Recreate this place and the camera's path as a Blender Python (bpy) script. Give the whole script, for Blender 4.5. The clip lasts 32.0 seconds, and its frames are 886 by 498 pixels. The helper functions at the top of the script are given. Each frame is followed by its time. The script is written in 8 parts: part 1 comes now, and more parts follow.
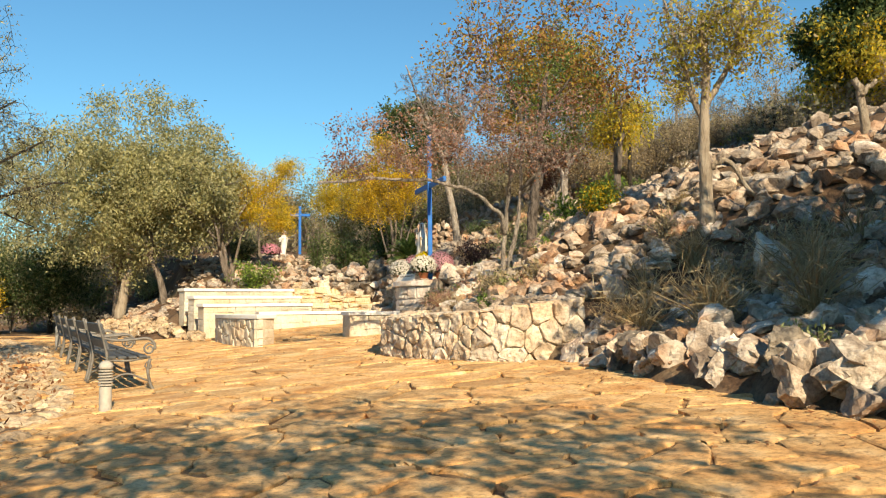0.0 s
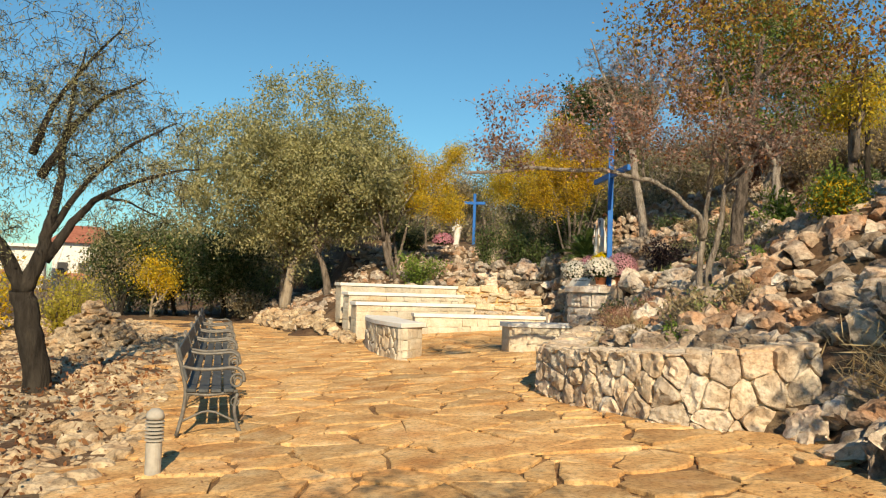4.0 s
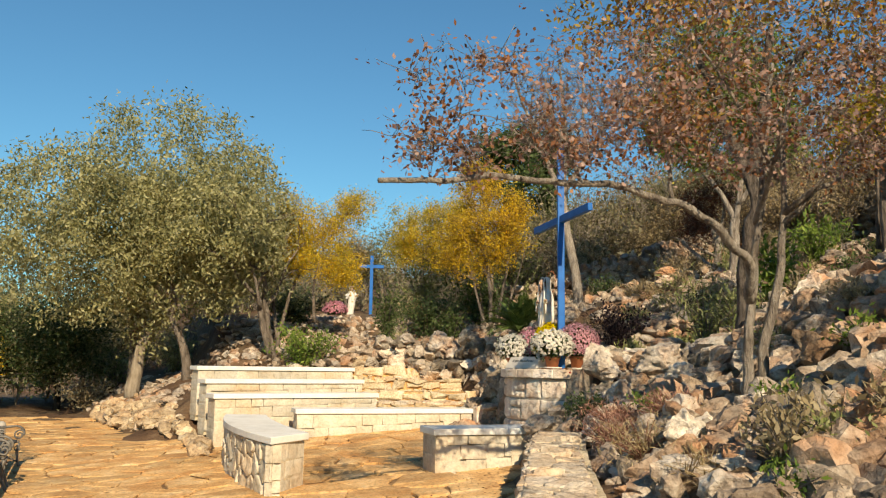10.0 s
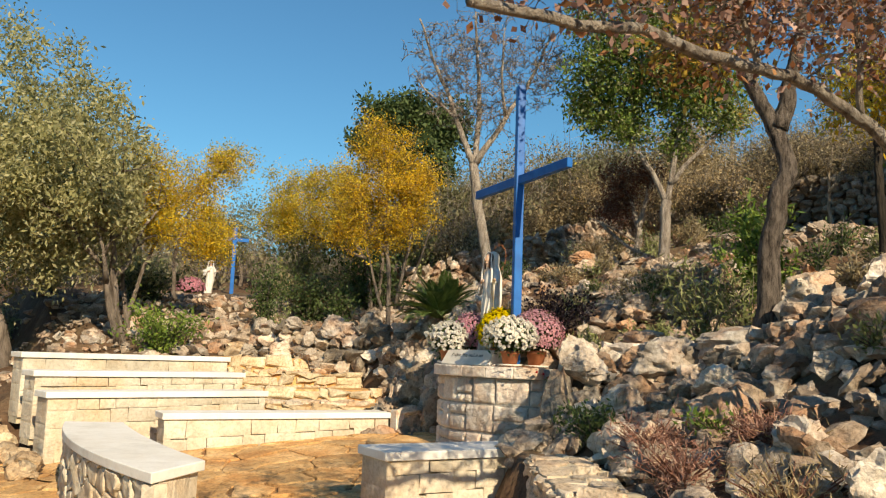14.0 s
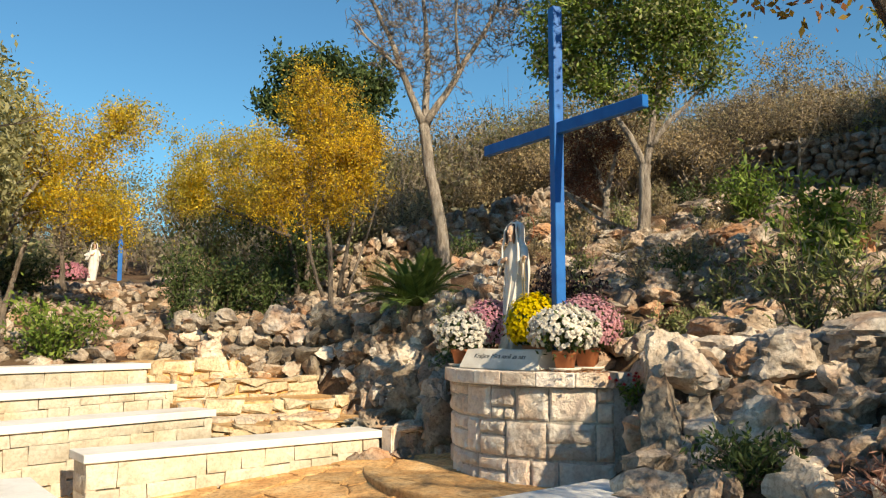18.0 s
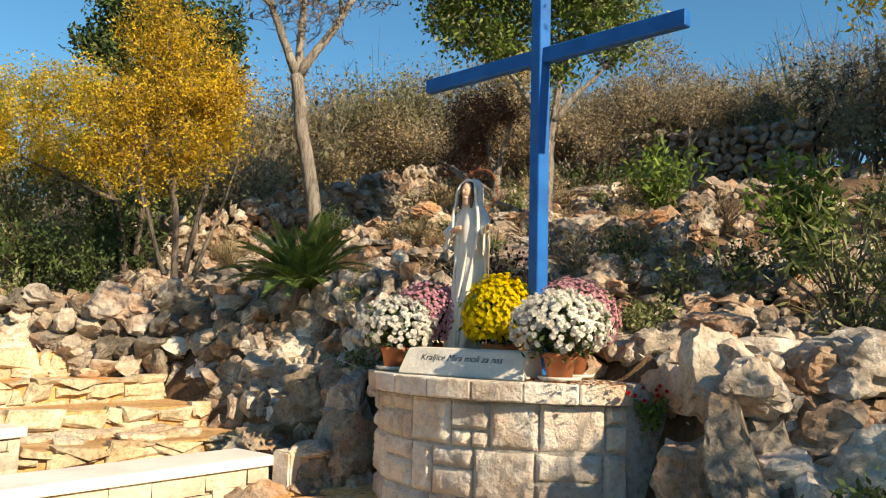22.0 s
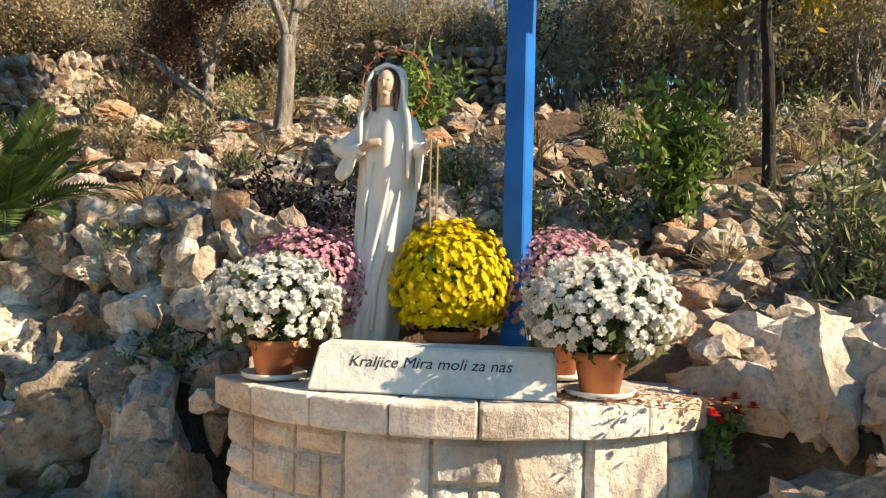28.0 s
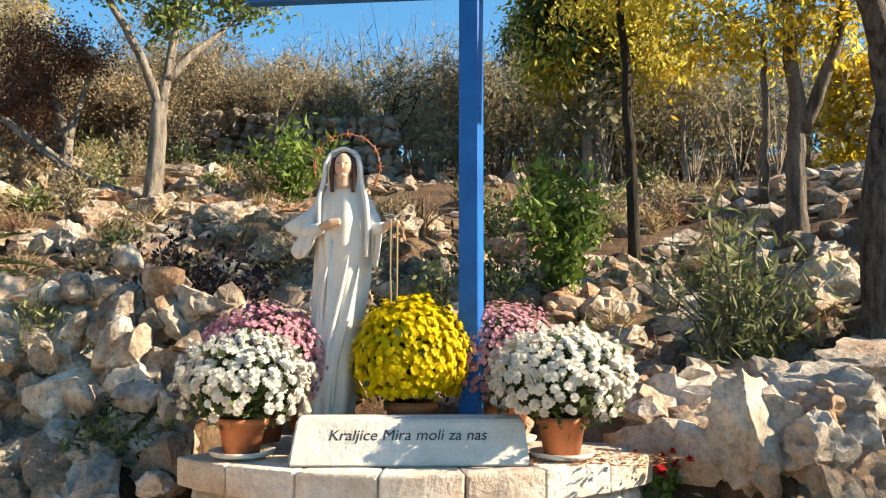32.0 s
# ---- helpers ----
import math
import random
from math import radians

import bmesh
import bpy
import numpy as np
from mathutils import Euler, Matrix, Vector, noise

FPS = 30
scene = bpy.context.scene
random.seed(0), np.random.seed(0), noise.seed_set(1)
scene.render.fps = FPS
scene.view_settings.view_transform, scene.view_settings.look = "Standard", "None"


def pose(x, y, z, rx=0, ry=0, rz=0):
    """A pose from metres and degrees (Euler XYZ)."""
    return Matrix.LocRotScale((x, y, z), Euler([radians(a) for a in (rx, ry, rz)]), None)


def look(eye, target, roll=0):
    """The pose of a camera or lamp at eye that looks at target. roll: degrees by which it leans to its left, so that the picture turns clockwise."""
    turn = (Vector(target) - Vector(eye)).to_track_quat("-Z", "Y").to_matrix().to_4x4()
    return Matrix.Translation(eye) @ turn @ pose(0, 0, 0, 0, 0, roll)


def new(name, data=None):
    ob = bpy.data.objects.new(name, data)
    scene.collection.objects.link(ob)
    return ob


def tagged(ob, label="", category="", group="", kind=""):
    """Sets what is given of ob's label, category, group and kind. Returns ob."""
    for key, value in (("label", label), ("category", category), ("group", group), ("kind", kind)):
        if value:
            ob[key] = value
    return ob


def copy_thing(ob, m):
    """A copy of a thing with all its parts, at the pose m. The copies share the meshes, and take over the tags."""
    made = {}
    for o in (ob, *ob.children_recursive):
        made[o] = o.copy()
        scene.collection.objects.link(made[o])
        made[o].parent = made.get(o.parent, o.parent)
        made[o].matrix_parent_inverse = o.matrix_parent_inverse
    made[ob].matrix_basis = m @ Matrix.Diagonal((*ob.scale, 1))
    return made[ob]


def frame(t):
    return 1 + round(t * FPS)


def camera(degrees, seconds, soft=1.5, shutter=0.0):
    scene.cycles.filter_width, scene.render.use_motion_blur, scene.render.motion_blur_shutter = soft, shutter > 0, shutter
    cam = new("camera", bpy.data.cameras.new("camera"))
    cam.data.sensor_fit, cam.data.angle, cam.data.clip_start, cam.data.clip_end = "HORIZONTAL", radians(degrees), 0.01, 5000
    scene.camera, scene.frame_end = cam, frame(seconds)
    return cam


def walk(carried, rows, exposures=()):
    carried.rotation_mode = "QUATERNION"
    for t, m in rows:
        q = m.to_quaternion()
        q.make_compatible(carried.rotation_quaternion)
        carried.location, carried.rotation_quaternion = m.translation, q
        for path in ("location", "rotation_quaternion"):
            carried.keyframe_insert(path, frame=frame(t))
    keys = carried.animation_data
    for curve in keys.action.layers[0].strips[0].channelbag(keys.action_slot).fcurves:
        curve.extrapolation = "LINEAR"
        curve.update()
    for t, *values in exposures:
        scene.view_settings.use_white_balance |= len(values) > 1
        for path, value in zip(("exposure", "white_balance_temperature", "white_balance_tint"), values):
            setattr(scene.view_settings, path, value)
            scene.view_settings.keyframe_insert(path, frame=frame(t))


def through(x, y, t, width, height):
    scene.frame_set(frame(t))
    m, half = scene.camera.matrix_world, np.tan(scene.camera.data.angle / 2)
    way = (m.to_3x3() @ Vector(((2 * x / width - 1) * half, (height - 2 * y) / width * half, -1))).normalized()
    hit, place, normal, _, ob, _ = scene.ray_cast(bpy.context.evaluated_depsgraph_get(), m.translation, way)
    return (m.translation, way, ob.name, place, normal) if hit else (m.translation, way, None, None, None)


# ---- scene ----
cam = camera(56.7, 32.0, 1.2)
PATH = [
    (0, (0.623, -2.633, 0.695), (0.864, -0.653, 0.838), -0.6),
    (0.5, (0.717, -2.345, 0.745), (0.869, -0.355, 0.873), -0.4),
    (1, (0.807, -2.083, 0.897), (0.938, -0.09, 1.01), -0.5),
    (1.5, (0.976, -1.825, 0.972), (0.848, 0.169, 1.071), 0.1),
    (2, (1.049, -1.619, 1.061), (0.874, 0.371, 1.143), 0.3),
    (2.5, (1.051, -1.238, 1.088), (0.874, 0.752, 1.181), 1.1),
    (3, (1.121, -0.88, 1.08), (0.936, 1.108, 1.2), 0.8),
    (3.5, (1.163, -0.534, 1.132), (0.965, 1.453, 1.242), 1.0),
    (4, (1.049, -0.194, 1.144), (0.84, 1.792, 1.246), 1.8),
    (4.5, (1.02, 0.119, 1.173), (0.804, 2.105, 1.264), 1.0),
    (6.5, (0.934, 1.529, 1.215), (0.712, 3.513, 1.327), 0.7),
    (7, (0.895, 1.877, 1.225), (0.669, 3.862, 1.33), 0.8),
    (7.5, (0.78, 2.278, 1.247), (0.551, 4.262, 1.344), 0.8),
    (8, (0.801, 2.7, 1.274), (0.587, 4.681, 1.439), 0.9),
    (8.5, (0.784, 3.116, 1.332), (0.651, 5.102, 1.526), 1.0),
    (9, (0.634, 3.497, 1.343), (0.506, 5.483, 1.539), 1.3),
    (9.5, (0.586, 3.883, 1.345), (0.566, 5.871, 1.567), 0.9),
    (10, (0.555, 4.257, 1.374), (0.605, 6.237, 1.652), 0.9),
    (10.5, (0.417, 4.634, 1.355), (0.514, 6.613, 1.629), 1.1),
    (11, (0.346, 4.974, 1.334), (0.569, 6.943, 1.604), 0.7),
    (11.5, (0.313, 5.326, 1.365), (0.543, 7.295, 1.631), 0.8),
    (12, (0.155, 5.685, 1.36), (0.395, 7.652, 1.624), 0.9),
    (12.5, (0.026, 6.013, 1.359), (0.305, 7.977, 1.616), 0.9),
    (13, (-0.031, 6.379, 1.389), (0.264, 8.341, 1.641), 1.0),
    (13.5, (-0.14, 6.734, 1.402), (0.166, 8.694, 1.65), 1.8),
    (14, (-0.327, 7.105, 1.439), (0.096, 9.043, 1.694), 2.0),
    (14.5, (-0.423, 7.395, 1.473), (0.085, 9.314, 1.714), 0.7),
    (16.5, (-0.729, 8.872, 1.583), (-0.047, 10.739, 1.81), 0.4),
    (17, (-0.931, 9.14, 1.592), (-0.245, 11.006, 1.814), 0.3),
    (17.5, (-1.03, 9.432, 1.618), (-0.328, 11.292, 1.831), -0.1),
    (18, (-1.094, 9.79, 1.638), (-0.379, 11.646, 1.846), 0.0),
    (18.5, (-1.234, 10.078, 1.621), (-0.491, 11.924, 1.827), 0.4),
    (19, (-1.358, 10.361, 1.634), (-0.487, 12.15, 1.835), 0.3),
    (19.5, (-1.322, 10.693, 1.631), (-0.423, 12.468, 1.833), -0.0),
    (20, (-1.315, 11.009, 1.64), (-0.389, 12.771, 1.844), 0.4),
    (20.5, (-1.332, 11.38, 1.634), (-0.292, 13.076, 1.839), 1.0),
    (21, (-1.238, 11.633, 1.612), (-0.166, 13.309, 1.815), 1.2),
    (21.5, (-1.104, 11.86, 1.643), (-0.019, 13.528, 1.842), 1.2),
    (22, (-1.065, 12.164, 1.638), (0.043, 13.817, 1.831), 1.4),
    (22.5, (-0.987, 12.435, 1.641), (0.143, 14.077, 1.805), 1.4),
    (23, (-0.833, 12.682, 1.655), (0.309, 14.315, 1.82), 1.2),
    (23.5, (-0.769, 12.893, 1.653), (0.391, 14.514, 1.815), 1.0),
    (24, (-0.731, 13.192, 1.647), (0.455, 14.794, 1.805), 0.8),
    (24.5, (-0.68, 13.395, 1.637), (0.562, 14.958, 1.757), 1.3),
    (26.5, (-0.499, 14.394, 1.818), (0.856, 15.865, 1.804), 0.9),
    (27, (-0.514, 14.604, 1.817), (0.952, 15.964, 1.802), 1.3),
    (27.5, (-0.572, 14.807, 1.83), (1.081, 15.934, 1.816), 1.6),
    (28, (-0.716, 15.008, 1.868), (1.029, 15.986, 1.887), 1.3),
    (28.5, (-0.707, 15.15, 1.866), (1.061, 16.081, 1.953), 0.8),
    (29, (-0.682, 15.265, 1.878), (1.103, 16.162, 1.968), 0.7),
    (29.5, (-0.8, 15.38, 1.897), (1.008, 16.23, 1.984), 0.6),
    (30, (-0.956, 15.452, 1.906), (0.906, 16.176, 1.994), 0.4),
    (30.5, (-1.059, 15.456, 1.904), (0.817, 16.144, 1.991), 0.2),
    (31, (-1.108, 15.448, 1.908), (0.778, 16.101, 2.031), -0.0),
    (31.5, (-1.133, 15.45, 1.906), (0.762, 16.075, 2.042), 0.1),
    (32, (-1.153, 15.457, 1.905), (0.747, 16.057, 2.085), 0.2),
]
walk(cam, [(t, look(e, g, r)) for t, e, g, r in PATH], [(0.0, 0.84, 7250, 10), (1.5, 0.68, 7250, 10), (3.0, 0.48, 7250, 10), (8.0, 0.46, 7250, 10), (12.0, 0.52, 7150, 10), (17.0, 0.62, 7050, 10), (20.0, 0.74, 7100, 10), (27.0, 1.1, 6950, 10), (29.0, 1.35, 6900, 10), (32.0, 1.44, 6900, 10)])

# ---- light ----
world = bpy.data.worlds.new("sky")
scene.world = world
world.use_nodes = True
wn = world.node_tree
sky = wn.nodes.new("ShaderNodeTexSky")
sky.sky_type, sky.sun_disc = "NISHITA", False
sky.sun_elevation, sky.sun_rotation = radians(31), radians(166.7)
sky.air_density, sky.dust_density, sky.ozone_density = 1.2, 0.0, 2.0
tint = wn.nodes.new("ShaderNodeMix")
tint.data_type, tint.blend_type = "RGBA", "MULTIPLY"
tint.inputs[0].default_value = 1.0
tint.inputs[7].default_value = (0.53, 1.04, 1.31, 1)
wn.links.new(sky.outputs[0], tint.inputs[6])
wn.links.new(tint.outputs[2], wn.nodes["Background"].inputs[0])
wn.nodes["Background"].inputs[1].default_value = 0.066
sun = new("sun", bpy.data.lights.new("sun", "SUN"))
sun.data.energy, sun.data.angle, sun.data.color = 5.0, radians(0.5), (1.0, 0.865, 0.64)
sun.matrix_world = look((0, 0, 0), (-0.23 * math.cos(radians(31)), 0.973 * math.cos(radians(31)), -math.sin(radians(31))))
scene.view_settings.exposure = 0.6


# ---- materials ----
def ramp_node(nt, src, stops):
    r = nt.nodes.new("ShaderNodeValToRGB")
    els = r.color_ramp.elements
    while len(els) < len(stops):
        els.new(0.5)
    for e, (p, c) in zip(els, stops):
        e.position, e.color = p, (*c, 1)
    nt.links.new(src, r.inputs[0])
    return r.outputs[0]


def noise_node(nt, coord, scale, detail=4.0, rough=0.6):
    n = nt.nodes.new("ShaderNodeTexNoise")
    n.inputs["Scale"].default_value, n.inputs["Detail"].default_value, n.inputs["Roughness"].default_value = scale, detail, rough
    nt.links.new(coord, n.inputs["Vector"])
    return n.outputs["Fac"]


def mix_node(nt, fac, a, b, mode="MIX"):
    m = nt.nodes.new("ShaderNodeMix")
    m.data_type, m.blend_type = "RGBA", mode
    for sock, v in ((m.inputs[0], fac), (m.inputs[6], a), (m.inputs[7], b)):
        if hasattr(v, "is_linked"):
            nt.links.new(v, sock)
        elif isinstance(v, (int, float)):
            sock.default_value = v
        else:
            sock.default_value = (*v, 1)
    return m.outputs[2]


def base_mat(name, rough=0.85, spec=0.3):
    m = bpy.data.materials.new(name)
    m.use_nodes = True
    nt = m.node_tree
    b = nt.nodes["Principled BSDF"]
    b.inputs["Roughness"].default_value, b.inputs["Specular IOR Level"].default_value = rough, spec
    return m, nt, b


def stone_mat(name, cols, stain, scale=3.0, stain_amt=0.5, bump=0.5, vary=0.25, rough=0.9, fine=26.0, island=False, relief=0.08, grit=0.75):
    """Weathered limestone: two scales of tone, rusty stains, pitted relief; each piece differs a little."""
    m, nt, b = base_mat(name, rough)
    geo = nt.nodes.new("ShaderNodeNewGeometry")
    pos = geo.outputs["Position"]
    big = noise_node(nt, pos, scale, 5.0, 0.65)
    col = ramp_node(nt, big, [(0.3, cols[0]), (0.5, cols[1]), (0.7, cols[2])])
    st = noise_node(nt, pos, scale * 0.45, 3.0, 0.6)
    sf = ramp_node(nt, st, [(0.5, (0, 0, 0)), (0.68, (stain_amt,) * 3)])
    col = mix_node(nt, sf, col, stain)
    fn = noise_node(nt, pos, fine, 6.0, 0.7)
    ft = ramp_node(nt, fn, [(0.32, (0.3, 0.265, 0.235)), (0.54, (1.0, 1.0, 1.0))])
    col = mix_node(nt, grit, col, ft, "MULTIPLY")
    if island:
        rnd = geo.outputs["Random Per Island"]
    else:
        rnd = nt.nodes.new("ShaderNodeObjectInfo").outputs["Random"]
    tone = ramp_node(nt, rnd, [(0.0, (1 - vary,) * 3), (0.5, (1.0, 1 - vary * 0.2, 1 - vary * 0.5)), (1.0, (1 + vary * 0.4,) * 3)])
    col = mix_node(nt, 1.0, col, tone, "MULTIPLY")
    nt.links.new(col, b.inputs["Base Color"])
    bm = nt.nodes.new("ShaderNodeBump")
    bm.inputs["Strength"].default_value, bm.inputs["Distance"].default_value = bump, 0.03
    nt.links.new(noise_node(nt, pos, fine * 0.4, 8.0, 0.7), bm.inputs["Height"])
    b2 = nt.nodes.new("ShaderNodeBump")
    b2.inputs["Strength"].default_value, b2.inputs["Distance"].default_value = min(bump * 1.1, 1.0), relief
    nt.links.new(noise_node(nt, pos, fine * 0.13, 6.0, 0.62), b2.inputs["Height"])
    nt.links.new(b2.outputs[0], bm.inputs["Normal"])
    nt.links.new(bm.outputs[0], b.inputs["Normal"])
    return m


def leaf_mat(name, a, b_, c, through=0.35, rough=0.6):
    """Leaves: colour differs leaf by leaf, and light comes through."""
    m, nt, b = base_mat(name, rough, 0.25)
    geo = nt.nodes.new("ShaderNodeNewGeometry")
    col = ramp_node(nt, geo.outputs["Random Per Island"], [(0.0, a), (0.5, b_), (1.0, c)])
    n = noise_node(nt, geo.outputs["Position"], 1.3, 2.0)
    col = mix_node(nt, 0.6, col, ramp_node(nt, n, [(0.35, (0.6, 0.6, 0.6)), (0.65, (1.15, 1.1, 1.0))]), "MULTIPLY")
    nt.links.new(col, b.inputs["Base Color"])
    t = nt.nodes.new("ShaderNodeBsdfTranslucent")
    nt.links.new(col, t.inputs["Color"])
    mx = nt.nodes.new("ShaderNodeMixShader")
    mx.inputs[0].default_value = through
    nt.links.new(b.outputs[0], mx.inputs[1])
    nt.links.new(t.outputs[0], mx.inputs[2])
    nt.links.new(mx.outputs[0], nt.nodes["Material Output"].inputs[0])
    return m


def plain_mat(name, a, b_, scale=12.0, rough=0.6, bump=0.15, metal=0.0, spec=0.3):
    m, nt, b = base_mat(name, rough, spec)
    b.inputs["Metallic"].default_value = metal
    geo = nt.nodes.new("ShaderNodeNewGeometry")
    n = noise_node(nt, geo.outputs["Position"], scale, 5.0, 0.65)
    nt.links.new(ramp_node(nt, n, [(0.35, a), (0.65, b_)]), b.inputs["Base Color"])
    bm = nt.nodes.new("ShaderNodeBump")
    bm.inputs["Strength"].default_value, bm.inputs["Distance"].default_value = bump, 0.01
    nt.links.new(noise_node(nt, geo.outputs["Position"], scale * 5, 6.0, 0.7), bm.inputs["Height"])
    nt.links.new(bm.outputs[0], b.inputs["Normal"])
    return m


def bark_mat(name, a, b_, scale=9.0):
    m, nt, b = base_mat(name, 0.9, 0.2)
    geo = nt.nodes.new("ShaderNodeNewGeometry")
    mp = nt.nodes.new("ShaderNodeMapping")
    mp.inputs["Scale"].default_value = (1, 1, 0.25)
    nt.links.new(geo.outputs["Position"], mp.inputs["Vector"])
    n = noise_node(nt, mp.outputs[0], scale, 6.0, 0.7)
    nt.links.new(ramp_node(nt, n, [(0.35, a), (0.62, b_)]), b.inputs["Base Color"])
    bm = nt.nodes.new("ShaderNodeBump")
    bm.inputs["Strength"].default_value, bm.inputs["Distance"].default_value = 1.0, 0.06
    nt.links.new(noise_node(nt, mp.outputs[0], scale * 4, 5.0, 0.7), bm.inputs["Height"])
    nt.links.new(bm.outputs[0], b.inputs["Normal"])
    return m


M_PAVE = stone_mat("paving_stone", ((0.5, 0.27, 0.11), (0.67, 0.415, 0.185), (0.8, 0.58, 0.33)), (0.5, 0.21, 0.06), 3.0, 0.55, 0.6, 0.26, relief=0.035)
M_PAVE_REST = stone_mat("paving_stone_far", ((0.5, 0.27, 0.11), (0.67, 0.415, 0.185), (0.8, 0.58, 0.33)), (0.5, 0.21, 0.06), 3.0, 0.55, 0.6, 0.26, relief=0.035, island=True)
M_SOIL = stone_mat("red_soil", ((0.07, 0.036, 0.02), (0.13, 0.075, 0.042), (0.22, 0.15, 0.09)), (0.16, 0.13, 0.075), 1.6, 0.6, 0.9, 0.0)
M_ROCK = stone_mat("limestone_rock", ((0.36, 0.3, 0.25), (0.63, 0.55, 0.47), (0.88, 0.84, 0.78)), (0.56, 0.26, 0.11), 2.4, 0.7, 1.0, 0.32, grit=0.6)
M_ROCK_REST = stone_mat("limestone_rubble", ((0.17, 0.13, 0.105), (0.39, 0.32, 0.26), (0.74, 0.68, 0.6)), (0.52, 0.24, 0.1), 3.0, 0.65, 1.0, 0.3, island=True)
# for dark weathered rocks, and for rocks whose shade is put into the colour
M_ROCK_DARK = stone_mat("weathered_and_shaded_rock", ((0.13, 0.11, 0.09), (0.29, 0.25, 0.205), (0.51, 0.45, 0.37)), (0.4, 0.2, 0.09), 2.6, 0.6, 1.0, 0.3)
# rubble colour greyed and darkened: the scrub's shade on the walls is put into it
M_WALL_SHADED = stone_mat("shaded_wall_stone", ((0.13, 0.115, 0.1), (0.27, 0.24, 0.205), (0.46, 0.42, 0.37)), (0.34, 0.2, 0.11), 3.0, 0.4, 1.0, 0.3, island=True)
M_BANK = stone_mat("bank_stone", ((0.28, 0.2, 0.13), (0.48, 0.37, 0.25), (0.68, 0.57, 0.42)), (0.46, 0.24, 0.1), 3.0, 0.5, 0.8, 0.3, island=True)
M_PAVE_BED = stone_mat("sandy_joint_filling", ((0.13, 0.065, 0.03), (0.27, 0.155, 0.07), (0.42, 0.27, 0.13)), (0.2, 0.1, 0.05), 5.0, 0.6, 0.8, 0.0)
M_WALLSTONE = stone_mat("wall_stone", ((0.46, 0.35, 0.25), (0.66, 0.55, 0.43), (0.8, 0.72, 0.61)), (0.48, 0.28, 0.15), 3.0, 0.5, 0.8, 0.25)
M_CREAM = stone_mat("cream_wall_stone", ((0.45, 0.395, 0.305), (0.58, 0.525, 0.43), (0.69, 0.645, 0.555)), (0.58, 0.4, 0.23), 2.2, 0.6, 0.5, 0.14, grit=0.4)
M_CREAM_MORTAR = stone_mat("cream_mortar", ((0.48, 0.39, 0.26), (0.57, 0.48, 0.34), (0.63, 0.55, 0.42)), (0.4, 0.3, 0.18), 6.0, 0.3, 0.3, 0.0)
M_GOLD = stone_mat("golden_step_stone", ((0.44, 0.35, 0.23), (0.6, 0.5, 0.35), (0.74, 0.66, 0.52)), (0.55, 0.3, 0.11), 2.4, 0.6, 0.6, 0.2)
M_ASHLAR = stone_mat("dressed_stone", ((0.62, 0.5, 0.43), (0.77, 0.68, 0.6), (0.88, 0.84, 0.79)), (0.6, 0.39, 0.25), 4.5, 0.5, 1.0, 0.26, fine=38.0, relief=0.06, grit=0.3)
M_MORTAR = stone_mat("mortar", ((0.38, 0.345, 0.3), (0.45, 0.41, 0.36), (0.5, 0.46, 0.41)), (0.3, 0.22, 0.14), 6.0, 0.3, 0.4, 0.0)
M_SLAB = stone_mat("white_seat_slab", ((0.62, 0.6, 0.56), (0.76, 0.74, 0.7), (0.8, 0.79, 0.76)), (0.5, 0.42, 0.33), 2.0, 0.25, 0.12, 0.05, 0.7, grit=0.1)
M_PLAQUE = stone_mat("plaque_stone", ((0.55, 0.5, 0.43), (0.64, 0.59, 0.52), (0.7, 0.66, 0.6)), (0.5, 0.42, 0.32), 4.0, 0.25, 0.3, 0.0, grit=0.15)
M_BLUE = plain_mat("blue_paint", (0.006, 0.095, 0.34), (0.009, 0.13, 0.43), 5.0, 0.45, 0.08)
M_BENCHWOOD = plain_mat("grey_bench_wood", (0.045, 0.048, 0.05), (0.09, 0.095, 0.1), 14.0, 0.6, 0.2)
M_IRON = plain_mat("grey_cast_iron", (0.11, 0.1, 0.09), (0.2, 0.185, 0.165), 20.0, 0.55, 0.2, 0.2)
M_STATUE = plain_mat("painted_white_statue", (0.6, 0.56, 0.5), (0.72, 0.69, 0.64), 5.0, 0.5, 0.05)
M_STATUE_SKIN = plain_mat("statue_skin", (0.5, 0.32, 0.22), (0.58, 0.39, 0.28), 20, 0.5, 0.02)
M_STATUE_HAIR = plain_mat("statue_hair", (0.05, 0.026, 0.018), (0.09, 0.045, 0.03), 30)
M_STATUE_BASE = plain_mat("statue_base", (0.2, 0.07, 0.03), (0.3, 0.12, 0.05), 20)
M_TERRACOTTA = plain_mat("terracotta", (0.36, 0.12, 0.055), (0.48, 0.18, 0.08), 9.0, 0.7, 0.1)
M_LAMP = plain_mat("pale_lamp_metal", (0.3, 0.275, 0.24), (0.42, 0.39, 0.34), 10.0, 0.6, 0.1)
M_WHITE = plain_mat("white_render", (0.62, 0.6, 0.56), (0.72, 0.7, 0.66), 1.0, 0.8, 0.05)
M_ROOF = plain_mat("red_roof_tiles", (0.24, 0.08, 0.05), (0.36, 0.14, 0.09), 2.0, 0.8, 0.3)
M_ORANGE = plain_mat("orange_render", (0.42, 0.16, 0.08), (0.5, 0.22, 0.12), 1.0, 0.8, 0.05)
M_DARK = plain_mat("dark_gap", (0.03, 0.03, 0.03), (0.05, 0.05, 0.05))
M_BARK_DARK = bark_mat("dark_bark", (0.02, 0.016, 0.013), (0.06, 0.05, 0.04))
M_BARK = bark_mat("grey_bark", (0.07, 0.054, 0.042), (0.27, 0.22, 0.18))
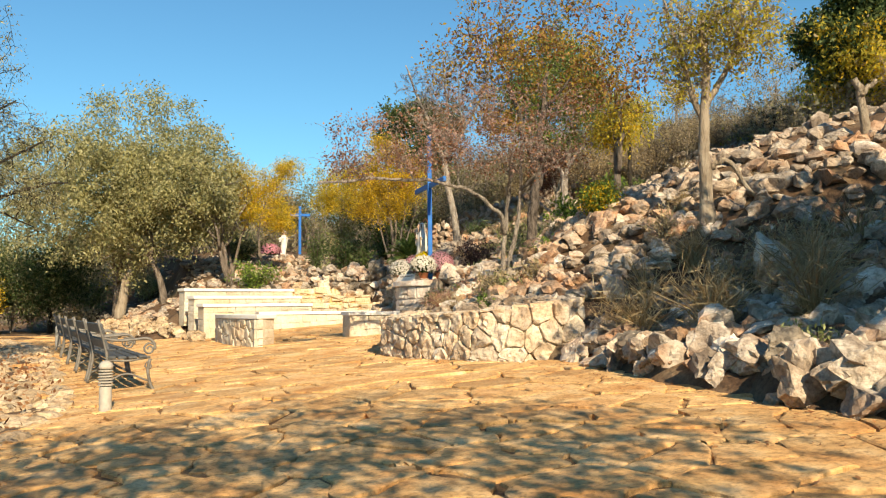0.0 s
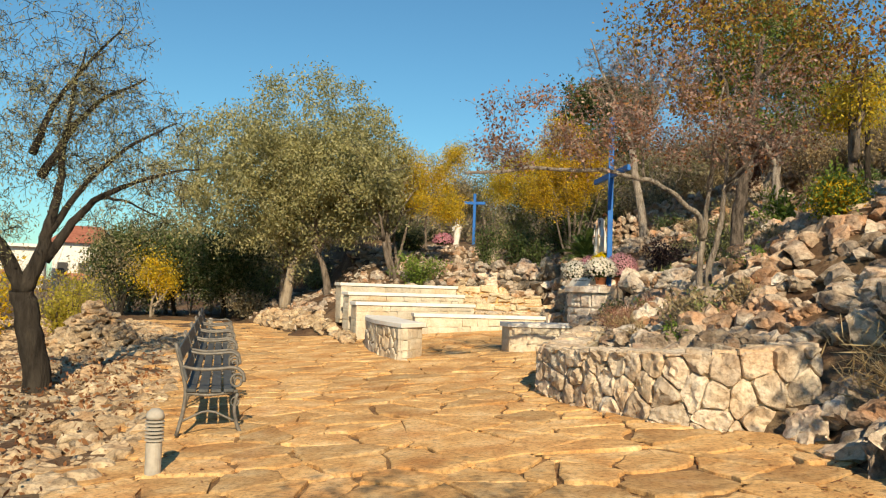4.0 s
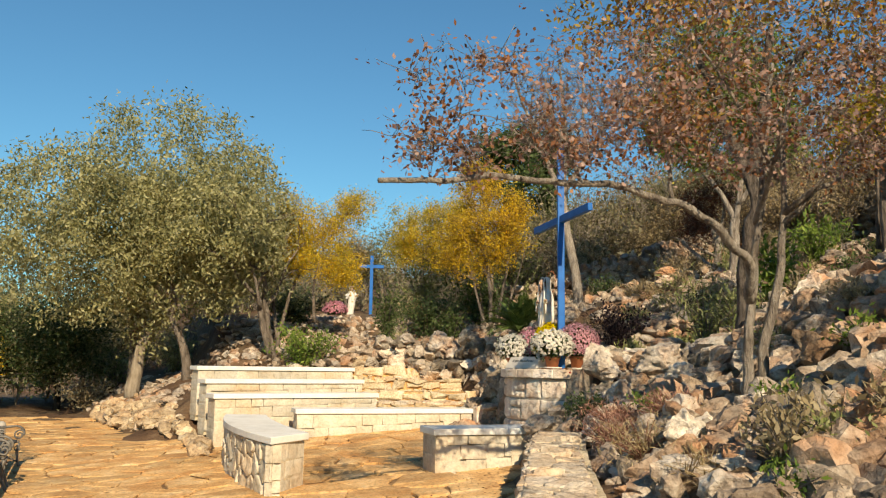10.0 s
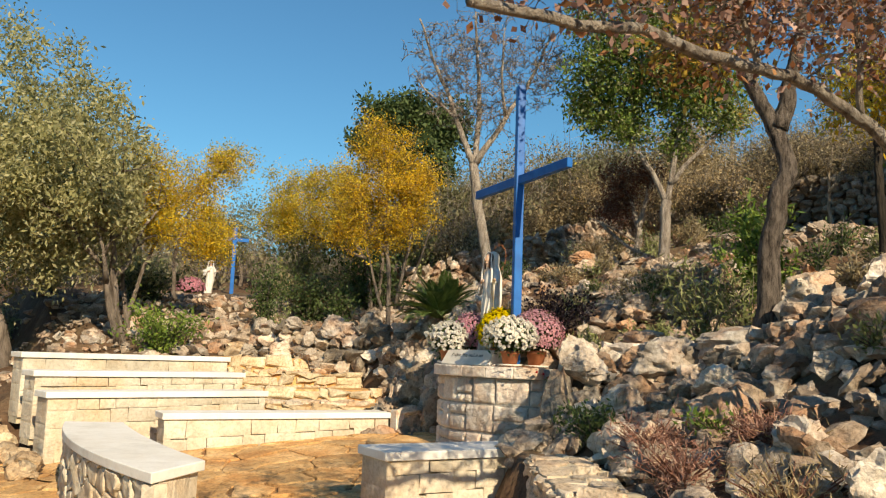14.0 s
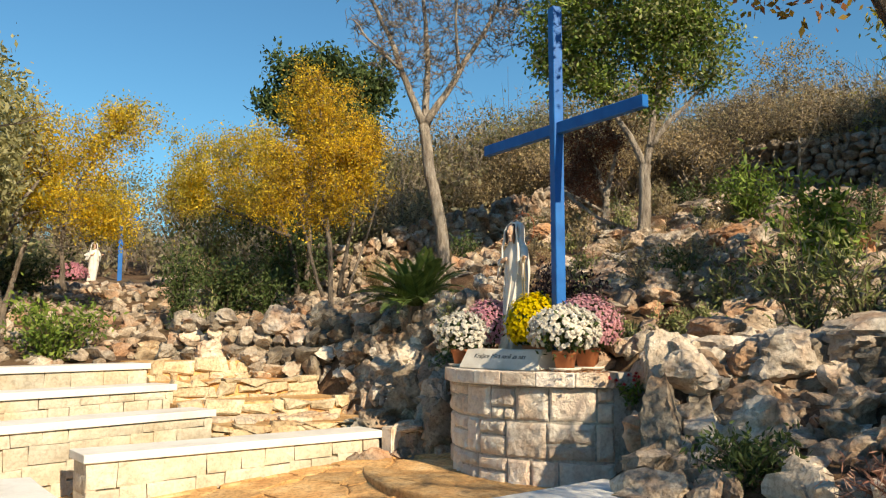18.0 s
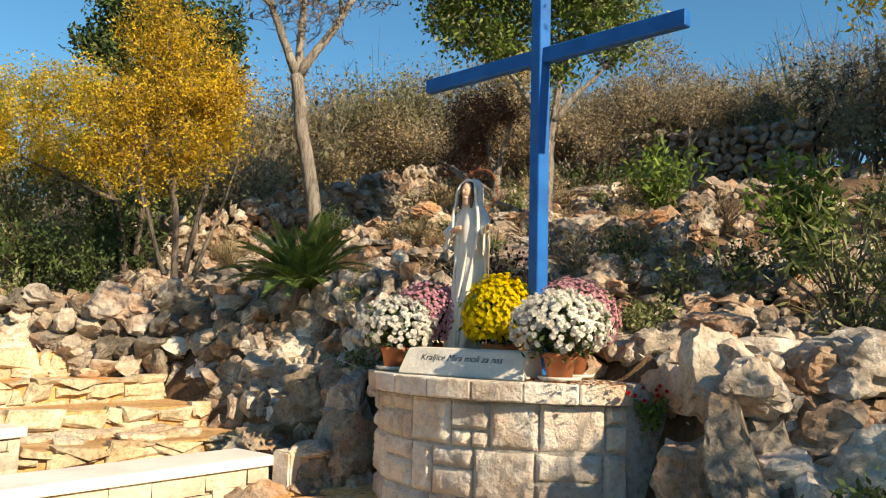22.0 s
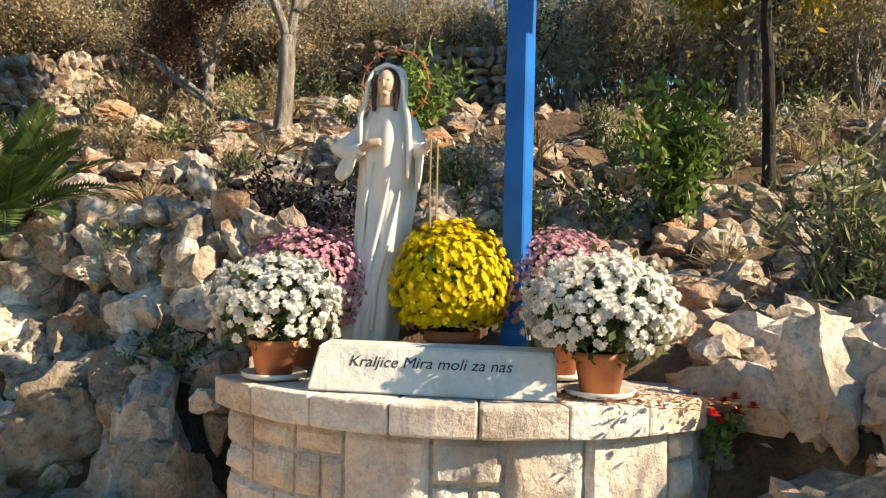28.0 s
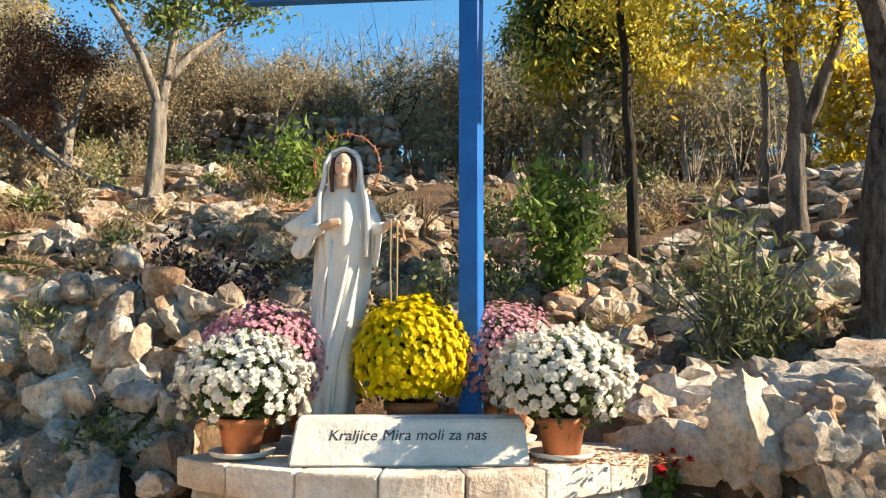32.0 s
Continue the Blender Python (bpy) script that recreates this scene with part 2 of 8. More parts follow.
M_BARK_MID = bark_mat("light_grey_bark", (0.15, 0.12, 0.097), (0.45, 0.39, 0.33), 14.0)
M_BARK_ROUGH = bark_mat("fissured_grey_bark", (0.035, 0.027, 0.022), (0.24, 0.195, 0.16), 22.0)
M_BARK_PALE = bark_mat("pale_bark", (0.22, 0.17, 0.12), (0.42, 0.35, 0.27))
M_OLIVE = leaf_mat("olive_leaves", (0.2, 0.2, 0.085), (0.39, 0.38, 0.18), (0.58, 0.55, 0.33), 0.5)
M_YELLOW = leaf_mat("yellow_leaves", (0.5, 0.32, 0.02), (0.79, 0.53, 0.03), (0.86, 0.69, 0.09), 0.5)
M_YGREEN = leaf_mat("yellow_green_leaves", (0.36, 0.32, 0.05), (0.58, 0.51, 0.08), (0.78, 0.64, 0.14), 0.65)
M_RUST = leaf_mat("rusty_dry_leaves", (0.24, 0.135, 0.11), (0.4, 0.25, 0.21), (0.55, 0.39, 0.34), 0.4)
M_RUST2 = leaf_mat("russet_leaves", (0.17, 0.07, 0.035), (0.3, 0.13, 0.06), (0.42, 0.22, 0.1), 0.35)
M_GOLDLEAF = leaf_mat("old_gold_leaves", (0.2, 0.14, 0.03), (0.38, 0.26, 0.05), (0.58, 0.38, 0.06), 0.45)
M_DGREEN = leaf_mat("dark_green_leaves", (0.035, 0.06, 0.02), (0.065, 0.1, 0.032), (0.12, 0.16, 0.055), 0.25)
M_FROND = leaf_mat("cycad_fronds", (0.06, 0.1, 0.025), (0.11, 0.17, 0.045), (0.18, 0.25, 0.075), 0.25, 0.4)
M_GREEN = leaf_mat("green_leaves", (0.07, 0.13, 0.025), (0.15, 0.23, 0.04), (0.28, 0.36, 0.08), 0.35)
M_OLEANDER = leaf_mat("oleander_leaves", (0.13, 0.16, 0.05), (0.24, 0.26, 0.1), (0.38, 0.39, 0.2), 0.3)
M_DRY = leaf_mat("dry_grass", (0.28, 0.2, 0.1), (0.42, 0.32, 0.18), (0.55, 0.45, 0.28), 0.3)
M_SCRUB = leaf_mat("dry_scrub_leaves", (0.23, 0.175, 0.1), (0.39, 0.315, 0.185), (0.54, 0.455, 0.295), 0.5)
M_HILL = leaf_mat("grey_green_hill_leaves", (0.14, 0.135, 0.075), (0.25, 0.235, 0.14), (0.37, 0.34, 0.22), 0.45)
M_HILLTREE = leaf_mat("grey_green_tree_leaves", (0.15, 0.155, 0.075), (0.27, 0.265, 0.14), (0.4, 0.385, 0.22), 0.5)
M_TWIG = bark_mat("dry_twigs", (0.17, 0.14, 0.11), (0.38, 0.32, 0.26))
M_PURPLE = leaf_mat("purple_leaves", (0.012, 0.008, 0.012), (0.03, 0.018, 0.024), (0.05, 0.03, 0.03), 0.2)
M_DRED = leaf_mat("dark_red_leaves", (0.09, 0.035, 0.03), (0.17, 0.07, 0.05), (0.26, 0.13, 0.08), 0.3)
M_HEATHER = leaf_mat("dry_heather", (0.2, 0.09, 0.07), (0.34, 0.18, 0.14), (0.46, 0.3, 0.24), 0.3)
M_REDTWIG = bark_mat("red_twigs", (0.16, 0.07, 0.05), (0.34, 0.17, 0.12))
M_MUM_W = leaf_mat("white_petals", (0.66, 0.63, 0.58), (0.78, 0.76, 0.72), (0.82, 0.81, 0.79), 0.2)
M_MUM_Y = leaf_mat("yellow_petals", (0.84, 0.6, 0.0), (0.92, 0.73, 0.003), (0.94, 0.8, 0.012), 0.45)
M_MUM_P = leaf_mat("pink_petals", (0.58, 0.25, 0.32), (0.74, 0.4, 0.47), (0.8, 0.55, 0.6), 0.4)
M_MUM_V = leaf_mat("magenta_petals", (0.56, 0.2, 0.3), (0.74, 0.37, 0.46), (0.8, 0.54, 0.6), 0.4)
M_RED = leaf_mat("red_petals", (0.4, 0.005, 0.01), (0.55, 0.01, 0.015), (0.6, 0.03, 0.03), 0.2)


# ---- mesh helpers ----
def mesh_ob(name, verts, faces, mat, parent=None, label="", smooth=False):
    me = bpy.data.meshes.new(name)
    me.from_pydata([tuple(v) for v in verts], [], [tuple(f) for f in faces])
    me.materials.append(mat)
    if smooth:
        me.shade_smooth()
    ob = new(name, me)
    if parent is not None:
        ob.parent = parent
    if label:
        tagged(ob, label)
    return ob


def part(name, bm, mat, parent=None, label="", smooth=False):
    me = bpy.data.meshes.new(name)
    bm.normal_update()
    bm.to_mesh(me)
    bm.free()
    me.materials.append(mat)
    if smooth:
        me.shade_smooth()
    ob = new(name, me)
    if parent is not None:
        ob.parent = parent
    if label:
        tagged(ob, label)
    return ob


def empty(name, x, y, z, rz=0.0, label="", category="", group="", kind=""):
    ob = new(name)
    ob.empty_display_size = 0.1
    ob.matrix_basis = pose(x, y, z, 0, 0, rz)
    return tagged(ob, label, category, group, kind)


def box_bm(sx, sy, sz, at=(0, 0, 0), bevel=0.0, segs=1):
    bm = bmesh.new()
    bmesh.ops.create_cube(bm, size=1.0, matrix=Matrix.Translation(at) @ Matrix.Diagonal((sx, sy, sz, 1)))
    if bevel:
        bmesh.ops.bevel(bm, geom=bm.edges[:], offset=bevel, segments=segs, affect="EDGES", profile=0.6)
    return bm


def tube(pts, radii, sides=6):
    """A tapered tube along points: verts and faces."""
    pts = [Vector(p) for p in pts]
    vs, fs = [], []
    ref = Vector((0.31, 0.77, 0.55))
    for i, p in enumerate(pts):
        d = (pts[min(i + 1, len(pts) - 1)] - pts[max(i - 1, 0)]).normalized()
        a = d.cross(ref)
        if a.length < 0.05:
            a = d.cross(Vector((1, 0, 0)))
        a.normalize()
        b = d.cross(a)
        for k in range(sides):
            t = 2 * math.pi * k / sides
            vs.append(p + float(radii[i]) * (math.cos(t) * a + math.sin(t) * b))
    for i in range(len(pts) - 1):
        for k in range(sides):
            k2 = (k + 1) % sides
            fs.append((i * sides + k, i * sides + k2, (i + 1) * sides + k2, (i + 1) * sides + k))
    fs.append(tuple(range(sides - 1, -1, -1)))
    fs.append(tuple((len(pts) - 1) * sides + k for k in range(sides)))
    return vs, fs


def join_raw(items):
    vs, fs = [], []
    for v, f in items:
        o = len(vs)
        vs.extend(v)
        fs.extend(tuple(i + o for i in q) for q in f)
    return vs, fs


def lathe(profile, sides=24):
    vs, fs = [], []
    for r, z in profile:
        for k in range(sides):
            t = 2 * math.pi * k / sides
            vs.append((r * math.cos(t), r * math.sin(t), z))
    for i in range(len(profile) - 1):
        for k in range(sides):
            k2 = (k + 1) % sides
            fs.append((i * sides + k, i * sides + k2, (i + 1) * sides + k2, (i + 1) * sides + k))
    fs.append(tuple(range(sides - 1, -1, -1)))
    fs.append(tuple((len(profile) - 1) * sides + k for k in range(sides)))
    return vs, fs


# ---- the lie of the land ----
def base_z(x, y):
    """The paved terrace, which rises gently ahead and to the hill."""
    xc, yc = np.clip(x, -4.5, 4.0), np.clip(y, -8.0, 19.0)
    z = -0.3 + 0.0635 * xc + 0.0279 * yc
    inner = np.clip((y - 15.0) / 2.5, 0, 1) * np.clip((x + 2.2) / 1.0, 0, 1)
    return z + 0.1 * inner


def left_edge(y):
    return np.interp(y, [-8, 5, 7, 13, 17, 20, 26], [-2.1, -1.9, -2.35, -4.5, -6.0, -8.0, -12.0])


def right_edge(y):
    return np.interp(y, [-8, 2.2, 5.0, 6.6, 6.95, 7.2, 7.6, 9.3, 11.5, 14.0, 14.6, 14.95, 15.3, 15.6, 17.8, 18.3, 20.0, 22.0, 24.0],
                     [4.6, 3.85, 3.3, 3.45, 3.1, 2.5, 2.15, 1.3, 1.55, 1.75, 2.0, 2.55, 2.8, 2.95, 2.9, 1.95, 1.7, 1.0, -0.5])


def bed_edge(y):
    """The stony bed under the olives begins right of this line."""
    return np.interp(y, [16.5, 19.0, 20.0, 22.4, 27.0, 40.0], [-2.65, -3.5, -4.5, -6.0, -8.5, -15.0])


def tier_end(y):
    return -2.8 - 0.415 * (np.asarray(y, float) - 17.5)


def land(x, y):
    """Height of the ground."""
    x, y = np.asarray(x, float), np.asarray(y, float)
    z = base_z(x, y) - 0.035
    d = x - right_edge(y)
    hill = np.interp(d, [0, 0.06, 0.65, 1.1, 2, 3, 5, 7, 12, 20, 45, 120, 500], [0, 0.3, 0.36, 0.62, 0.97, 1.78, 2.75, 3.45, 4.05, 5.6, 11.0, 22.0, 30.0])
    pile = 1.0 * np.exp(-((y - 16.9) / 2.0) ** 2) * np.exp(-np.clip(d, 0, 99) / 1.3) * np.clip(d / 0.15, 0, 1)
    pile = pile + 0.95 * np.exp(-((y - 20.6) / 1.3) ** 2) * np.exp(-((d - 0.9) / 1.1) ** 2) * np.clip(d / 0.3, 0, 1)
    lowstart = np.interp(y, [2.0, 5.0, 10.0], [0.5, 0.62, 1.0])
    hill = hill * np.where(d < 7, np.interp(y, [12.5, 15.5], [1.0, 0.84]), 1.0 - (1 - np.interp(y, [12.5, 15.5], [1.0, 0.84])) * np.exp(-(d - 7) / 2))
    z = np.where(d > 0, z + hill * np.where(d < 3, lowstart, 1 - (1 - lowstart) * np.exp(-(d - 3) / 3)) + pile, z)
    ledge = 0.32 * np.clip((y - 14.95 + 0.22 * (x - 2.6)) / 0.25, 0, 1) * np.exp(-(np.clip(y - 15.3, 0, 99) / 0.8) ** 2) * np.clip((x - 2.55) / 0.2, 0, 1) * np.clip((4.9 - x) / 0.6, 0, 1)
    z = z + ledge
    back = np.interp(y, [19.6, 20.4, 22.6, 24, 27.5, 33, 40, 60, 160, 600], [0.1, 0.62, 1.2, 1.6, 2.45, 3.0, 3.7, 7.0, 12.0, 16.0])
    wide = np.clip((x + 5.0 + np.clip(y - 24, 0, 99) * 0.4) / 1.2, 0, 1)
    z = np.where(y > 19.6, np.maximum(z, back * wide + z * (1 - wide)), z)
    bed = np.interp(x - bed_edge(y), [0, 0.2, 1.0, 2.0, 3.5], [0.0, 0.25, 0.6, 1.0, 1.25]) * np.clip((y - 16.6) / 0.8, 0, 1) * np.where(y > 21.2, np.clip((-1.6 - x) / 1.2, 0, 1), 1.0)
    z = np.where((d <= 0) & ((x < tier_end(y)) | (y > 21.2)), np.maximum(z, base_z(x, y) - 0.035 + bed), z)
    dl = left_edge(y) - x
    drop = np.interp(dl, [0, 0.4, 4.5, 9, 25, 60, 400], [0, 0.02, 0.3, 1.6, 4.2, 5.0, 6.0])
    z = np.where((dl > 0) & (y < 60), z - drop * np.clip((26 - y) / 8, 0.35, 1), z)
    return z


def land1(x, y):
    return float(land(np.array([x]), np.array([y]))[0])


def spaced(lo, hi, a, b, fine, grow):
    out = [a]
    while out[-1] < b:
        out.append(out[-1] + fine)
    s = fine
    while out[-1] < hi:
        s *= grow
        out.append(out[-1] + s)
    s = fine
    while out[0] > lo:
        s *= grow
        out.insert(0, out[0] - s)
    return np.array(out)


gx, gy = spaced(-900, 900, -9, 13, 0.16, 1.12), spaced(-900, 900, -6, 30, 0.16, 1.12)
GX, GY = np.meshgrid(gx, gy)
GZ = land(GX, GY)
off = (GX > right_edge(GY) + 0.1) | (GX < left_edge(GY) - 0.15) | (GY > 20.5)
rough = np.array([[noise.fractal(Vector((px * 1.4, py * 1.4, 0)), 1.0, 2.0, 3) for px in gx] for py in gy])
GZ = GZ + np.where(off, rough * 0.09, 0.0)
nx, ny = len(gx), len(gy)
idx = np.arange(nx * ny).reshape(ny, nx)
gv = np.stack([GX.ravel(), GY.ravel(), GZ.ravel()], 1)
gf = np.stack([idx[:-1, :-1].ravel(), idx[:-1, 1:].ravel(), idx[1:, 1:].ravel(), idx[1:, :-1].ravel()], 1)
tagged(mesh_ob("ground", gv.tolist(), gf.tolist(), M_SOIL, smooth=True), "reddish stony soil of a terraced hillside", "ground", kind="structure")


# ---- stone pieces ----
def block_verts(w, h, dpt, jit, rng, chamfer=0.022, proud=0.03):
    """A rough stone w along x, h along z, its face towards -y, bulging a little."""
    j = lambda: rng.uniform(-jit, jit)
    out = [(j(), 0, j()), (w + j(), 0, j()), (w + j(), 0, h + j()), (j(), 0, h + j())]
    c = min(chamfer, w * 0.3, h * 0.3)
    mid = [(x + (c if x < w / 2 else -c), -proud * rng.uniform(0.6, 1.3), z + (c if z < h / 2 else -c)) for x, _, z in out]
    cx, cz = w / 2 + j() * 2, h / 2 + j() * 2
    vs = [(x, dpt, z) for x, _, z in out] + out + mid + [(cx, -proud * rng.uniform(1.2, 1.9), cz)]
    fs = []
    for i in range(4):
        k = (i + 1) % 4
        fs.append((i, k, 4 + k, 4 + i))
        fs.append((4 + i, 4 + k, 8 + k, 8 + i))
        fs.append((8 + i, 8 + k, 12))
    fs.append((3, 2, 1, 0))
    return vs, [f[::-1] for f in fs]


class Line:
    """A plan line of points, walked by its length; the face is to its right."""

    def __init__(self, pts):
        self.p = np.array(pts, float)
        self.s = np.concatenate([[0], np.cumsum(np.hypot(*np.diff(self.p, axis=0).T))])
        self.length = self.s[-1]

    def at(self, s):
        return np.array([np.interp(s, self.s, self.p[:, 0]), np.interp(s, self.s, self.p[:, 1])])


def stone_face(parent, line, low, high, course, length, mat, rng, name="stone", jit=0.012, joint=0.016, proud=0.03, dpt=0.08):
    """Courses of rough stones along a line; low and high give the heights along it."""
    z = 0.0
    top = max(high(s) - low(s) for s in np.linspace(0, line.length, 12))
    while z < top - 0.03:
        h = rng.uniform(*course)
        if top - z - h < course[0] * 0.6:
            h = top - z
        s = -rng.uniform(0, length[0])
        while s < line.length - 0.02:
            w = rng.uniform(*length)
            a, e = max(s, 0), min(s + w, line.length)
            if line.length - e < length[0] * 0.5:
                e = line.length
            m = (a + e) / 2
            zl, zh = low(m), high(m)
            z0, z1 = zl + z * (zh - zl) / top, zl + min(z + h, top) * (zh - zl) / top
            if e - a > 0.05 and z1 - z0 > 0.03:
                p0, p1 = line.at(a), line.at(e)
                d = p1 - p0
                wl = float(np.hypot(*d))
                vs, fs = block_verts(wl - joint, z1 - z0 - joint, dpt, jit, rng, proud=proud * rng.uniform(0.6, 1.4))
                ob = mesh_ob(name, vs, fs, mat, parent)
                ob.matrix_basis = parent.matrix_basis.inverted() @ Matrix.Translation((p0[0], p0[1], z0 + joint / 2)) @ Matrix.Rotation(math.atan2(d[1], d[0]), 4, "Z")
            s = e if e > s else s + w
        z += h


def strip(outer, inner, z0, z1, bevel=0.0):
    """A solid between two plan lines of equal count."""
    n = len(outer)
    bm = bmesh.new()
    zb0 = z0 if callable(z0) else (lambda i: z0)
    rows = []
    for i in range(n):
        (ax, ay), (bx, by) = outer[i], inner[i]
        rows.append([bm.verts.new((ax, ay, zb0(i))), bm.verts.new((ax, ay, z1)), bm.verts.new((bx, by, z1)), bm.verts.new((bx, by, zb0(i)))])
    for i in range(n - 1):
        for k in range(4):
            k2 = (k + 1) % 4
            bm.faces.new((rows[i][k], rows[i + 1][k], rows[i + 1][k2], rows[i][k2]))
    bm.faces.new(rows[0])
    bm.faces.new(rows[-1][::-1])
    bmesh.ops.recalc_face_normals(bm, faces=bm.faces[:])
    if bevel:
        es = [e for e in bm.edges if e.calc_face_angle(0) > 0.6]
        bmesh.ops.bevel(bm, geom=es, offset=bevel, segments=2, affect="EDGES", profile=0.5)
    return bm


def offset_line(pts, w):
    """The line moved w to its left."""
    p = np.array(pts, float)
    t = np.gradient(p, axis=0)
    t /= np.hypot(t[:, 0], t[:, 1])[:, None]
    return p + w * np.stack([-t[:, 1], t[:, 0]], 1)


def curve_pts(ctrl, n):
    """A smooth plan curve through a few points."""
    c = np.array(ctrl, float)
    s = np.concatenate([[0], np.cumsum(np.hypot(*np.diff(c, axis=0).T))])
    u = np.linspace(0, s[-1], n)
    if len(c) == 2:
        return np.stack([np.interp(u, s, c[:, 0]), np.interp(u, s, c[:, 1])], 1)
    k = np.polyfit(s, c, min(len(c) - 1, 2))
    return np.stack([np.polyval(k[:, 0], u), np.polyval(k[:, 1], u)], 1)


def seat_wall(name, ctrl, ztop, width, label, rng, slab=0.075, over=0.035, n=14, floor=None, group="", inner=None, rubble=False):
    """A low wall of rough stone under a smooth white slab; the face is to the right of the line."""
    pts = curve_pts(ctrl, n)
    c = pts[0]
    th = empty(name, c[0], c[1], ztop - 0.6, 0, label, "stone bench", group)
    inv = th.matrix_basis.inverted()
    back = offset_line(pts, width) if inner is None else curve_pts(inner, n)
    side = lambda t: offset_line(pts, t * width) if inner is None else pts + (back - pts) * t
    fl = (lambda x, y: float(base_z(x, y))) if floor is None else floor
    core = strip(side(0.1), side(0.9), lambda i: min(fl(*pts[i]), fl(*back[i])) - 0.1, ztop - slab)
    ob = part("mortar_core", core, M_CREAM_MORTAR, th)
    ob.matrix_basis = inv
    ln = lambda p: Line(p)
    low = lambda l: (lambda s: fl(*l.at(s)) - 0.03)
    hi = lambda s: ztop - slab - 0.003
    for p in (pts, back[::-1], np.array([back[0], pts[0]]), np.array([pts[-1], back[-1]])):
        l = ln(p)
        if rubble and p is pts:
            rubble_face(th, l, low(l), hi, 0.25, M_CREAM, rng, "stone", 0.018, 0.018, 0.009)
            continue
        stone_face(th, l, low(l), hi, (0.15, 0.26), (0.18, 0.46), M_CREAM, rng, proud=0.004, joint=0.006, jit=0.008)
    e0 = (pts[0] - pts[1]) / np.hypot(*(pts[0] - pts[1])) * over
    e1 = (pts[-1] - pts[-2]) / np.hypot(*(pts[-1] - pts[-2])) * over
    o, i_ = offset_line(pts, -over), offset_line(back, over)
    o[0] += e0; i_[0] += e0; o[-1] += e1; i_[-1] += e1
    sl = part("seat_slab", strip(o, i_, ztop - slab, ztop, 0.008), M_SLAB, th, "smooth white stone seat slab")
    sl.matrix_basis = inv
    return th


# the planter's outer line and its top
ctrl = [(1.9, 13.75), (1.62, 12.4), (1.42, 11.0), (1.25, 9.9), (1.17, 9.35), (1.35, 8.75), (1.75, 7.95), (2.22, 7.25), (2.6, 6.98), (3.05, 6.9), (3.5, 7.0)]
c_ = np.array(ctrl)
uu = np.linspace(0, 1, 60)
pl = np.stack([np.interp(uu, np.linspace(0, 1, len(c_)), c_[:, i]) for i in range(2)], 1)
for _ in range(3):
    pl[1:-1] = (pl[:-2] + pl[1:-1] * 2 + pl[2:]) / 4
line = Line(pl)
ptop = lambda s: float(base_z(*line.at(s))) + float(np.interp(s, [0, 3, 4.6, 8.0], [0.42, 0.44, 0.52, 0.66]))


def off_planter(x, y):
    return float(np.min(np.hypot(pl[:, 0] - x, pl[:, 1] - y)))


def clip(poly, p, n):
    """Keep the side of the line through p that n points away from."""
    out = []
    for i in range(len(poly)):
        a, b = poly[i], poly[(i + 1) % len(poly)]
        da, db = np.dot(a - p, n), np.dot(b - p, n)
        if da <= 0:
            out.append(a)
        if da * db < 0:
            out.append(a + (b - a) * da / (da - db))
    return out


def cells(L, H, size, r, flat=0.8):
    """A patch L by H split into irregular stones: a list of outlines."""
    sd = []
    rows = max(1, round(H / (size * flat)))
    for k in range(-1, rows + 1):
        u = -size * r.random()
        while u < L + size:
            sd.append((u + r.uniform(-0.1, 0.1) * size, (k + 0.5 + r.uniform(-0.32, 0.32)) * H / rows))
            u += size * r.uniform(0.6, 1.5)
    sd = np.array(sd)
    out = []
    for c in sd:
        poly = [np.array(q, float) for q in ((0, 0), (L, 0), (L, H), (0, H))]
        for j in np.argsort(((sd - c) ** 2).sum(1))[1:18]:
            poly = clip(poly, (c + sd[j]) / 2, sd[j] - c)
            if len(poly) < 3:
                break
        if len(poly) >= 3:
            g = np.array(poly)
            if np.ptp(g[:, 0]) > 0.04 and np.ptp(g[:, 1]) > 0.03:
                out.append(g)
    return out


def cell_stone(g, r, joint=0.014, proud=0.035, rough=0.02, deep=0.1):
    """A rough-hewn stone of the given outline, its face towards -y, about its middle."""
    cen = g.mean(0)
    rad = np.hypot(*(g - cen).T)
    g = (g - cen) * np.clip(1 - joint / rad, 0.3, 1)[:, None]
    pts = []
    for k in range(len(g)):
        a, b = g[k], g[(k + 1) % len(g)]
        pts += [a * 0.84 + b * 0.16, (a + b) / 2 + np.array((r.gauss(0, 0.006), r.gauss(0, 0.006))), a * 0.16 + b * 0.84]
    pts = np.array(pts)
    m = len(pts)
    o = Vector((r.uniform(-50, 50), r.uniform(-50, 50), 0))
    tilt = (r.gauss(0, 0.09), r.gauss(0, 0.07))
    vs = [(q[0], deep, q[1]) for q in pts]
    for f, h in ((1.0, 0.0), (0.975, 0.6), (0.88, 0.95), (0.6, 1.0), (0.32, 1.03)):
        for q in pts * f:
            n = noise.noise(Vector((q[0] * 9, q[1] * 9, 0)) + o) + 0.6 * noise.noise(Vector((q[0] * 22, q[1] * 22, 3)) + o)
            vs.append((q[0], -proud * h - rough * n * min(1, h * 1.5) - (tilt[0] * q[0] + tilt[1] * q[1]) * min(1, h * 2), q[1]))
    vs.append((0, -proud * 1.05, 0))
    fs = [tuple(range(m))]
    for i in range(5):
        for k in range(m):
            k2 = (k + 1) % m
            fs.append((i * m + k2, i * m + k, (i + 1) * m + k, (i + 1) * m + k2))
    for k in range(m):
        fs.append((5 * m + (k + 1) % m, 5 * m + k, 6 * m))
    return cen, vs, [f[::-1] for f in fs]


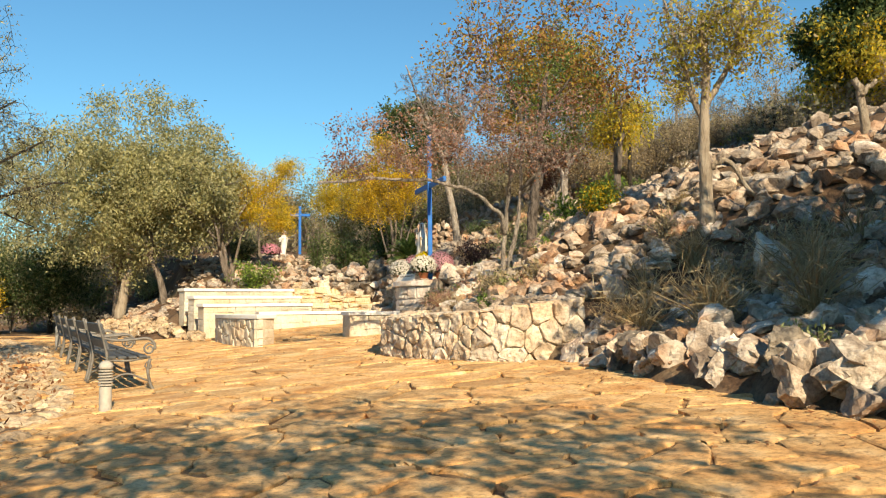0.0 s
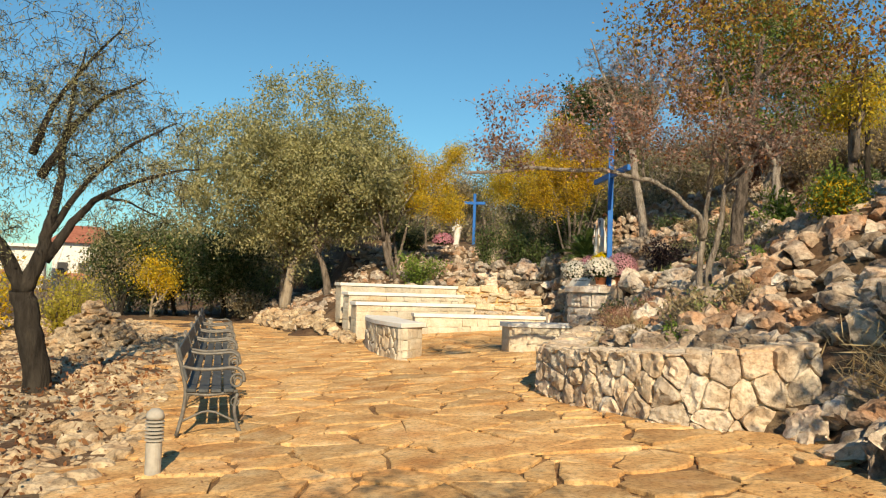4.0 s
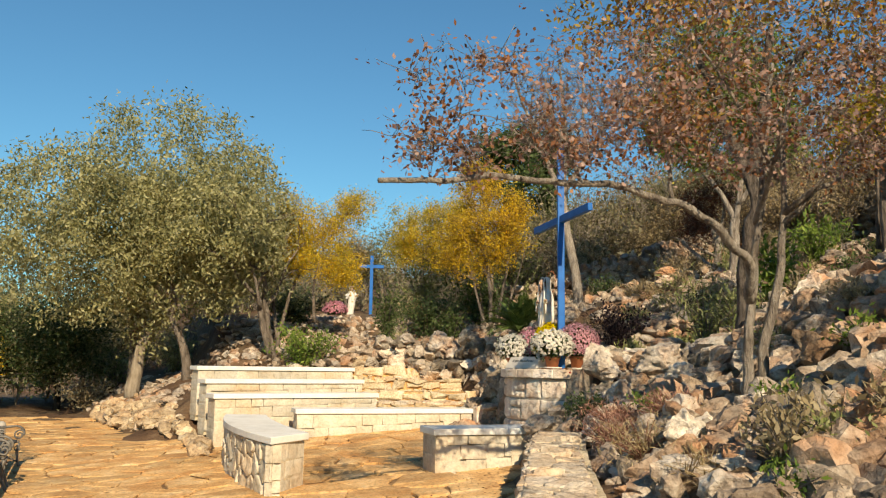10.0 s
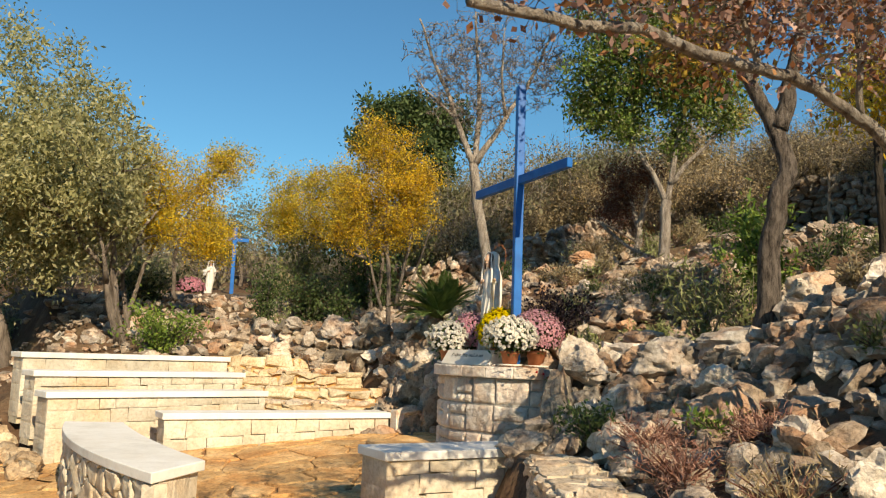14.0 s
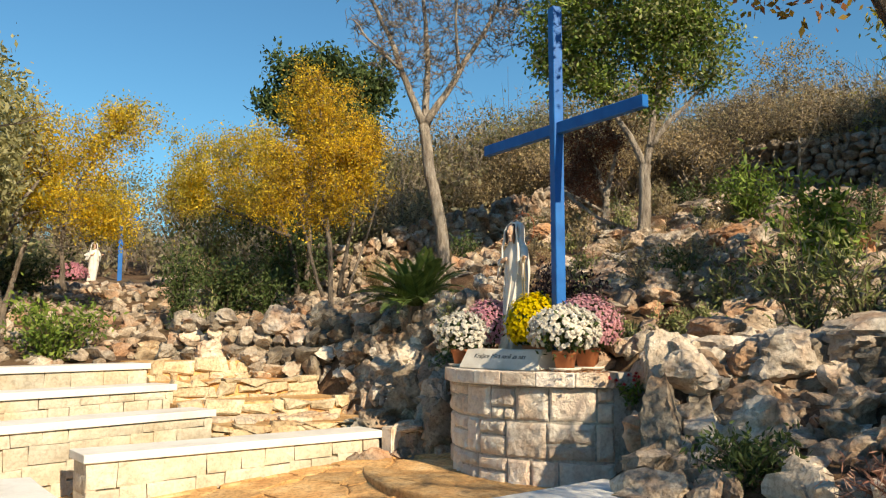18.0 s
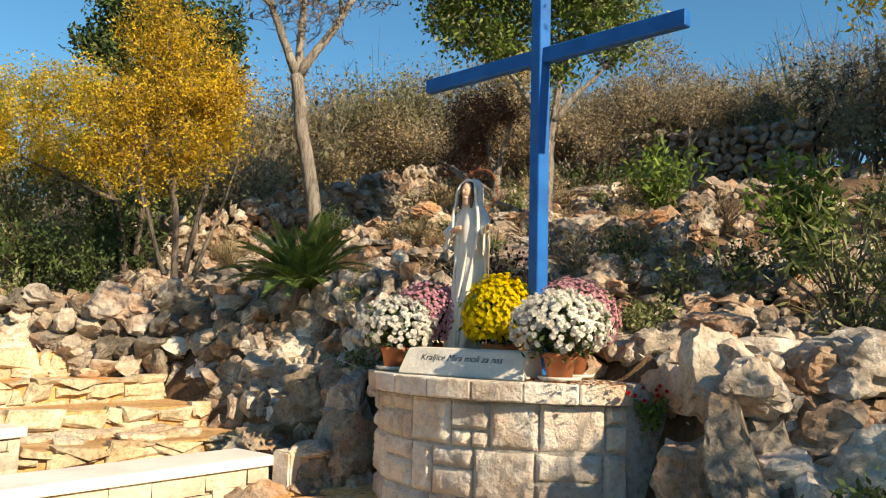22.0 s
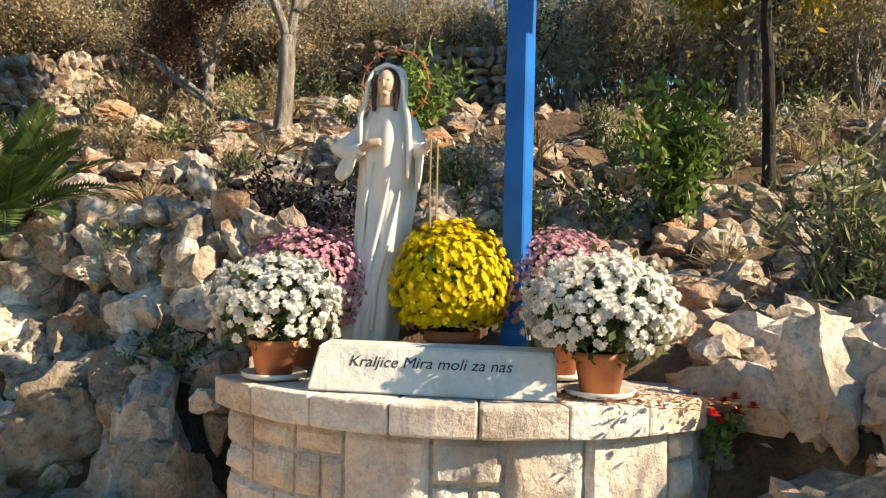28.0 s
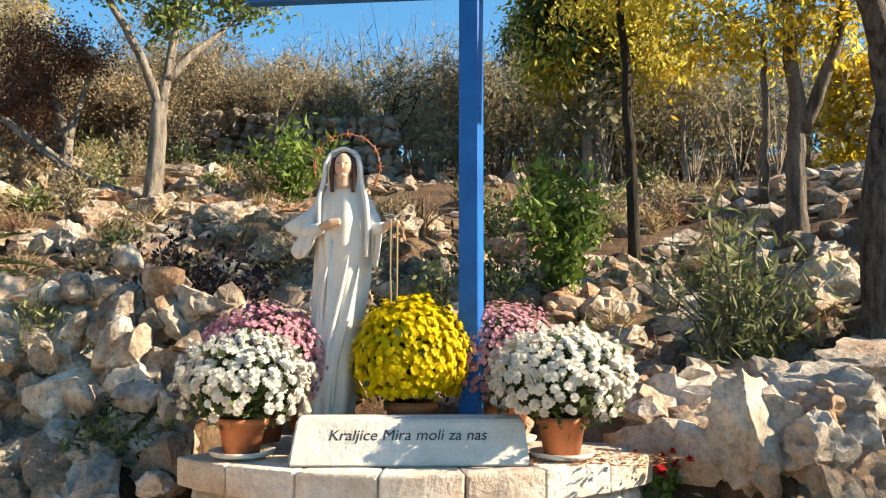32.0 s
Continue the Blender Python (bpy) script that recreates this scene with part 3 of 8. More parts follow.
def rubble_face(parent, line_, low, high, size, mat, r, name="wall_stone", proud=0.04, rough=0.02, joint=0.014, flat=0.8):
    """Fitted rough stones over a wall's face, to the right of its line."""
    H = float(np.mean([high(q) - low(q) for q in np.linspace(0, line_.length, 9)]))
    inv = parent.matrix_basis.inverted()
    for g in cells(line_.length, H, size, r, flat):
        cen, vs, fs = cell_stone(g, r, joint, proud * r.uniform(0.6, 1.4), rough)
        k = (high(cen[0]) - low(cen[0])) / H
        p, a, b = line_.at(cen[0]), line_.at(max(cen[0] - 0.05, 0)), line_.at(min(cen[0] + 0.05, line_.length))
        ob = mesh_ob(name, [(x, y, z * k) for x, y, z in vs], fs, mat, parent, smooth=True)
        ob.data.set_sharp_from_angle(angle=radians(32))
        ob.matrix_basis = inv @ Matrix.Translation((p[0], p[1], low(cen[0]) + cen[1] * k)) @ Matrix.Rotation(math.atan2(b[1] - a[1], b[0] - a[0]), 4, "Z")


rng = random.Random(4)
TIERS = "stone bench tiers"
seat_wall("stone_bench", [(-1.35, 17.385), (1.43, 18.2)], 0.645, 0.42, "low stone bench with a white slab seat", rng, group=TIERS)
seat_wall("stone_bench", [(-2.69, 17.6), (-0.2, 18.95)], 0.85, 0.42, "stone bench tier with a white slab seat", rng, group=TIERS)
seat_wall("stone_bench", [(-3.08, 18.565), (-0.54, 20.1)], 1.06, 0.42, "stone bench tier with a white slab seat", rng, group=TIERS, floor=lambda x, y: float(base_z(x, y)) + 0.2)
seat_wall("stone_bench", [(-3.5, 19.555), (-0.81, 21.15)], 1.275, 0.42, "upper stone bench tier with a white slab seat", rng, group=TIERS, floor=lambda x, y: float(base_z(x, y)) + 0.4)
seat_wall("curved_stone_bench", [(-2.25, 16.6), (-1.97, 15.35), (-1.58, 14.2), (-0.95, 12.98)], 0.6, 0.5, "short curved stone bench with a pale slab top", rng, inner=[(-1.72, 16.6), (-1.4, 15.35), (-1.05, 14.5), (-0.72, 13.6)], rubble=True, group="curved benches of the circle")
seat_wall("curved_stone_bench", [(0.75, 13.88), (1.4, 14.08), (2.2, 14.35)], 0.64, 0.5, "short stone bench with a pale slab top beside the planter", rng, group="curved benches of the circle")

bm = bmesh.new()
bmesh.ops.create_cube(bm, size=1.0)
bmesh.ops.scale(bm, vec=(0.2, 0.2, 0.3), verts=bm.verts)
bmesh.ops.bevel(bm, geom=bm.edges[:], offset=0.015, segments=2, affect="EDGES")
block_me = bpy.data.meshes.new("stone_block")
bm.to_mesh(block_me)
bm.free()
block_me.materials.append(M_ASHLAR)
block = new("stone_block", block_me)
block.matrix_basis = pose(1.57, 18.12, float(base_z(1.57, 18.12)) + 0.13, 0, 0, 18)
tagged(block, "small pale dressed stone block at the end of the low bench", "stone block")

# altar: a drum of dressed stone with a projecting cap
ACX, ACY, AR = 3.22, 17.0, 1.37
A0, A1 = math.atan2(0.64, -1.22), math.atan2(-1.3, -0.5) + 2 * math.pi


def arc(r, a, b, n):
    return [(ACX + r * math.cos(a + (b - a) * i / (n - 1)), ACY + r * math.sin(a + (b - a) * i / (n - 1))) for i in range(n)]


altar = empty("stone_altar", 1.79, 16.68, 0.4, 0, "drum-shaped altar of dressed pale stone blocks with cap stones", "altar")
ainv = altar.matrix_basis.inverted()
back_mid = [(2.75 + 0.35 * i / 15 + 0.0, 17.75 - 2.05 * i / 15) for i in range(16)]
core = part("mortar_core", strip(arc(AR - 0.042, A0, A1, 40), [(2.75 + 0.35 * i / 39, 17.75 - 2.05 * i / 39) for i in range(40)], 0.1, 1.22), M_MORTAR, altar)
core.matrix_basis = ainv
al = Line(arc(AR - 0.03, A0, A1, 40))


def hewn_block(w, h, rng_):
    """A block with a rough pitched face, w by h, 0.1 deep."""
    nx, nz = max(3, int(w / 0.02)), max(3, int(h / 0.02))
    o = Vector((rng_.uniform(0, 90), 0, rng_.uniform(0, 90)))
    vs, fs = [], []
    for j in range(nz + 1):
        for i in range(nx + 1):
            x, z_ = w * i / nx, h * j / nz
            e = min(i, nx - i, j, nz - j)
            p = Vector((x, 0, z_))
            y = 0.004 if e == 0 else -0.004 - 0.012 * min(e, 1.5) / 1.5 - 0.018 * abs(noise.noise(p * 9 + o)) - 0.014 * abs(noise.noise(p * 21 + o)) - 0.006 * noise.noise(p * 45 + o)
            edge = 0.006 if e == 0 else 0.0
            vs.append((x + edge * noise.noise(p * 25 + o), y, z_ + edge * noise.noise(p * 25 - o)))
    n = len(vs)
    for j in range(nz):
        for i in range(nx):
            a = j * (nx + 1) + i
            fs.append((a, a + 1, a + nx + 2, a + nx + 1))
    rim = list(range(nx + 1)) + [j * (nx + 1) + nx for j in range(1, nz + 1)] + [nz * (nx + 1) + i for i in range(nx - 1, -1, -1)] + [j * (nx + 1) for j in range(nz - 1, 0, -1)]
    vs += [(vs[q][0], 0.09, vs[q][2]) for q in rim]
    for k in range(len(rim)):
        k2 = (k + 1) % len(rim)
        fs.append((rim[k2], rim[k], n + k, n + k2))
    return vs, fs


def lay(s0, s1, z0, z1):
    gap = 0.018
    p0, p1 = al.at(s0 + gap / 2), al.at(s1 - gap / 2)
    dv = p1 - p0
    vs, fs = hewn_block(float(np.hypot(*dv)), z1 - z0 - gap, rng)
    ob = mesh_ob("ashlar_block", vs, fs, M_ASHLAR, altar, "", True)
    ob.data.set_sharp_from_angle(angle=radians(35))
    ob.matrix_basis = ainv @ Matrix.Translation((p0[0], p0[1], z0 + gap / 2)) @ Matrix.Rotation(math.atan2(dv[1], dv[0]), 4, "Z")


for z0, z1 in ((0.28, 0.58), (0.58, 0.9), (0.9, 1.195)):
    s = 0.0
    while s < al.length - 0.03:
        w = rng.uniform(0.18, 0.42)
        if al.length - s - w < 0.13:
            w = al.length - s
        kind = rng.random()
        if kind < 0.5:
            lay(s, s + w, z0, z1)
        elif kind < 0.8:
            zm = z0 + (z1 - z0) * rng.choice((0.42, 0.58))
            lay(s, s + w, z0, zm)
            lay(s, s + w, zm, z1)
        else:
            zm = z0 + (z1 - z0) * rng.choice((0.36, 0.62))
            q = rng.uniform(0.36, 0.64)
            lay(s, s + w, z0, zm) if w < 0.24 else (lay(s, s + w * q, z0, zm), lay(s + w * q, s + w, z0, zm))
            lay(s, s + w, zm, z1)
        s += w

top = part("top_bed", strip(arc(AR - 0.2, A0, A1, 16), back_mid, 1.2, 1.315), M_MORTAR, altar, "mortar bed strewn with dry leaves")
top.matrix_basis = ainv
ncap = 7
for i in range(ncap):
    a, b = A0 + (A1 - A0) * i / ncap + 0.0015, A0 + (A1 - A0) * (i + 1) / ncap - 0.0015
    bm = strip(arc(AR + 0.045, a, b, 5), arc(AR - 0.28, a, b, 5), 1.2, 1.325 + rng.uniform(-0.003, 0.004), 0.012)
    for v in bm.verts:
        q = Vector((v.co.x - ACX, v.co.y - ACY, 0))
        if q.length > AR and v.co.z < 1.31:
            v.co += q.normalized() * noise.noise(v.co * 14) * 0.014
    ob = part("cap_stone", bm, M_ASHLAR, altar)
    ob.matrix_basis = ainv

# the raised step before the altar
step = empty("stone_step", 1.2, 16.6, 0.2, 0, "low curved step of orange paving stone round the altar", "step")
st = strip(arc(AR + 0.85, A0 - 0.15, A1 - 0.1, 20), arc(AR - 0.1, A0 - 0.1, A1 - 0.05, 20), 0.0, 0.37, 0.02)
ob = part("step_slab", st, M_PAVE, step)
ob.matrix_basis = step.matrix_basis.inverted()

# blue cross
CX, CY = 2.648, 16.515
cross = empty("wooden_cross", CX, CY, 1.31, 0, "tall bright blue painted wooden cross behind the altar", "cross")
part("post", box_bm(0.1, 0.1, 3.46, (0, 0, 1.73), 0.006), M_BLUE, cross)
bm = box_bm(2.28, 0.07, 0.11, (0, 0, 0), 0.006)
ob = part("crossbar", bm, M_BLUE, cross)
ob.matrix_basis = pose(0.0, 0.0, 2.265, 0, 0, math.degrees(math.atan2(-2.2, 0.44)))

# plaque
PL, PR = Vector((1.86, 17.06, 1.328)), Vector((2.2, 16.14, 1.328))
pd = (PR - PL).normalized()
plaque = empty("inscribed_plaque", *((PL + PR) / 2), math.degrees(math.atan2(pd.y, pd.x)), "sloping pale stone plaque with dark engraved lettering on the altar", "plaque")
bm = bmesh.new()
w = (PR - PL).length / 2
pv = [bm.verts.new(c) for c in ((-w, 0, 0), (w, 0, 0), (w, 0.3, 0), (-w, 0.3, 0), (-w + 0.02, 0.1, 0.175), (w - 0.01, 0.1, 0.175), (w - 0.01, 0.26, 0.18), (-w + 0.02, 0.26, 0.18))]
for f in ((3, 2, 1, 0), (4, 5, 6, 7), (0, 1, 5, 4), (1, 2, 6, 5), (2, 3, 7, 6), (3, 0, 4, 7)):
    bm.faces.new([pv[i] for i in f])
bmesh.ops.bevel(bm, geom=bm.edges[:], offset=0.008, segments=2, affect="EDGES")
part("plaque_stone", bm, M_PLAQUE, plaque)
tc = bpy.data.curves.new("lettering", "FONT")
tc.body, tc.size, tc.align_x, tc.extrude, tc.shear = "Kraljice Mira moli za nas", 0.066, "LEFT", 0.001, 0.2
tob = new("lettering", tc)
dg = bpy.context.evaluated_depsgraph_get()
tme = bpy.data.meshes.new_from_object(tob.evaluated_get(dg))
bpy.data.objects.remove(tob)
tme.materials.clear()
tme.materials.append(M_DARK)
lt = new("lettering", tme)
lt.parent = plaque
lt.matrix_basis = Matrix.Translation((-0.335, 0.055, 0.098)) @ Matrix.Rotation(math.atan2(0.175, 0.1), 4, "X")
tagged(lt, "dark engraved script lettering")


# ---- benches along the edge ----
def spiral(cx, cz, r0, turns, start, n=18):
    return [(cx + r0 * (1 - 0.75 * i / n) * math.cos(start + turns * 2 * math.pi * i / n), cz + r0 * (1 - 0.75 * i / n) * math.sin(start + turns * 2 * math.pi * i / n)) for i in range(n + 1)]


def bench(m):
    """Length along y, its seat open towards +x, back towards -x."""
    L = 1.78
    th = new("park_bench")
    th.empty_display_size = 0.1
    th.matrix_basis = m
    tagged(th, "grey slatted park bench with scrolled cast-iron ends", "bench", "park benches in a row")
    for y in (0.03, L - 0.03):
        end = []
        back = [(-0.27, 0), (-0.22, 0.2), (-0.2, 0.4), (-0.25, 0.62), (-0.31, 0.83)]
        front = [(0.3, 0), (0.25, 0.1), (0.22, 0.25), (0.25, 0.38)]
        seat = [(-0.2, 0.38), (0, 0.36), (0.25, 0.4)]
        arm = [(-0.25, 0.62), (-0.1, 0.59), (0.08, 0.6), (0.22, 0.62), (0.3, 0.56), (0.3, 0.48)]
        brace = [(-0.25, 0.12), (0, 0.24), (0.25, 0.12)]
        for pl, r in ((back, 0.018), (front, 0.018), (seat, 0.015), (arm, 0.017), (brace, 0.011)):
            k = np.array(pl)
            u = np.linspace(0, 1, len(pl))
            uu = np.linspace(0, 1, len(pl) * 3)
            q = np.stack([np.interp(uu, u, k[:, 0]), np.interp(uu, u, k[:, 1])], 1)
            q[1:-1] = (q[:-2] + q[1:-1] + q[2:]) / 3
            end.append(tube([(a, y, b) for a, b in q], [r] * len(q), 7))
        q = spiral(0.24, 0.49, 0.075, 1.5, 0.2)
        end.append(tube([(a, y, b) for a, b in q], [0.012] * len(q), 6))
        q = spiral(0.235, 0.3, 0.05, 1.3, 1.2, 12)
        end.append(tube([(a, y, b) for a, b in q], [0.009] * len(q), 5))
        vs, fs = join_raw(end)
        mesh_ob("cast_iron_end", vs, fs, M_IRON, th, "scrolled grey cast-iron bench end", True)
    for x in (-0.16, -0.05, 0.06, 0.17):
        part("seat_slat", box_bm(0.09, L, 0.03, (x, L / 2, 0.4 + abs(x) * 0.04), 0.006), M_BENCHWOOD, th)
    for h, dx in ((0.55, -0.215), (0.73, -0.265)):
        bm = box_bm(0.028, L, 0.12, (0, 0, 0), 0.006)
        ob = part("back_slat", bm, M_BENCHWOOD, th)
        ob.matrix_basis = pose(dx, L / 2, h, 0, -16, 0)
    return th


bdir = math.degrees(math.atan2(17.2 - 7.3, -5.55 + 1.75)) - 90
b0 = Vector((-1.79, 7.02, 0))
u = Vector((math.cos(radians(bdir + 90)), math.sin(radians(bdir + 90)), 0))
proto = None
for i in range(5):
    p = b0 + u * (2.0 * i)
    m = pose(p.x, p.y, float(base_z(p.x, p.y)) - 0.01, 0, 0, bdir)
    if proto is None:
        proto = bench(m)
    else:
        copy_thing(proto, m)


def bollard(x, y):
    th = empty("bollard_lamp", x, y, float(base_z(x, y)) - 0.02, 0, "short pale bollard lamp with ribbed louvres", "lamp", "bollard lamps")
    vs, fs = lathe([(0.058, 0), (0.058, 0.24), (0.05, 0.25)], 20)
    mesh_ob("post", vs, fs, M_LAMP, th, smooth=False)
    vs, fs = lathe([(0.045, 0.25), (0.045, 0.42)], 16)
    mesh_ob("lamp_glass", vs, fs, M_DARK, th)
    for k in range(6):
        z = 0.262 + k * 0.027
        vs, fs = lathe([(0.046, z), (0.068, z - 0.004), (0.068, z + 0.006), (0.046, z + 0.012)], 20)
        mesh_ob("louvre_ring", vs, fs, M_LAMP, th)
    vs, fs = lathe([(0.066, 0.415), (0.066, 0.44), (0.055, 0.47), (0.03, 0.49), (0.004, 0.495)], 20)
    mesh_ob("cap", vs, fs, M_LAMP, th, smooth=True)


bollard(-1.63, 5.6)
bollard(-6.0, 17.6)


# ---- rocks ----
def rock_mesh(seed, subdiv):
    r = random.Random(seed)
    bm = bmesh.new()
    bmesh.ops.create_icosphere(bm, subdivisions=subdiv, radius=1.0)
    planes = []
    for _ in range(9 if subdiv < 4 else 12):
        n = Vector((r.gauss(0, 1), r.gauss(0, 1), r.gauss(0, 0.8))).normalized()
        planes.append((n, r.uniform(0.4, 0.8)))
    sh = Vector((r.uniform(-50, 50), r.uniform(-50, 50), 0))
    for v in bm.verts:
        p = v.co.copy()
        for n, d in planes:
            k = p.dot(n) - d
            if k > 0:
                p -= n * k
        q = Vector((p.x, p.y, p.z * 2.2))
        k = 0.85 if subdiv == 4 else 1.0
        p *= 1.08 + 0.24 * noise.noise(p * 1.6 + sh) + k * (0.16 * noise.noise(q * 2.6 + sh) - 0.34 * abs(noise.noise(Vector((q.x, q.y, q.z * 0.6)) * 2.7 + sh)) - 0.12 * abs(noise.noise(q * 5.5 + sh)) + 0.1 * noise.noise(p * 8 + sh))
        v.co = p
    v_ = [tuple(v.co) for v in bm.verts]
    f_ = [tuple(x.index for x in f.verts) for f in bm.faces]
    bm.free()
    return np.array(v_), f_


BIG = [rock_mesh(100 + i, 4) for i in range(5)]
MIDR = [rock_mesh(i, 3) for i in range(12)]
SMALL = [rock_mesh(40 + i, 2) for i in range(10)]
TINY = [rock_mesh(70 + i, 1) for i in range(10)]


def round_mesh(seed):
    """A squarish field stone with worn, rounded edges."""
    r = random.Random(seed)
    bm = bmesh.new()
    bmesh.ops.create_icosphere(bm, subdivisions=3, radius=1.0)
    sh = Vector((r.uniform(-50, 50), 0, r.uniform(-9, 9)))
    pw_ = r.uniform(0.5, 0.75)
    sk = Vector((r.uniform(-0.25, 0.25), 0, r.uniform(-0.25, 0.25)))
    for v in bm.verts:
        p = Vector([math.copysign(abs(q) ** pw_, q) for q in v.co])
        p = Vector((p.x * (1 + sk.x * p.z), p.y, p.z * (1 + sk.z * p.x)))
        v.co = p * (1 + 0.2 * noise.noise(p * 1.3 + sh) + 0.12 * noise.noise(Vector((p.x * 4, p.y * 3, p.z * 1.6)) + sh) - 0.16 * abs(noise.noise(Vector((p.x * 5, p.y * 5, p.z * 2)) + sh)))
    v_ = np.array([tuple(v.co) for v in bm.verts])
    f_ = [tuple(x.index for x in f.verts) for f in bm.faces]
    bm.free()
    return v_, f_


ROUND = [round_mesh(300 + i) for i in range(14)]
ROCK_ME = []
for v_, f_ in BIG + MIDR:
    me = bpy.data.meshes.new("rock")
    me.from_pydata(v_.tolist(), [], f_)
    me.materials.append(M_ROCK)
    me.polygons.foreach_set("use_smooth", [True] * len(f_))
    me.set_sharp_from_angle(angle=radians(36))
    ROCK_ME.append(me)

DARK_ME = [me.copy() for me in ROCK_ME]
for me in DARK_ME:
    me.materials.clear()
    me.materials.append(M_ROCK_DARK)


def rock_matrix(r, x, y, s, flat, sink=0.35):
    sx, sy, sz = s * r.uniform(0.8, 1.45), s * r.uniform(0.7, 1.1), s * flat * r.uniform(0.75, 1.2)
    z = land1(x, y) + sz * (1 - 2 * sink)
    return Matrix.Translation((x, y, z)) @ Euler((r.uniform(-0.3, 0.3), r.uniform(-0.3, 0.3), r.uniform(0, 6.28))).to_matrix().to_4x4() @ Matrix.Diagonal((sx, sy, sz, 1))


def rock(r, x, y, s, flat=0.7, sink=0.3, label="weathered limestone rock with rusty stains", big=False, z=None, dark=False):
    pool = DARK_ME if dark else ROCK_ME
    ob = new("rock", r.choice(pool[:5] if big else pool[5:]))
    ob.matrix_basis = rock_matrix(r, x, y, s, flat, sink)
    if z is not None:
        ob.location.z = z
    return tagged(ob, label, "rock", "rocks of the rockery")


class Heap:
    """Many stones joined into one mesh."""

    def __init__(self):
        self.v, self.f, self.n = [], [], 0

    def add(self, pool, m, r):
        v, f = r.choice(pool)
        mm = np.array(m)
        self.v.append(v @ mm[:3, :3].T + mm[:3, 3])
        self.f.extend([tuple(i + self.n for i in q) for q in f])
        self.n += len(v)

    def done(self, name, mat, label, category):
        me = bpy.data.meshes.new(name)
        me.from_pydata(np.concatenate(self.v).tolist(), [], self.f)
        me.materials.append(mat)
        return tagged(new(name, me), label, category, kind="stuff")


rr = random.Random(11)
heap = Heap()
count = 0
# the rockery along the terrace and up the slope
for k in range(12600):
    y = rr.uniform(-5.0, 36)
    d = abs(rr.gauss(0, 1)) * 4.6
    x = float(right_edge(y)) + d + 0.08
    if (x - ACX) ** 2 + (y - ACY) ** 2 < 1.5 ** 2 and x < 3.0:
        continue
    if -0.75 < x < 1.7 and 18 < y < 21.9:
        continue
    if 6.5 < y < 14 and off_planter(x, y) < 0.62:
        continue
    if d > 2.4 and 14.0 < y < 26 and (rr.random() < 0.3 or noise.noise(Vector((x * 0.55, y * 0.55, 7.0))) > 0.22):
        continue
    near = d < 3.2 and 3.5 < y < 20.5
    if near and count < 115 and rr.random() < 0.6:
        s = rr.choice((0.1, 0.13, 0.16, 0.2, 0.26))
        rock(rr, x, y, s, 0.72)
        count += 1
    else:
        s = 0.055 + 0.15 * rr.random() ** 2.0 + 0.01 * min(d, 5)
        heap.add(SMALL if s > 0.115 and d < 5.5 and 7 < y < 25 else TINY, rock_matrix(rr, x, y, s, 0.7), rr)
# outcrops on the slope above the altar
for k in range(70):
    y = rr.uniform(15.0, 25.0)
    x = float(right_edge(min(y, 19.0))) + rr.uniform(1.8, 8.5)
    m = rock_matrix(rr, x, y, rr.uniform(0.2, 0.42), 0.6, 0.3)
    heap.add(BIG, m, rr)
# broken stones of middling size, thick along the planter and beside the altar
for k in range(620):
    y = rr.uniform(7.4, 18.5) if k % 4 else rr.uniform(12.5, 17.5)
    d = 0.55 + 3.6 * rr.random() ** 1.2
    x = float(right_edge(y)) + d
    if (x - ACX) ** 2 + (y - ACY) ** 2 < 1.6 ** 2 and x < 3.2 or (y < 14 and off_planter(x, y) < 0.62):
        continue
    if 10.5 < y < 14.7 and d < 2.3 and rr.random() < 0.6:
        continue
    heap.add(MIDR, rock_matrix(rr, x, y, rr.uniform(0.09, 0.2), 0.72, 0.22), rr)
# a ragged row of stones along the paving, and stones behind the tiers
for k in range(60):
    y = rr.uniform(0.0, 6.9)
    x = float(right_edge(y)) + rr.uniform(-0.05, 0.4)
    heap.add(MIDR, rock_matrix(rr, x, y, rr.uniform(0.12, 0.26), 0.75, 0.2), rr)
for k in range(700):
    x, y = rr.uniform(-4.6, 2.2), rr.uniform(22.2, 31)
    heap.add(TINY, rock_matrix(rr, x, y, 0.07 + 0.2 * rr.random() ** 2, 0.7), rr)
# the pitched bank beyond the benches and the mound under the olives
bank = Heap()
for k in range(7000):
    y = rr.uniform(-7.5, 24)
    dl = rr.random() ** 1.35 * 5.5
    x = float(left_edge(y)) - dl - 0.05
    s = 0.07 + 0.12 * rr.random() ** 2
    bank.add(TINY if s < 0.16 else SMALL, rock_matrix(rr, x, y, s, 0.5, 0.4), rr)
for k in range(520):
    a, q = rr.uniform(0, 6.28), rr.random() ** 0.5
    x, y = -8.25 + 1.0 * q * math.cos(a), 16.7 + 1.0 * q * math.sin(a)
    m = rock_matrix(rr, x, y, rr.uniform(0.09, 0.2), 0.6)
    m[2][3] += 1.05 * (1 - q) * rr.uniform(0.6, 1.0)
    bank.add(TINY, m, rr)
for k in range(900):
    a, q = rr.uniform(0, 6.28), rr.uniform(0.6, 4.6)
    x, y = -5.2 + q * math.cos(a), 23.8 + q * math.sin(a)
    if x < float(bed_edge(y)) or (x > float(tier_end(y)) and y < 21.2):
        continue
    heap.add(TINY, rock_matrix(rr, x, y, 0.07 + 0.13 * rr.random() ** 2, 0.6), rr)
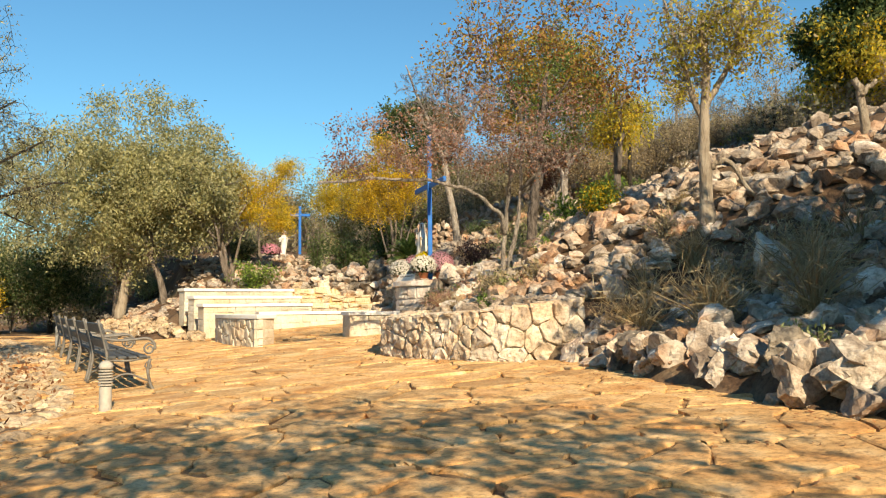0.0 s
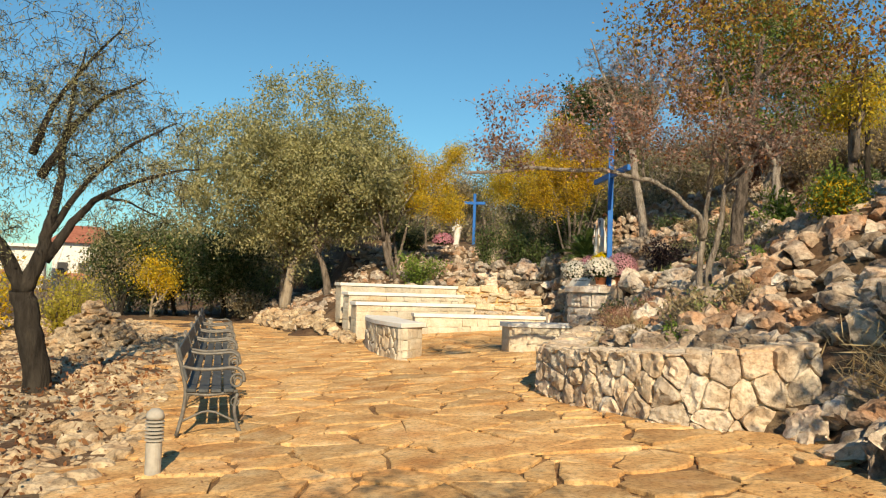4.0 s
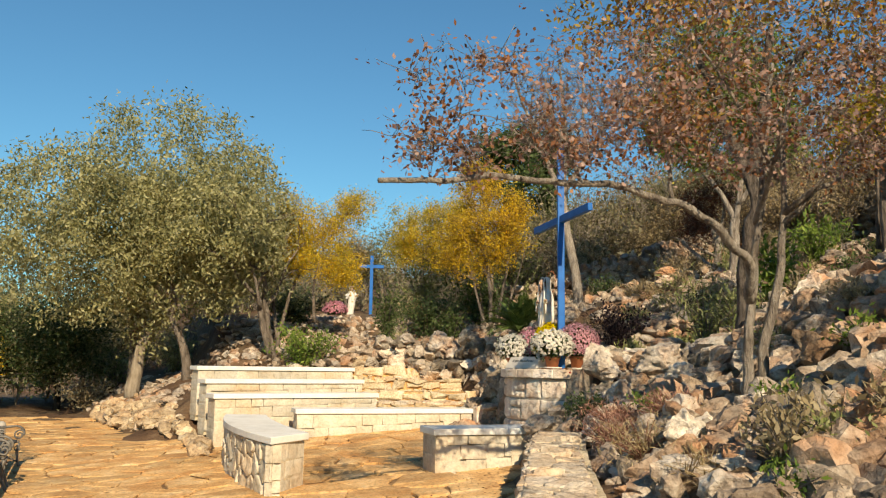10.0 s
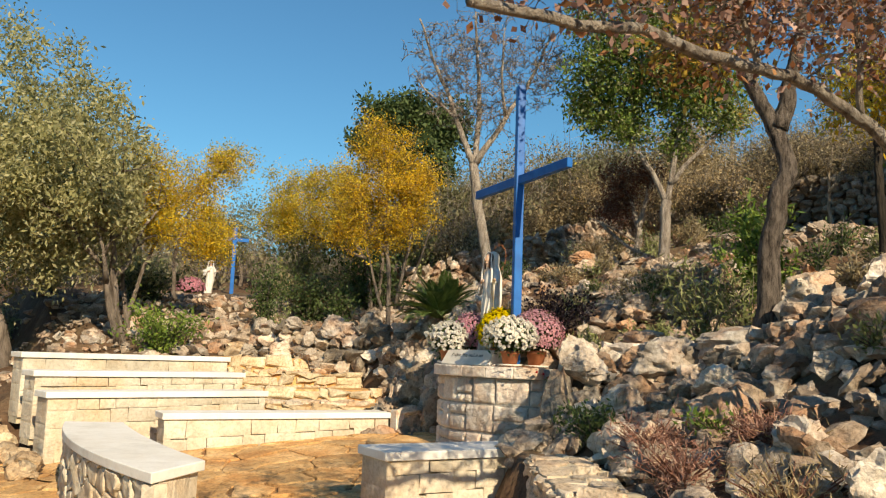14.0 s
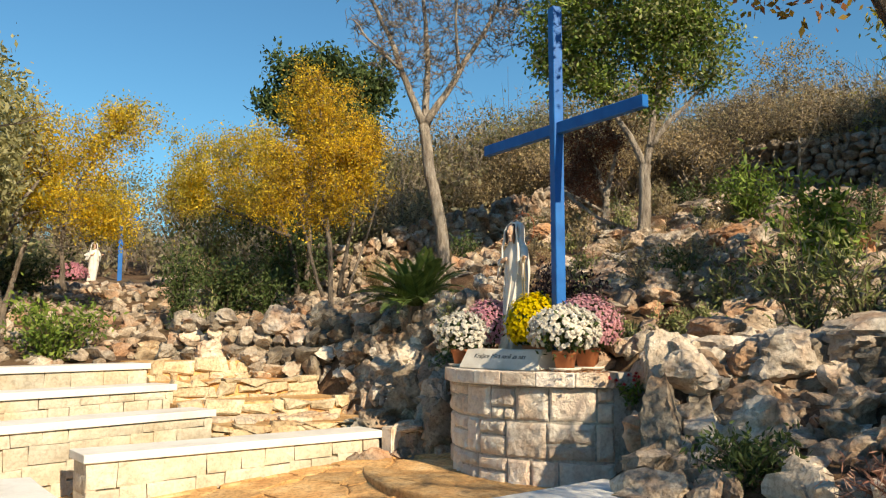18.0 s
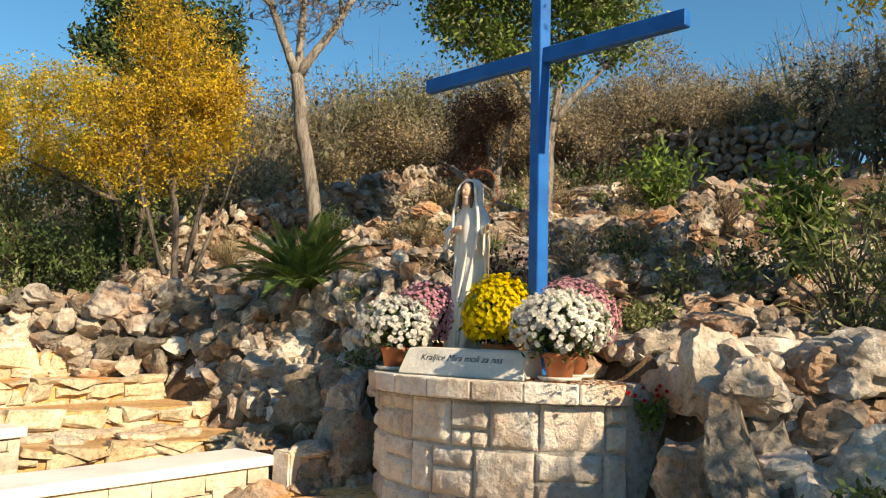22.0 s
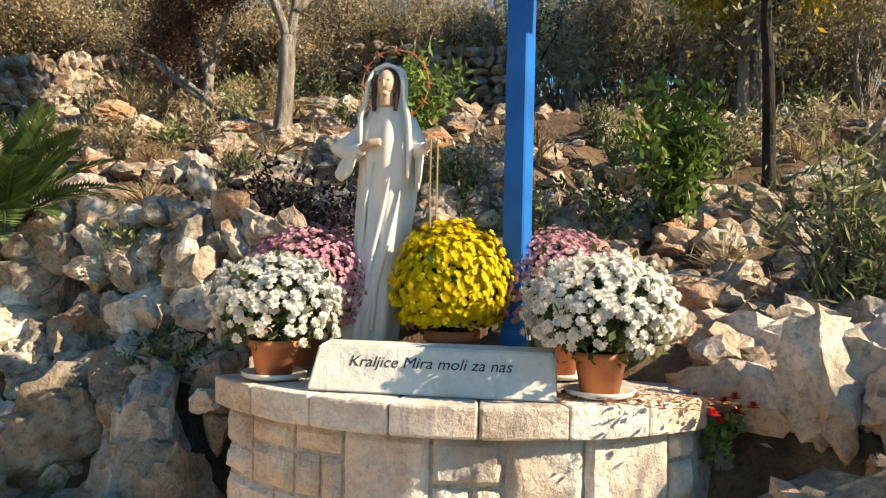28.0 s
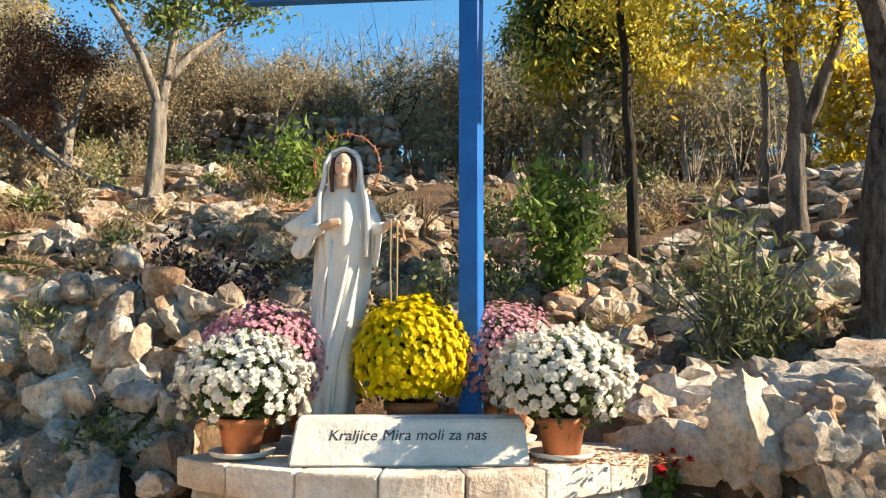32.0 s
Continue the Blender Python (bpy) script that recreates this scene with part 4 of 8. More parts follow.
for k in range(420):
    y = 16.7 + 8.5 * rr.random() ** 1.3
    x = float(bed_edge(y)) + abs(rr.gauss(0.1, 0.35))
    if x > float(tier_end(y)) - 0.05 and y < 21.2:
        continue
    bank.add(SMALL, rock_matrix(rr, x, y, 0.08 + 0.13 * rr.random() ** 2, 0.7, 0.25), rr)
for k in range(210):
    x, y = rr.uniform(-1.0, 1.6), rr.uniform(21.7, 23.3)
    bank.add(SMALL, rock_matrix(rr, x, y, rr.uniform(0.09, 0.22), 0.6, 0.3), rr)
heap.done("rubble", M_ROCK_REST, "limestone rubble covering the hillside", "rubble")
bank.done("stone_bank", M_BANK, "pale broken stones beside the terrace", "rubble")


# ---- trees ----
def grow(r, base, height, spread, trunk_r, levels=4, fork=3, lean=(0, 0), first=0.35, up=0.35, wiggle=0.25, seg=4):
    """Branches: tubes and the twig ends."""
    tubes, ends = [], []

    def limb(p, d, length, rad, lev):
        pts, radii = [p.copy()], [rad]
        q, dd = p.copy(), d.copy()
        n = seg if lev < levels else 3
        for i in range(n):
            dd = (dd + Vector((r.gauss(0, wiggle), r.gauss(0, wiggle), r.gauss(0, wiggle * 0.6) + up * 0.12)) * (0.5 if lev == 0 else 1.0)).normalized()
            q = q + dd * length / n
            pts.append(q.copy())
            radii.append(rad * (1 - 0.45 * (i + 1) / n))
            if lev >= levels - 1:
                ends.append((q.copy(), dd.copy()))
        tubes.append(tube(pts, radii, 7 if lev == 0 else (5 if lev < 3 else 3)))
        if lev < levels:
            for k in range(fork + (r.random() < 0.4)):
                at = r.uniform(0.55, 1.0) if k else 1.0
                i = min(int(at * n), n - 1)
                src = pts[i].lerp(pts[i + 1], at * n - i) if k else pts[-1]
                a = r.uniform(0, 6.28)
                side = Vector((math.cos(a), math.sin(a), r.uniform(-0.1, 0.5)))
                nd = (dd * (0.9 if k == 0 else 0.55) + side * spread + Vector((0, 0, up))).normalized()
                limb(src, nd, length * r.uniform(0.6, 0.85) if lev else height * (1 - first) * r.uniform(0.3, 0.42), rad * (0.55 if k else 0.6), lev + 1)

    limb(Vector(base), Vector((lean[0], lean[1], 1)).normalized(), height * first, trunk_r, 0)
    return tubes, ends


def leaf_cloud(r, centers, per, spread, size, ratio=0.45, droop=0.0):
    """Small pointed leaves round the given points: verts and faces by numpy."""
    g = np.random.default_rng(r.randrange(1 << 30))
    c = np.repeat(np.array([tuple(p) for p in centers]), per, axis=0)
    n = len(c)
    p = c + g.normal(0, spread, (n, 3))
    d = g.normal(0, 1, (n, 3))
    d[:, 2] -= droop
    d /= np.linalg.norm(d, axis=1)[:, None]
    e = np.cross(d, g.normal(0, 1, (n, 3)))
    e /= np.linalg.norm(e, axis=1)[:, None]
    L = size * g.uniform(0.6, 1.3, (n, 1))
    W = L * ratio * 0.5
    v = np.empty((n, 4, 3))
    v[:, 0], v[:, 2] = p, p + d * L
    v[:, 1], v[:, 3] = p + d * L * 0.45 + e * W, p + d * L * 0.45 - e * W
    return v.reshape(-1, 3), np.arange(n * 4).reshape(n, 4)


def quick_mesh(name, v, f, mat, parent=None, label=""):
    """A mesh of four-cornered faces straight from arrays."""
    me = bpy.data.meshes.new(name)
    n, k = len(f), len(f) * 4
    me.vertices.add(len(v))
    me.vertices.foreach_set("co", np.asarray(v, np.float32).ravel())
    me.loops.add(k)
    me.loops.foreach_set("vertex_index", np.asarray(f, np.int32).ravel())
    me.polygons.add(n)
    me.polygons.foreach_set("loop_start", np.arange(0, k, 4, dtype=np.int32))
    me.update()
    me.validate()
    me.materials.append(mat)
    ob = new(name, me)
    if parent is not None:
        ob.parent = parent
    if label:
        tagged(ob, label)
    return ob


def tree(seed, x, y, height, label, bark, leaf=None, per=14, size=0.09, cloud=0.22, spread=0.75, trunk_r=0.12, levels=4, fork=3, lean=(0, 0),
         first=0.35, up=0.35, ratio=0.45, stems=1, name="tree", droop=0.0, wiggle=0.25, keep=1.0, z=None, leaf2=None, blobs=(), clumps=90, limbs=(), only=None):
    r = random.Random(seed)
    th = empty(name, x, y, (land1(x, y) if z is None else z) - 0.08, 0, label, "tree" if name == "tree" else "shrub")
    tubes, ends = [], []
    for s in range(stems):
        ln = lean if stems == 1 else (lean[0] + r.uniform(-0.45, 0.45), lean[1] + r.uniform(-0.45, 0.45))
        t, e = grow(r, (r.uniform(-0.1, 0.1) * (stems > 1), r.uniform(-0.1, 0.1) * (stems > 1), 0), height, spread, trunk_r, levels, fork, ln, first, up, wiggle)
        tubes += t
        ends += e
    for path, r0, r1 in limbs:
        k = np.array([(px - x, py - y, pz - th.location.z) for px, py, pz in path])
        u0 = np.linspace(0, 1, len(k))
        uu = np.linspace(0, 1, len(k) * 4)
        kk = np.stack([np.interp(uu, u0, k[:, i]) for i in range(3)], 1)
        kk[1:-1] = (kk[:-2] + kk[1:-1] * 2 + kk[2:]) / 4
        kk[1:-1] += np.array([[r.gauss(0, 0.02) for _ in range(3)] for _ in range(len(kk) - 2)])
        tubes.append(tube([Vector(q) for q in kk], [r0 + (r1 - r0) * t for t in uu], 7))
        for q in kk[len(kk) // 3:]:
            for _ in range(3):
                d = Vector((r.gauss(0, 1), r.gauss(0, 1), r.gauss(0.5, 0.8))).normalized()
                mid = Vector(q) + d * r.uniform(0.15, 0.3)
                tip = mid + (d + Vector((r.gauss(0, 0.5), r.gauss(0, 0.5), r.gauss(0, 0.5)))) * r.uniform(0.1, 0.3)
                tubes.append(tube([Vector(q), mid, tip], [0.008, 0.005, 0.002], 3))
                ends += [(mid, d), (tip, d), (tip.lerp(mid, 0.5), d)]
    vs, fs = join_raw(tubes)
    mesh_ob("trunk", vs, fs, bark, th, smooth=True)
    if leaf is not None:
        pts = [p for p, d in ends if r.random() < keep and (only is None or only(p))]
        for bx, by, bz, brx, brz in blobs:
            for _ in range(clumps):
                q = Vector((r.gauss(0, 1), r.gauss(0, 1), r.gauss(0, 1))).normalized() * (r.random() ** 0.4)
                wob = 1 + 0.22 * noise.noise(q * 2.3 + Vector((seed, 0, 0)))
                pts.append(Vector((bx - x + q.x * brx * wob, by - y + q.y * brx * wob, bz - th.location.z + q.z * brz * wob)))
        r.shuffle(pts)
        half = pts if leaf2 is None else pts[: len(pts) * 2 // 3]
        v, f = leaf_cloud(r, half, per, cloud, size, ratio, droop)
        quick_mesh("crown", v, f, leaf, th)
        if leaf2 is not None and len(pts) > len(half):
            v, f = leaf_cloud(r, pts[len(half):], per, cloud, size, ratio, droop)
            quick_mesh("crown", v, f, leaf2, th)
    return th


def gtree(seed, x, y, label, bark, limbs, blobs, leaf, per=10, size=0.1, cloud=0.16, leaf2=None, ratio=0.45, droop=0.0, tip=0.004, keep=1.0):
    """A tree of given limbs whose twigs fill given volumes; each twig springs from the nearest branch."""
    r = random.Random(seed)
    z0 = min(min(p[2] for p in path) for path, _, _ in limbs)
    z0 = min(z0, land1(x, y)) - 0.05
    th = empty("tree", x, y, z0, 0, label, "tree")
    o = np.array((x, y, z0))
    trunk, twigs, nodes = [], [], []
    for path, r0, r1 in limbs:
        k = np.array(path) - o
        if path is limbs[0][0]:
            k[0][2] = min(k[0][2], land1(path[0][0], path[0][1]) - 0.05 - z0)
        u0 = np.linspace(0, 1, len(k))
        uu = np.linspace(0, 1, len(k) * 4)
        kk = np.stack([np.interp(uu, u0, k[:, i]) for i in range(3)], 1)
        for _ in range(2):
            kk[1:-1] = (kk[:-2] + kk[1:-1] * 2 + kk[2:]) / 4
        jit = min(0.05 * (r0 + r1) + 0.004, 0.009)
        nz = np.array([[r.gauss(0, jit) for _ in range(3)] for _ in range(len(kk))])
        nz[1:-1] = nz[:-2] + nz[1:-1] + nz[2:]
        kk[1:-1] += nz[1:-1]
        radii = [r0 + (r1 - r0) * t ** 0.8 for t in uu]
        if path is limbs[0][0] and r0 > 0.08:
            radii[0], radii[1] = r0 * 1.45, r0 * 1.15
        trunk.append(tube([Vector(q) for q in kk], radii, 9 if r0 > 0.05 else 6))
        nodes += [(q, rad) for q, rad in zip(kk[len(kk) // 4:], radii[len(kk) // 4:])]
    pos = np.zeros((20000, 3))
    rad = np.zeros(20000)
    n = len(nodes)
    pos[:n], rad[:n] = np.array([q for q, _ in nodes]), np.array([q for _, q in nodes])
    goals = []
    for bx, by, bz, brx, brz, cnt in blobs:
        for _ in range(cnt):
            q = Vector((r.gauss(0, 1), r.gauss(0, 1), r.gauss(0, 1))).normalized() * (r.random() ** 0.42)
            wob = 1 + 0.4 * noise.noise(q * 2.1 + Vector((seed, bx, 0)))
            goals.append(np.array((bx - x + q.x * brx * wob, by - y + q.y * brx * wob, bz - z0 + q.z * brz * wob)))
    goals.sort(key=lambda q: float(np.min(((pos[:len(nodes)] - q) ** 2).sum(1))))
    ends = []
    for q in goals:
        d2 = ((pos[:n] - q) ** 2).sum(1)
        i = int(np.argmin(d2))
        a = pos[i].copy()
        L = math.sqrt(d2[i])
        ra = max(min(rad[i] * 0.6, 0.004 + 0.014 * L), tip)
        m = 3 if L < 0.6 else 6
        bend = np.array([r.gauss(0, 0.13) * L, r.gauss(0, 0.13) * L, r.uniform(-0.02, 0.16) * L])
        pts = [a + (q - a) * t + bend * math.sin(math.pi * t) + (np.array([r.gauss(0, 0.03) for _ in range(3)]) * L if 0 < t < 1 else 0) for t in (j / m for j in range(m + 1))]
        rd = [ra + (tip - ra) * j / m for j in range(m + 1)]
        twigs.append(tube([Vector(p) for p in pts], rd, 4 if ra > 0.012 else 3))
        for j in range(1, m + 1):
            if n < 20000:
                pos[n], rad[n] = pts[j], rd[j]
                n += 1
        for t in (pts[-1], pts[-2], 0.5 * (pts[-1] + pts[-2])):
            ends.append(Vector(t))
            e = Vector(t) + Vector((r.gauss(0, 0.12), r.gauss(0, 0.12), r.gauss(0.03 - 0.1 * droop, 0.1)))
            twigs.append(tube([Vector(t), Vector(t).lerp(e, 0.6) + Vector((r.gauss(0, 0.02), r.gauss(0, 0.02), 0.02)), e], [tip, tip * 0.8, tip * 0.5], 3))
            ends.append(e)
    vs, fs = join_raw(trunk)
    mesh_ob("trunk", vs, fs, bark, th, smooth=True)
    if twigs:
        vs, fs = join_raw(twigs)
        mesh_ob("branch", vs, fs, bark, th, smooth=True)
    if leaf is not None and ends:
        pts = [p for p in ends if r.random() < keep]
        r.shuffle(pts)
        cut = len(pts) if leaf2 is None else int(len(pts) * 0.62)
        v, f = leaf_cloud(r, pts[:cut], per, cloud * 0.6, size, ratio, droop)
        quick_mesh("crown", v, f, leaf, th)
        if leaf2 is not None:
            v, f = leaf_cloud(r, pts[cut:], per, cloud * 0.6, size, ratio, droop)
            quick_mesh("crown", v, f, leaf2, th)
    return th


def bush(seed, x, y, rx, h, label, mat, n=900, size=0.07, ratio=0.4, name="shrub", stems=14, stem_mat=None, z=None, category="shrub"):
    """A shrub of thin stems with leaves along them."""
    r = random.Random(seed)
    th = empty(name, x, y, (land1(x, y) if z is None else z) - 0.03, 0, label, category)
    tb, pts = [], []
    for k in range(stems):
        a, o = r.uniform(0, 6.28), r.random() ** 0.6
        tip = Vector((rx * o * math.cos(a), rx * o * math.sin(a), h * r.uniform(0.6, 1.05) * (1 - 0.35 * o * o)))
        mid = Vector((tip.x * 0.35, tip.y * 0.35, tip.z * 0.6))
        q = [Vector((r.uniform(-0.05, 0.05), r.uniform(-0.05, 0.05), 0)), mid, tip]
        tb.append(tube(q, [0.012, 0.008, 0.003], 3))
        for i in range(9):
            t = 0.2 + 0.8 * i / 8
            pts.append(q[0].lerp(mid, t * 2) if t < 0.5 else mid.lerp(tip, t * 2 - 1))
    vs, fs = join_raw(tb)
    mesh_ob("stem", vs, fs, stem_mat or M_BARK, th)
    v, f = leaf_cloud(r, pts, max(1, n // len(pts)), rx * 0.13, size, ratio, -0.6)
    v[:, 2] = np.maximum(v[:, 2], 0.02)
    quick_mesh("foliage", v, f, mat, th)
    return th


# olives on the mound beside the tiers
tree(1, -6.9, 26.0, 4.6, "olive tree with a broad grey-green crown", M_BARK, M_OLIVE, 72, 0.115, 0.17, 0.8, 0.17, 4, 2, (0.05, 0), 0.32, 0.25, 0.4, droop=0.6, blobs=[(-7.7, 24.0, 4.4, 2.5, 2.2)], clumps=360)
tree(2, -5.05, 24.4, 5.0, "olive tree with a slanting trunk", M_BARK, M_OLIVE, 72, 0.115, 0.17, 0.8, 0.13, 4, 2, (-0.1, 0), 0.34, 0.25, 0.4, droop=0.6, blobs=[(-5.8, 24.6, 5.1, 2.5, 2.7)], clumps=440)
tree(3, -2.8, 23.5, 4.4, "olive tree behind the tiers", M_BARK, M_OLIVE, 72, 0.115, 0.17, 0.8, 0.1, 4, 2, (-0.05, 0), 0.34, 0.25, 0.4, droop=0.6, stems=2, blobs=[(-4.0, 23.7, 4.5, 1.45, 2.0)], clumps=200, only=lambda p: p.x < 0.1)
tree(21, -6.5, 24.9, 3.4, "grey split olive trunk", M_BARK_PALE, M_OLIVE, 20, 0.12, 0.3, 0.7, 0.2, 3, 2, (0.1, 0), 0.4)
tree(24, 4.5, 9.6, 0.8, "small bush-like tree with yellowing leaves", M_BARK, M_GREEN, 12, 0.05, 0.09, 0.6, 0.02, 3, 3, stems=3, first=0.3, leaf2=M_YELLOW, name="shrub")
# trees with set limbs
gtree(7, 3.4, 11.23, "small tree with rusty dry leaves and a long level bough", M_BARK_MID,
      [([(3.33, 11.27, 1.17), (3.37, 11.25, 1.71), (3.40, 11.20, 2.14), (3.44, 11.2, 2.62), (3.5, 11.15, 3.19), (3.55, 11.1, 3.63), (3.6, 11.1, 4.04)], 0.05, 0.012), ([(3.45, 11.22, 1.17), (3.52, 11.18, 1.71), (3.62, 11.12, 2.18), (3.65, 11.1, 2.69), (3.65, 11.1, 3.26), (3.7, 11.05, 3.66), (3.74, 11.0, 4.01)], 0.052, 0.012), ([(3.38, 11.22, 1.95), (3.28, 11.0, 2.2), (3.1, 10.78, 2.37), (2.85, 10.65, 2.51), (2.58, 10.54, 2.65), (2.15, 10.35, 2.7), (1.72, 10.17, 2.72), (1.2, 9.95, 2.69), (0.75, 9.74, 2.64), (0.26, 9.53, 2.56)], 0.046, 0.02), ([(2.5, 10.5, 2.66), (2.42, 10.4, 3.2), (2.3, 10.3, 3.75)], 0.02, 0.007), ([(3.65, 11.1, 2.62), (3.88, 10.95, 2.87), (4.14, 10.85, 3.05), (4.44, 10.8, 3.36)], 0.03, 0.008), ([(3.6, 11.1, 3.0), (3.3, 10.9, 3.4), (3.0, 10.7, 3.75), (2.7, 10.6, 4.1)], 0.025, 0.007), ([(1.72, 10.17, 2.72), (1.55, 10.1, 3.05), (1.45, 10.15, 3.5)], 0.016, 0.006), ([(1.0, 9.86, 2.67), (0.8, 9.8, 2.9), (0.55, 9.7, 3.12)], 0.012, 0.004), ([(3.44, 11.2, 2.62), (3.4, 10.7, 3.0), (3.25, 10.2, 3.3)], 0.028, 0.008), ([(3.65, 11.1, 2.7), (3.95, 10.6, 3.1), (4.15, 10.1, 3.5)], 0.028, 0.008)],
      [(0.75, 9.75, 2.88, 0.5, 0.2, 44), (1.6, 10.1, 3.0, 0.6, 0.27, 60), (2.3, 10.3, 3.2, 0.7, 0.42, 80), (3.2, 10.5, 3.3, 0.9, 0.5, 90), (4.1, 10.5, 3.2, 0.8, 0.5, 60), (1.6, 10.2, 3.6, 0.8, 0.3, 36), (2.8, 10.4, 3.9, 1.0, 0.4, 66), (4.0, 10.5, 3.9, 0.9, 0.45, 46), (0.8, 9.8, 3.35, 0.5, 0.2, 16)], M_RUST, 5, 0.046, 0.11, keep=0.6, leaf2=M_RUST2, ratio=0.6, tip=0.0032)
gtree(8, 4.59, 14.39, "tree with a thick crooked grey trunk and golden-green leaves", M_BARK_ROUGH,
      [([(4.58, 14.40, 1.89), (4.61, 14.37, 2.44), (4.65, 14.33, 2.98), (4.72, 14.26, 3.39), (4.69, 14.28, 3.83), (4.56, 14.42, 4.16), (4.46, 14.52, 4.55), (4.39, 14.59, 4.99), (4.21, 14.79, 5.60)], 0.125, 0.050), ([(4.68, 14.30, 3.83), (4.75, 14.22, 4.22), (4.81, 14.16, 4.61), (4.87, 14.10, 5.16), (4.92, 14.05, 5.67)], 0.100, 0.040), ([(4.45, 14.54, 4.55), (4.09, 14.48, 4.73), (3.70, 14.59, 4.88), (3.45, 14.71, 5.20)], 0.050, 0.020), ([(4.83, 14.14, 4.86), (5.08, 13.88, 5.10), (5.32, 13.63, 5.42)], 0.050, 0.020)],
      [(5.22, 14.55, 6.33, 2.35, 1.24, 170), (3.55, 14.84, 6.12, 1.23, 0.98, 50), (6.48, 14.35, 5.42, 1.25, 0.75, 60), (5.19, 14.56, 8.00, 2.22, 0.99, 80), (3.86, 14.72, 4.64, 0.47, 0.16, 30)], M_GOLDLEAF, 5, 0.09, 0.24, leaf2=M_RUST2, ratio=0.5)
gtree(23, 5.38, 7.64, "tree with a straight pale trunk and thin yellowing leaves", M_BARK_PALE,
      [([(5.38, 7.64, 1.95), (5.38, 7.64, 2.56), (5.39, 7.64, 3.17), (5.43, 7.61, 3.85), (5.39, 7.64, 4.56)], 0.100, 0.040), ([(5.47, 7.60, 2.48), (5.56, 7.56, 2.66), (5.78, 7.46, 2.39), (5.92, 7.39, 2.12)], 0.045, 0.025), ([(5.39, 7.64, 3.13), (5.20, 7.72, 3.73), (5.05, 7.79, 4.37), (4.96, 7.83, 4.85)], 0.050, 0.015), ([(5.41, 7.63, 3.32), (5.69, 7.50, 3.83), (5.90, 7.40, 4.33), (6.07, 7.32, 4.77)], 0.050, 0.015)],
      [(5.45, 7.61, 4.32, 0.78, 0.70, 110), (5.11, 7.77, 3.89, 0.39, 0.47, 30), (5.90, 7.40, 4.26, 0.47, 0.55, 50)], M_YGREEN, 5, 0.07, 0.14, leaf2=M_SCRUB, tip=0.004)
gtree(26, 7.94, 8.02, "pale dead forked stump on the slope", M_BARK_PALE,
      [([(7.95, 8.01, 3.06), (7.94, 8.02, 3.39), (7.91, 8.04, 3.72), (7.85, 8.08, 3.89)], 0.070, 0.050), ([(7.92, 8.03, 3.63), (7.99, 7.98, 3.78), (8.07, 7.93, 3.85)], 0.050, 0.030)],
      [], None)
gtree(25, 14.13, 17.35, "tall dark cypress-like evergreen", M_BARK,
      [([(14.13, 17.35, 5.74), (14.13, 17.35, 7.27), (14.20, 17.30, 8.80), (14.24, 17.27, 10.03)], 0.200, 0.040)],
      [(14.13, 17.35, 7.42, 1.16, 0.91, 110), (14.39, 17.17, 8.60, 1.00, 1.16, 120), (13.35, 17.88, 8.04, 0.66, 0.50, 30)], M_DGREEN, 16, 0.15, 0.26)
gtree(200, 15.96, 33.03, "autumn tree with golden leaves on the upper slope", M_BARK,
      [([(15.91, 33.05, 8.82), (15.84, 33.08, 9.65), (16.05, 32.99, 10.32)], 0.090, 0.040)],
      [(15.95, 33.03, 10.33, 1.07, 0.69, 36)], M_YELLOW, 10, 0.1, 0.22, leaf2=M_GOLDLEAF)
gtree(201, 19.63, 31.19, "autumn tree with golden leaves on the upper slope", M_BARK,
      [([(19.53, 31.25, 7.10), (19.51, 31.26, 8.92), (19.72, 31.14, 10.42)], 0.090, 0.040)],
      [(19.63, 31.19, 10.44, 1.87, 1.60, 36)], M_SCRUB, 10, 0.1, 0.22, leaf2=M_GOLDLEAF)
gtree(202, 13.40, 34.35, "autumn tree with golden leaves on the upper slope", M_BARK,
      [([(13.35, 34.37, 6.63), (13.28, 34.39, 7.92), (13.50, 34.31, 8.99)], 0.090, 0.040)],
      [(13.40, 34.35, 8.99, 1.62, 1.08, 36)], M_GOLDLEAF, 10, 0.1, 0.22, leaf2=M_GOLDLEAF)
gtree(9, 4.22, 23.67, "bare tree with a grey crooked trunk and fine twigs", M_BARK_MID,
      [([(4.29, 23.64, 2.47), (4.23, 23.67, 3.75), (3.99, 23.75, 4.73), (3.91, 23.78, 5.50)], 0.125, 0.100), ([(3.91, 23.78, 5.50), (3.56, 23.90, 6.50), (3.08, 24.07, 7.63), (2.70, 24.21, 8.78)], 0.080, 0.020), ([(3.91, 23.78, 5.45), (4.07, 23.94, 6.69), (4.03, 24.06, 7.87), (3.94, 24.09, 9.05)], 0.080, 0.020), ([(3.95, 23.77, 5.50), (4.54, 23.56, 6.51), (5.05, 23.37, 7.42), (5.47, 23.23, 8.46)], 0.080, 0.020), ([(3.56, 23.90, 6.50), (2.91, 23.82, 6.95), (2.53, 23.85, 7.36)], 0.040, 0.012), ([(4.54, 23.56, 6.51), (4.29, 23.22, 7.38), (4.35, 23.09, 8.34)], 0.040, 0.012)],
      [(3.29, 24.00, 7.63, 0.85, 1.17, 210), (4.12, 23.71, 7.87, 1.01, 1.27, 230), (5.21, 23.32, 7.65, 0.80, 0.96, 180), (3.92, 23.78, 6.62, 1.01, 0.64, 110)], M_RUST, 1, 0.05, 0.06, tip=0.008, keep=0.3)
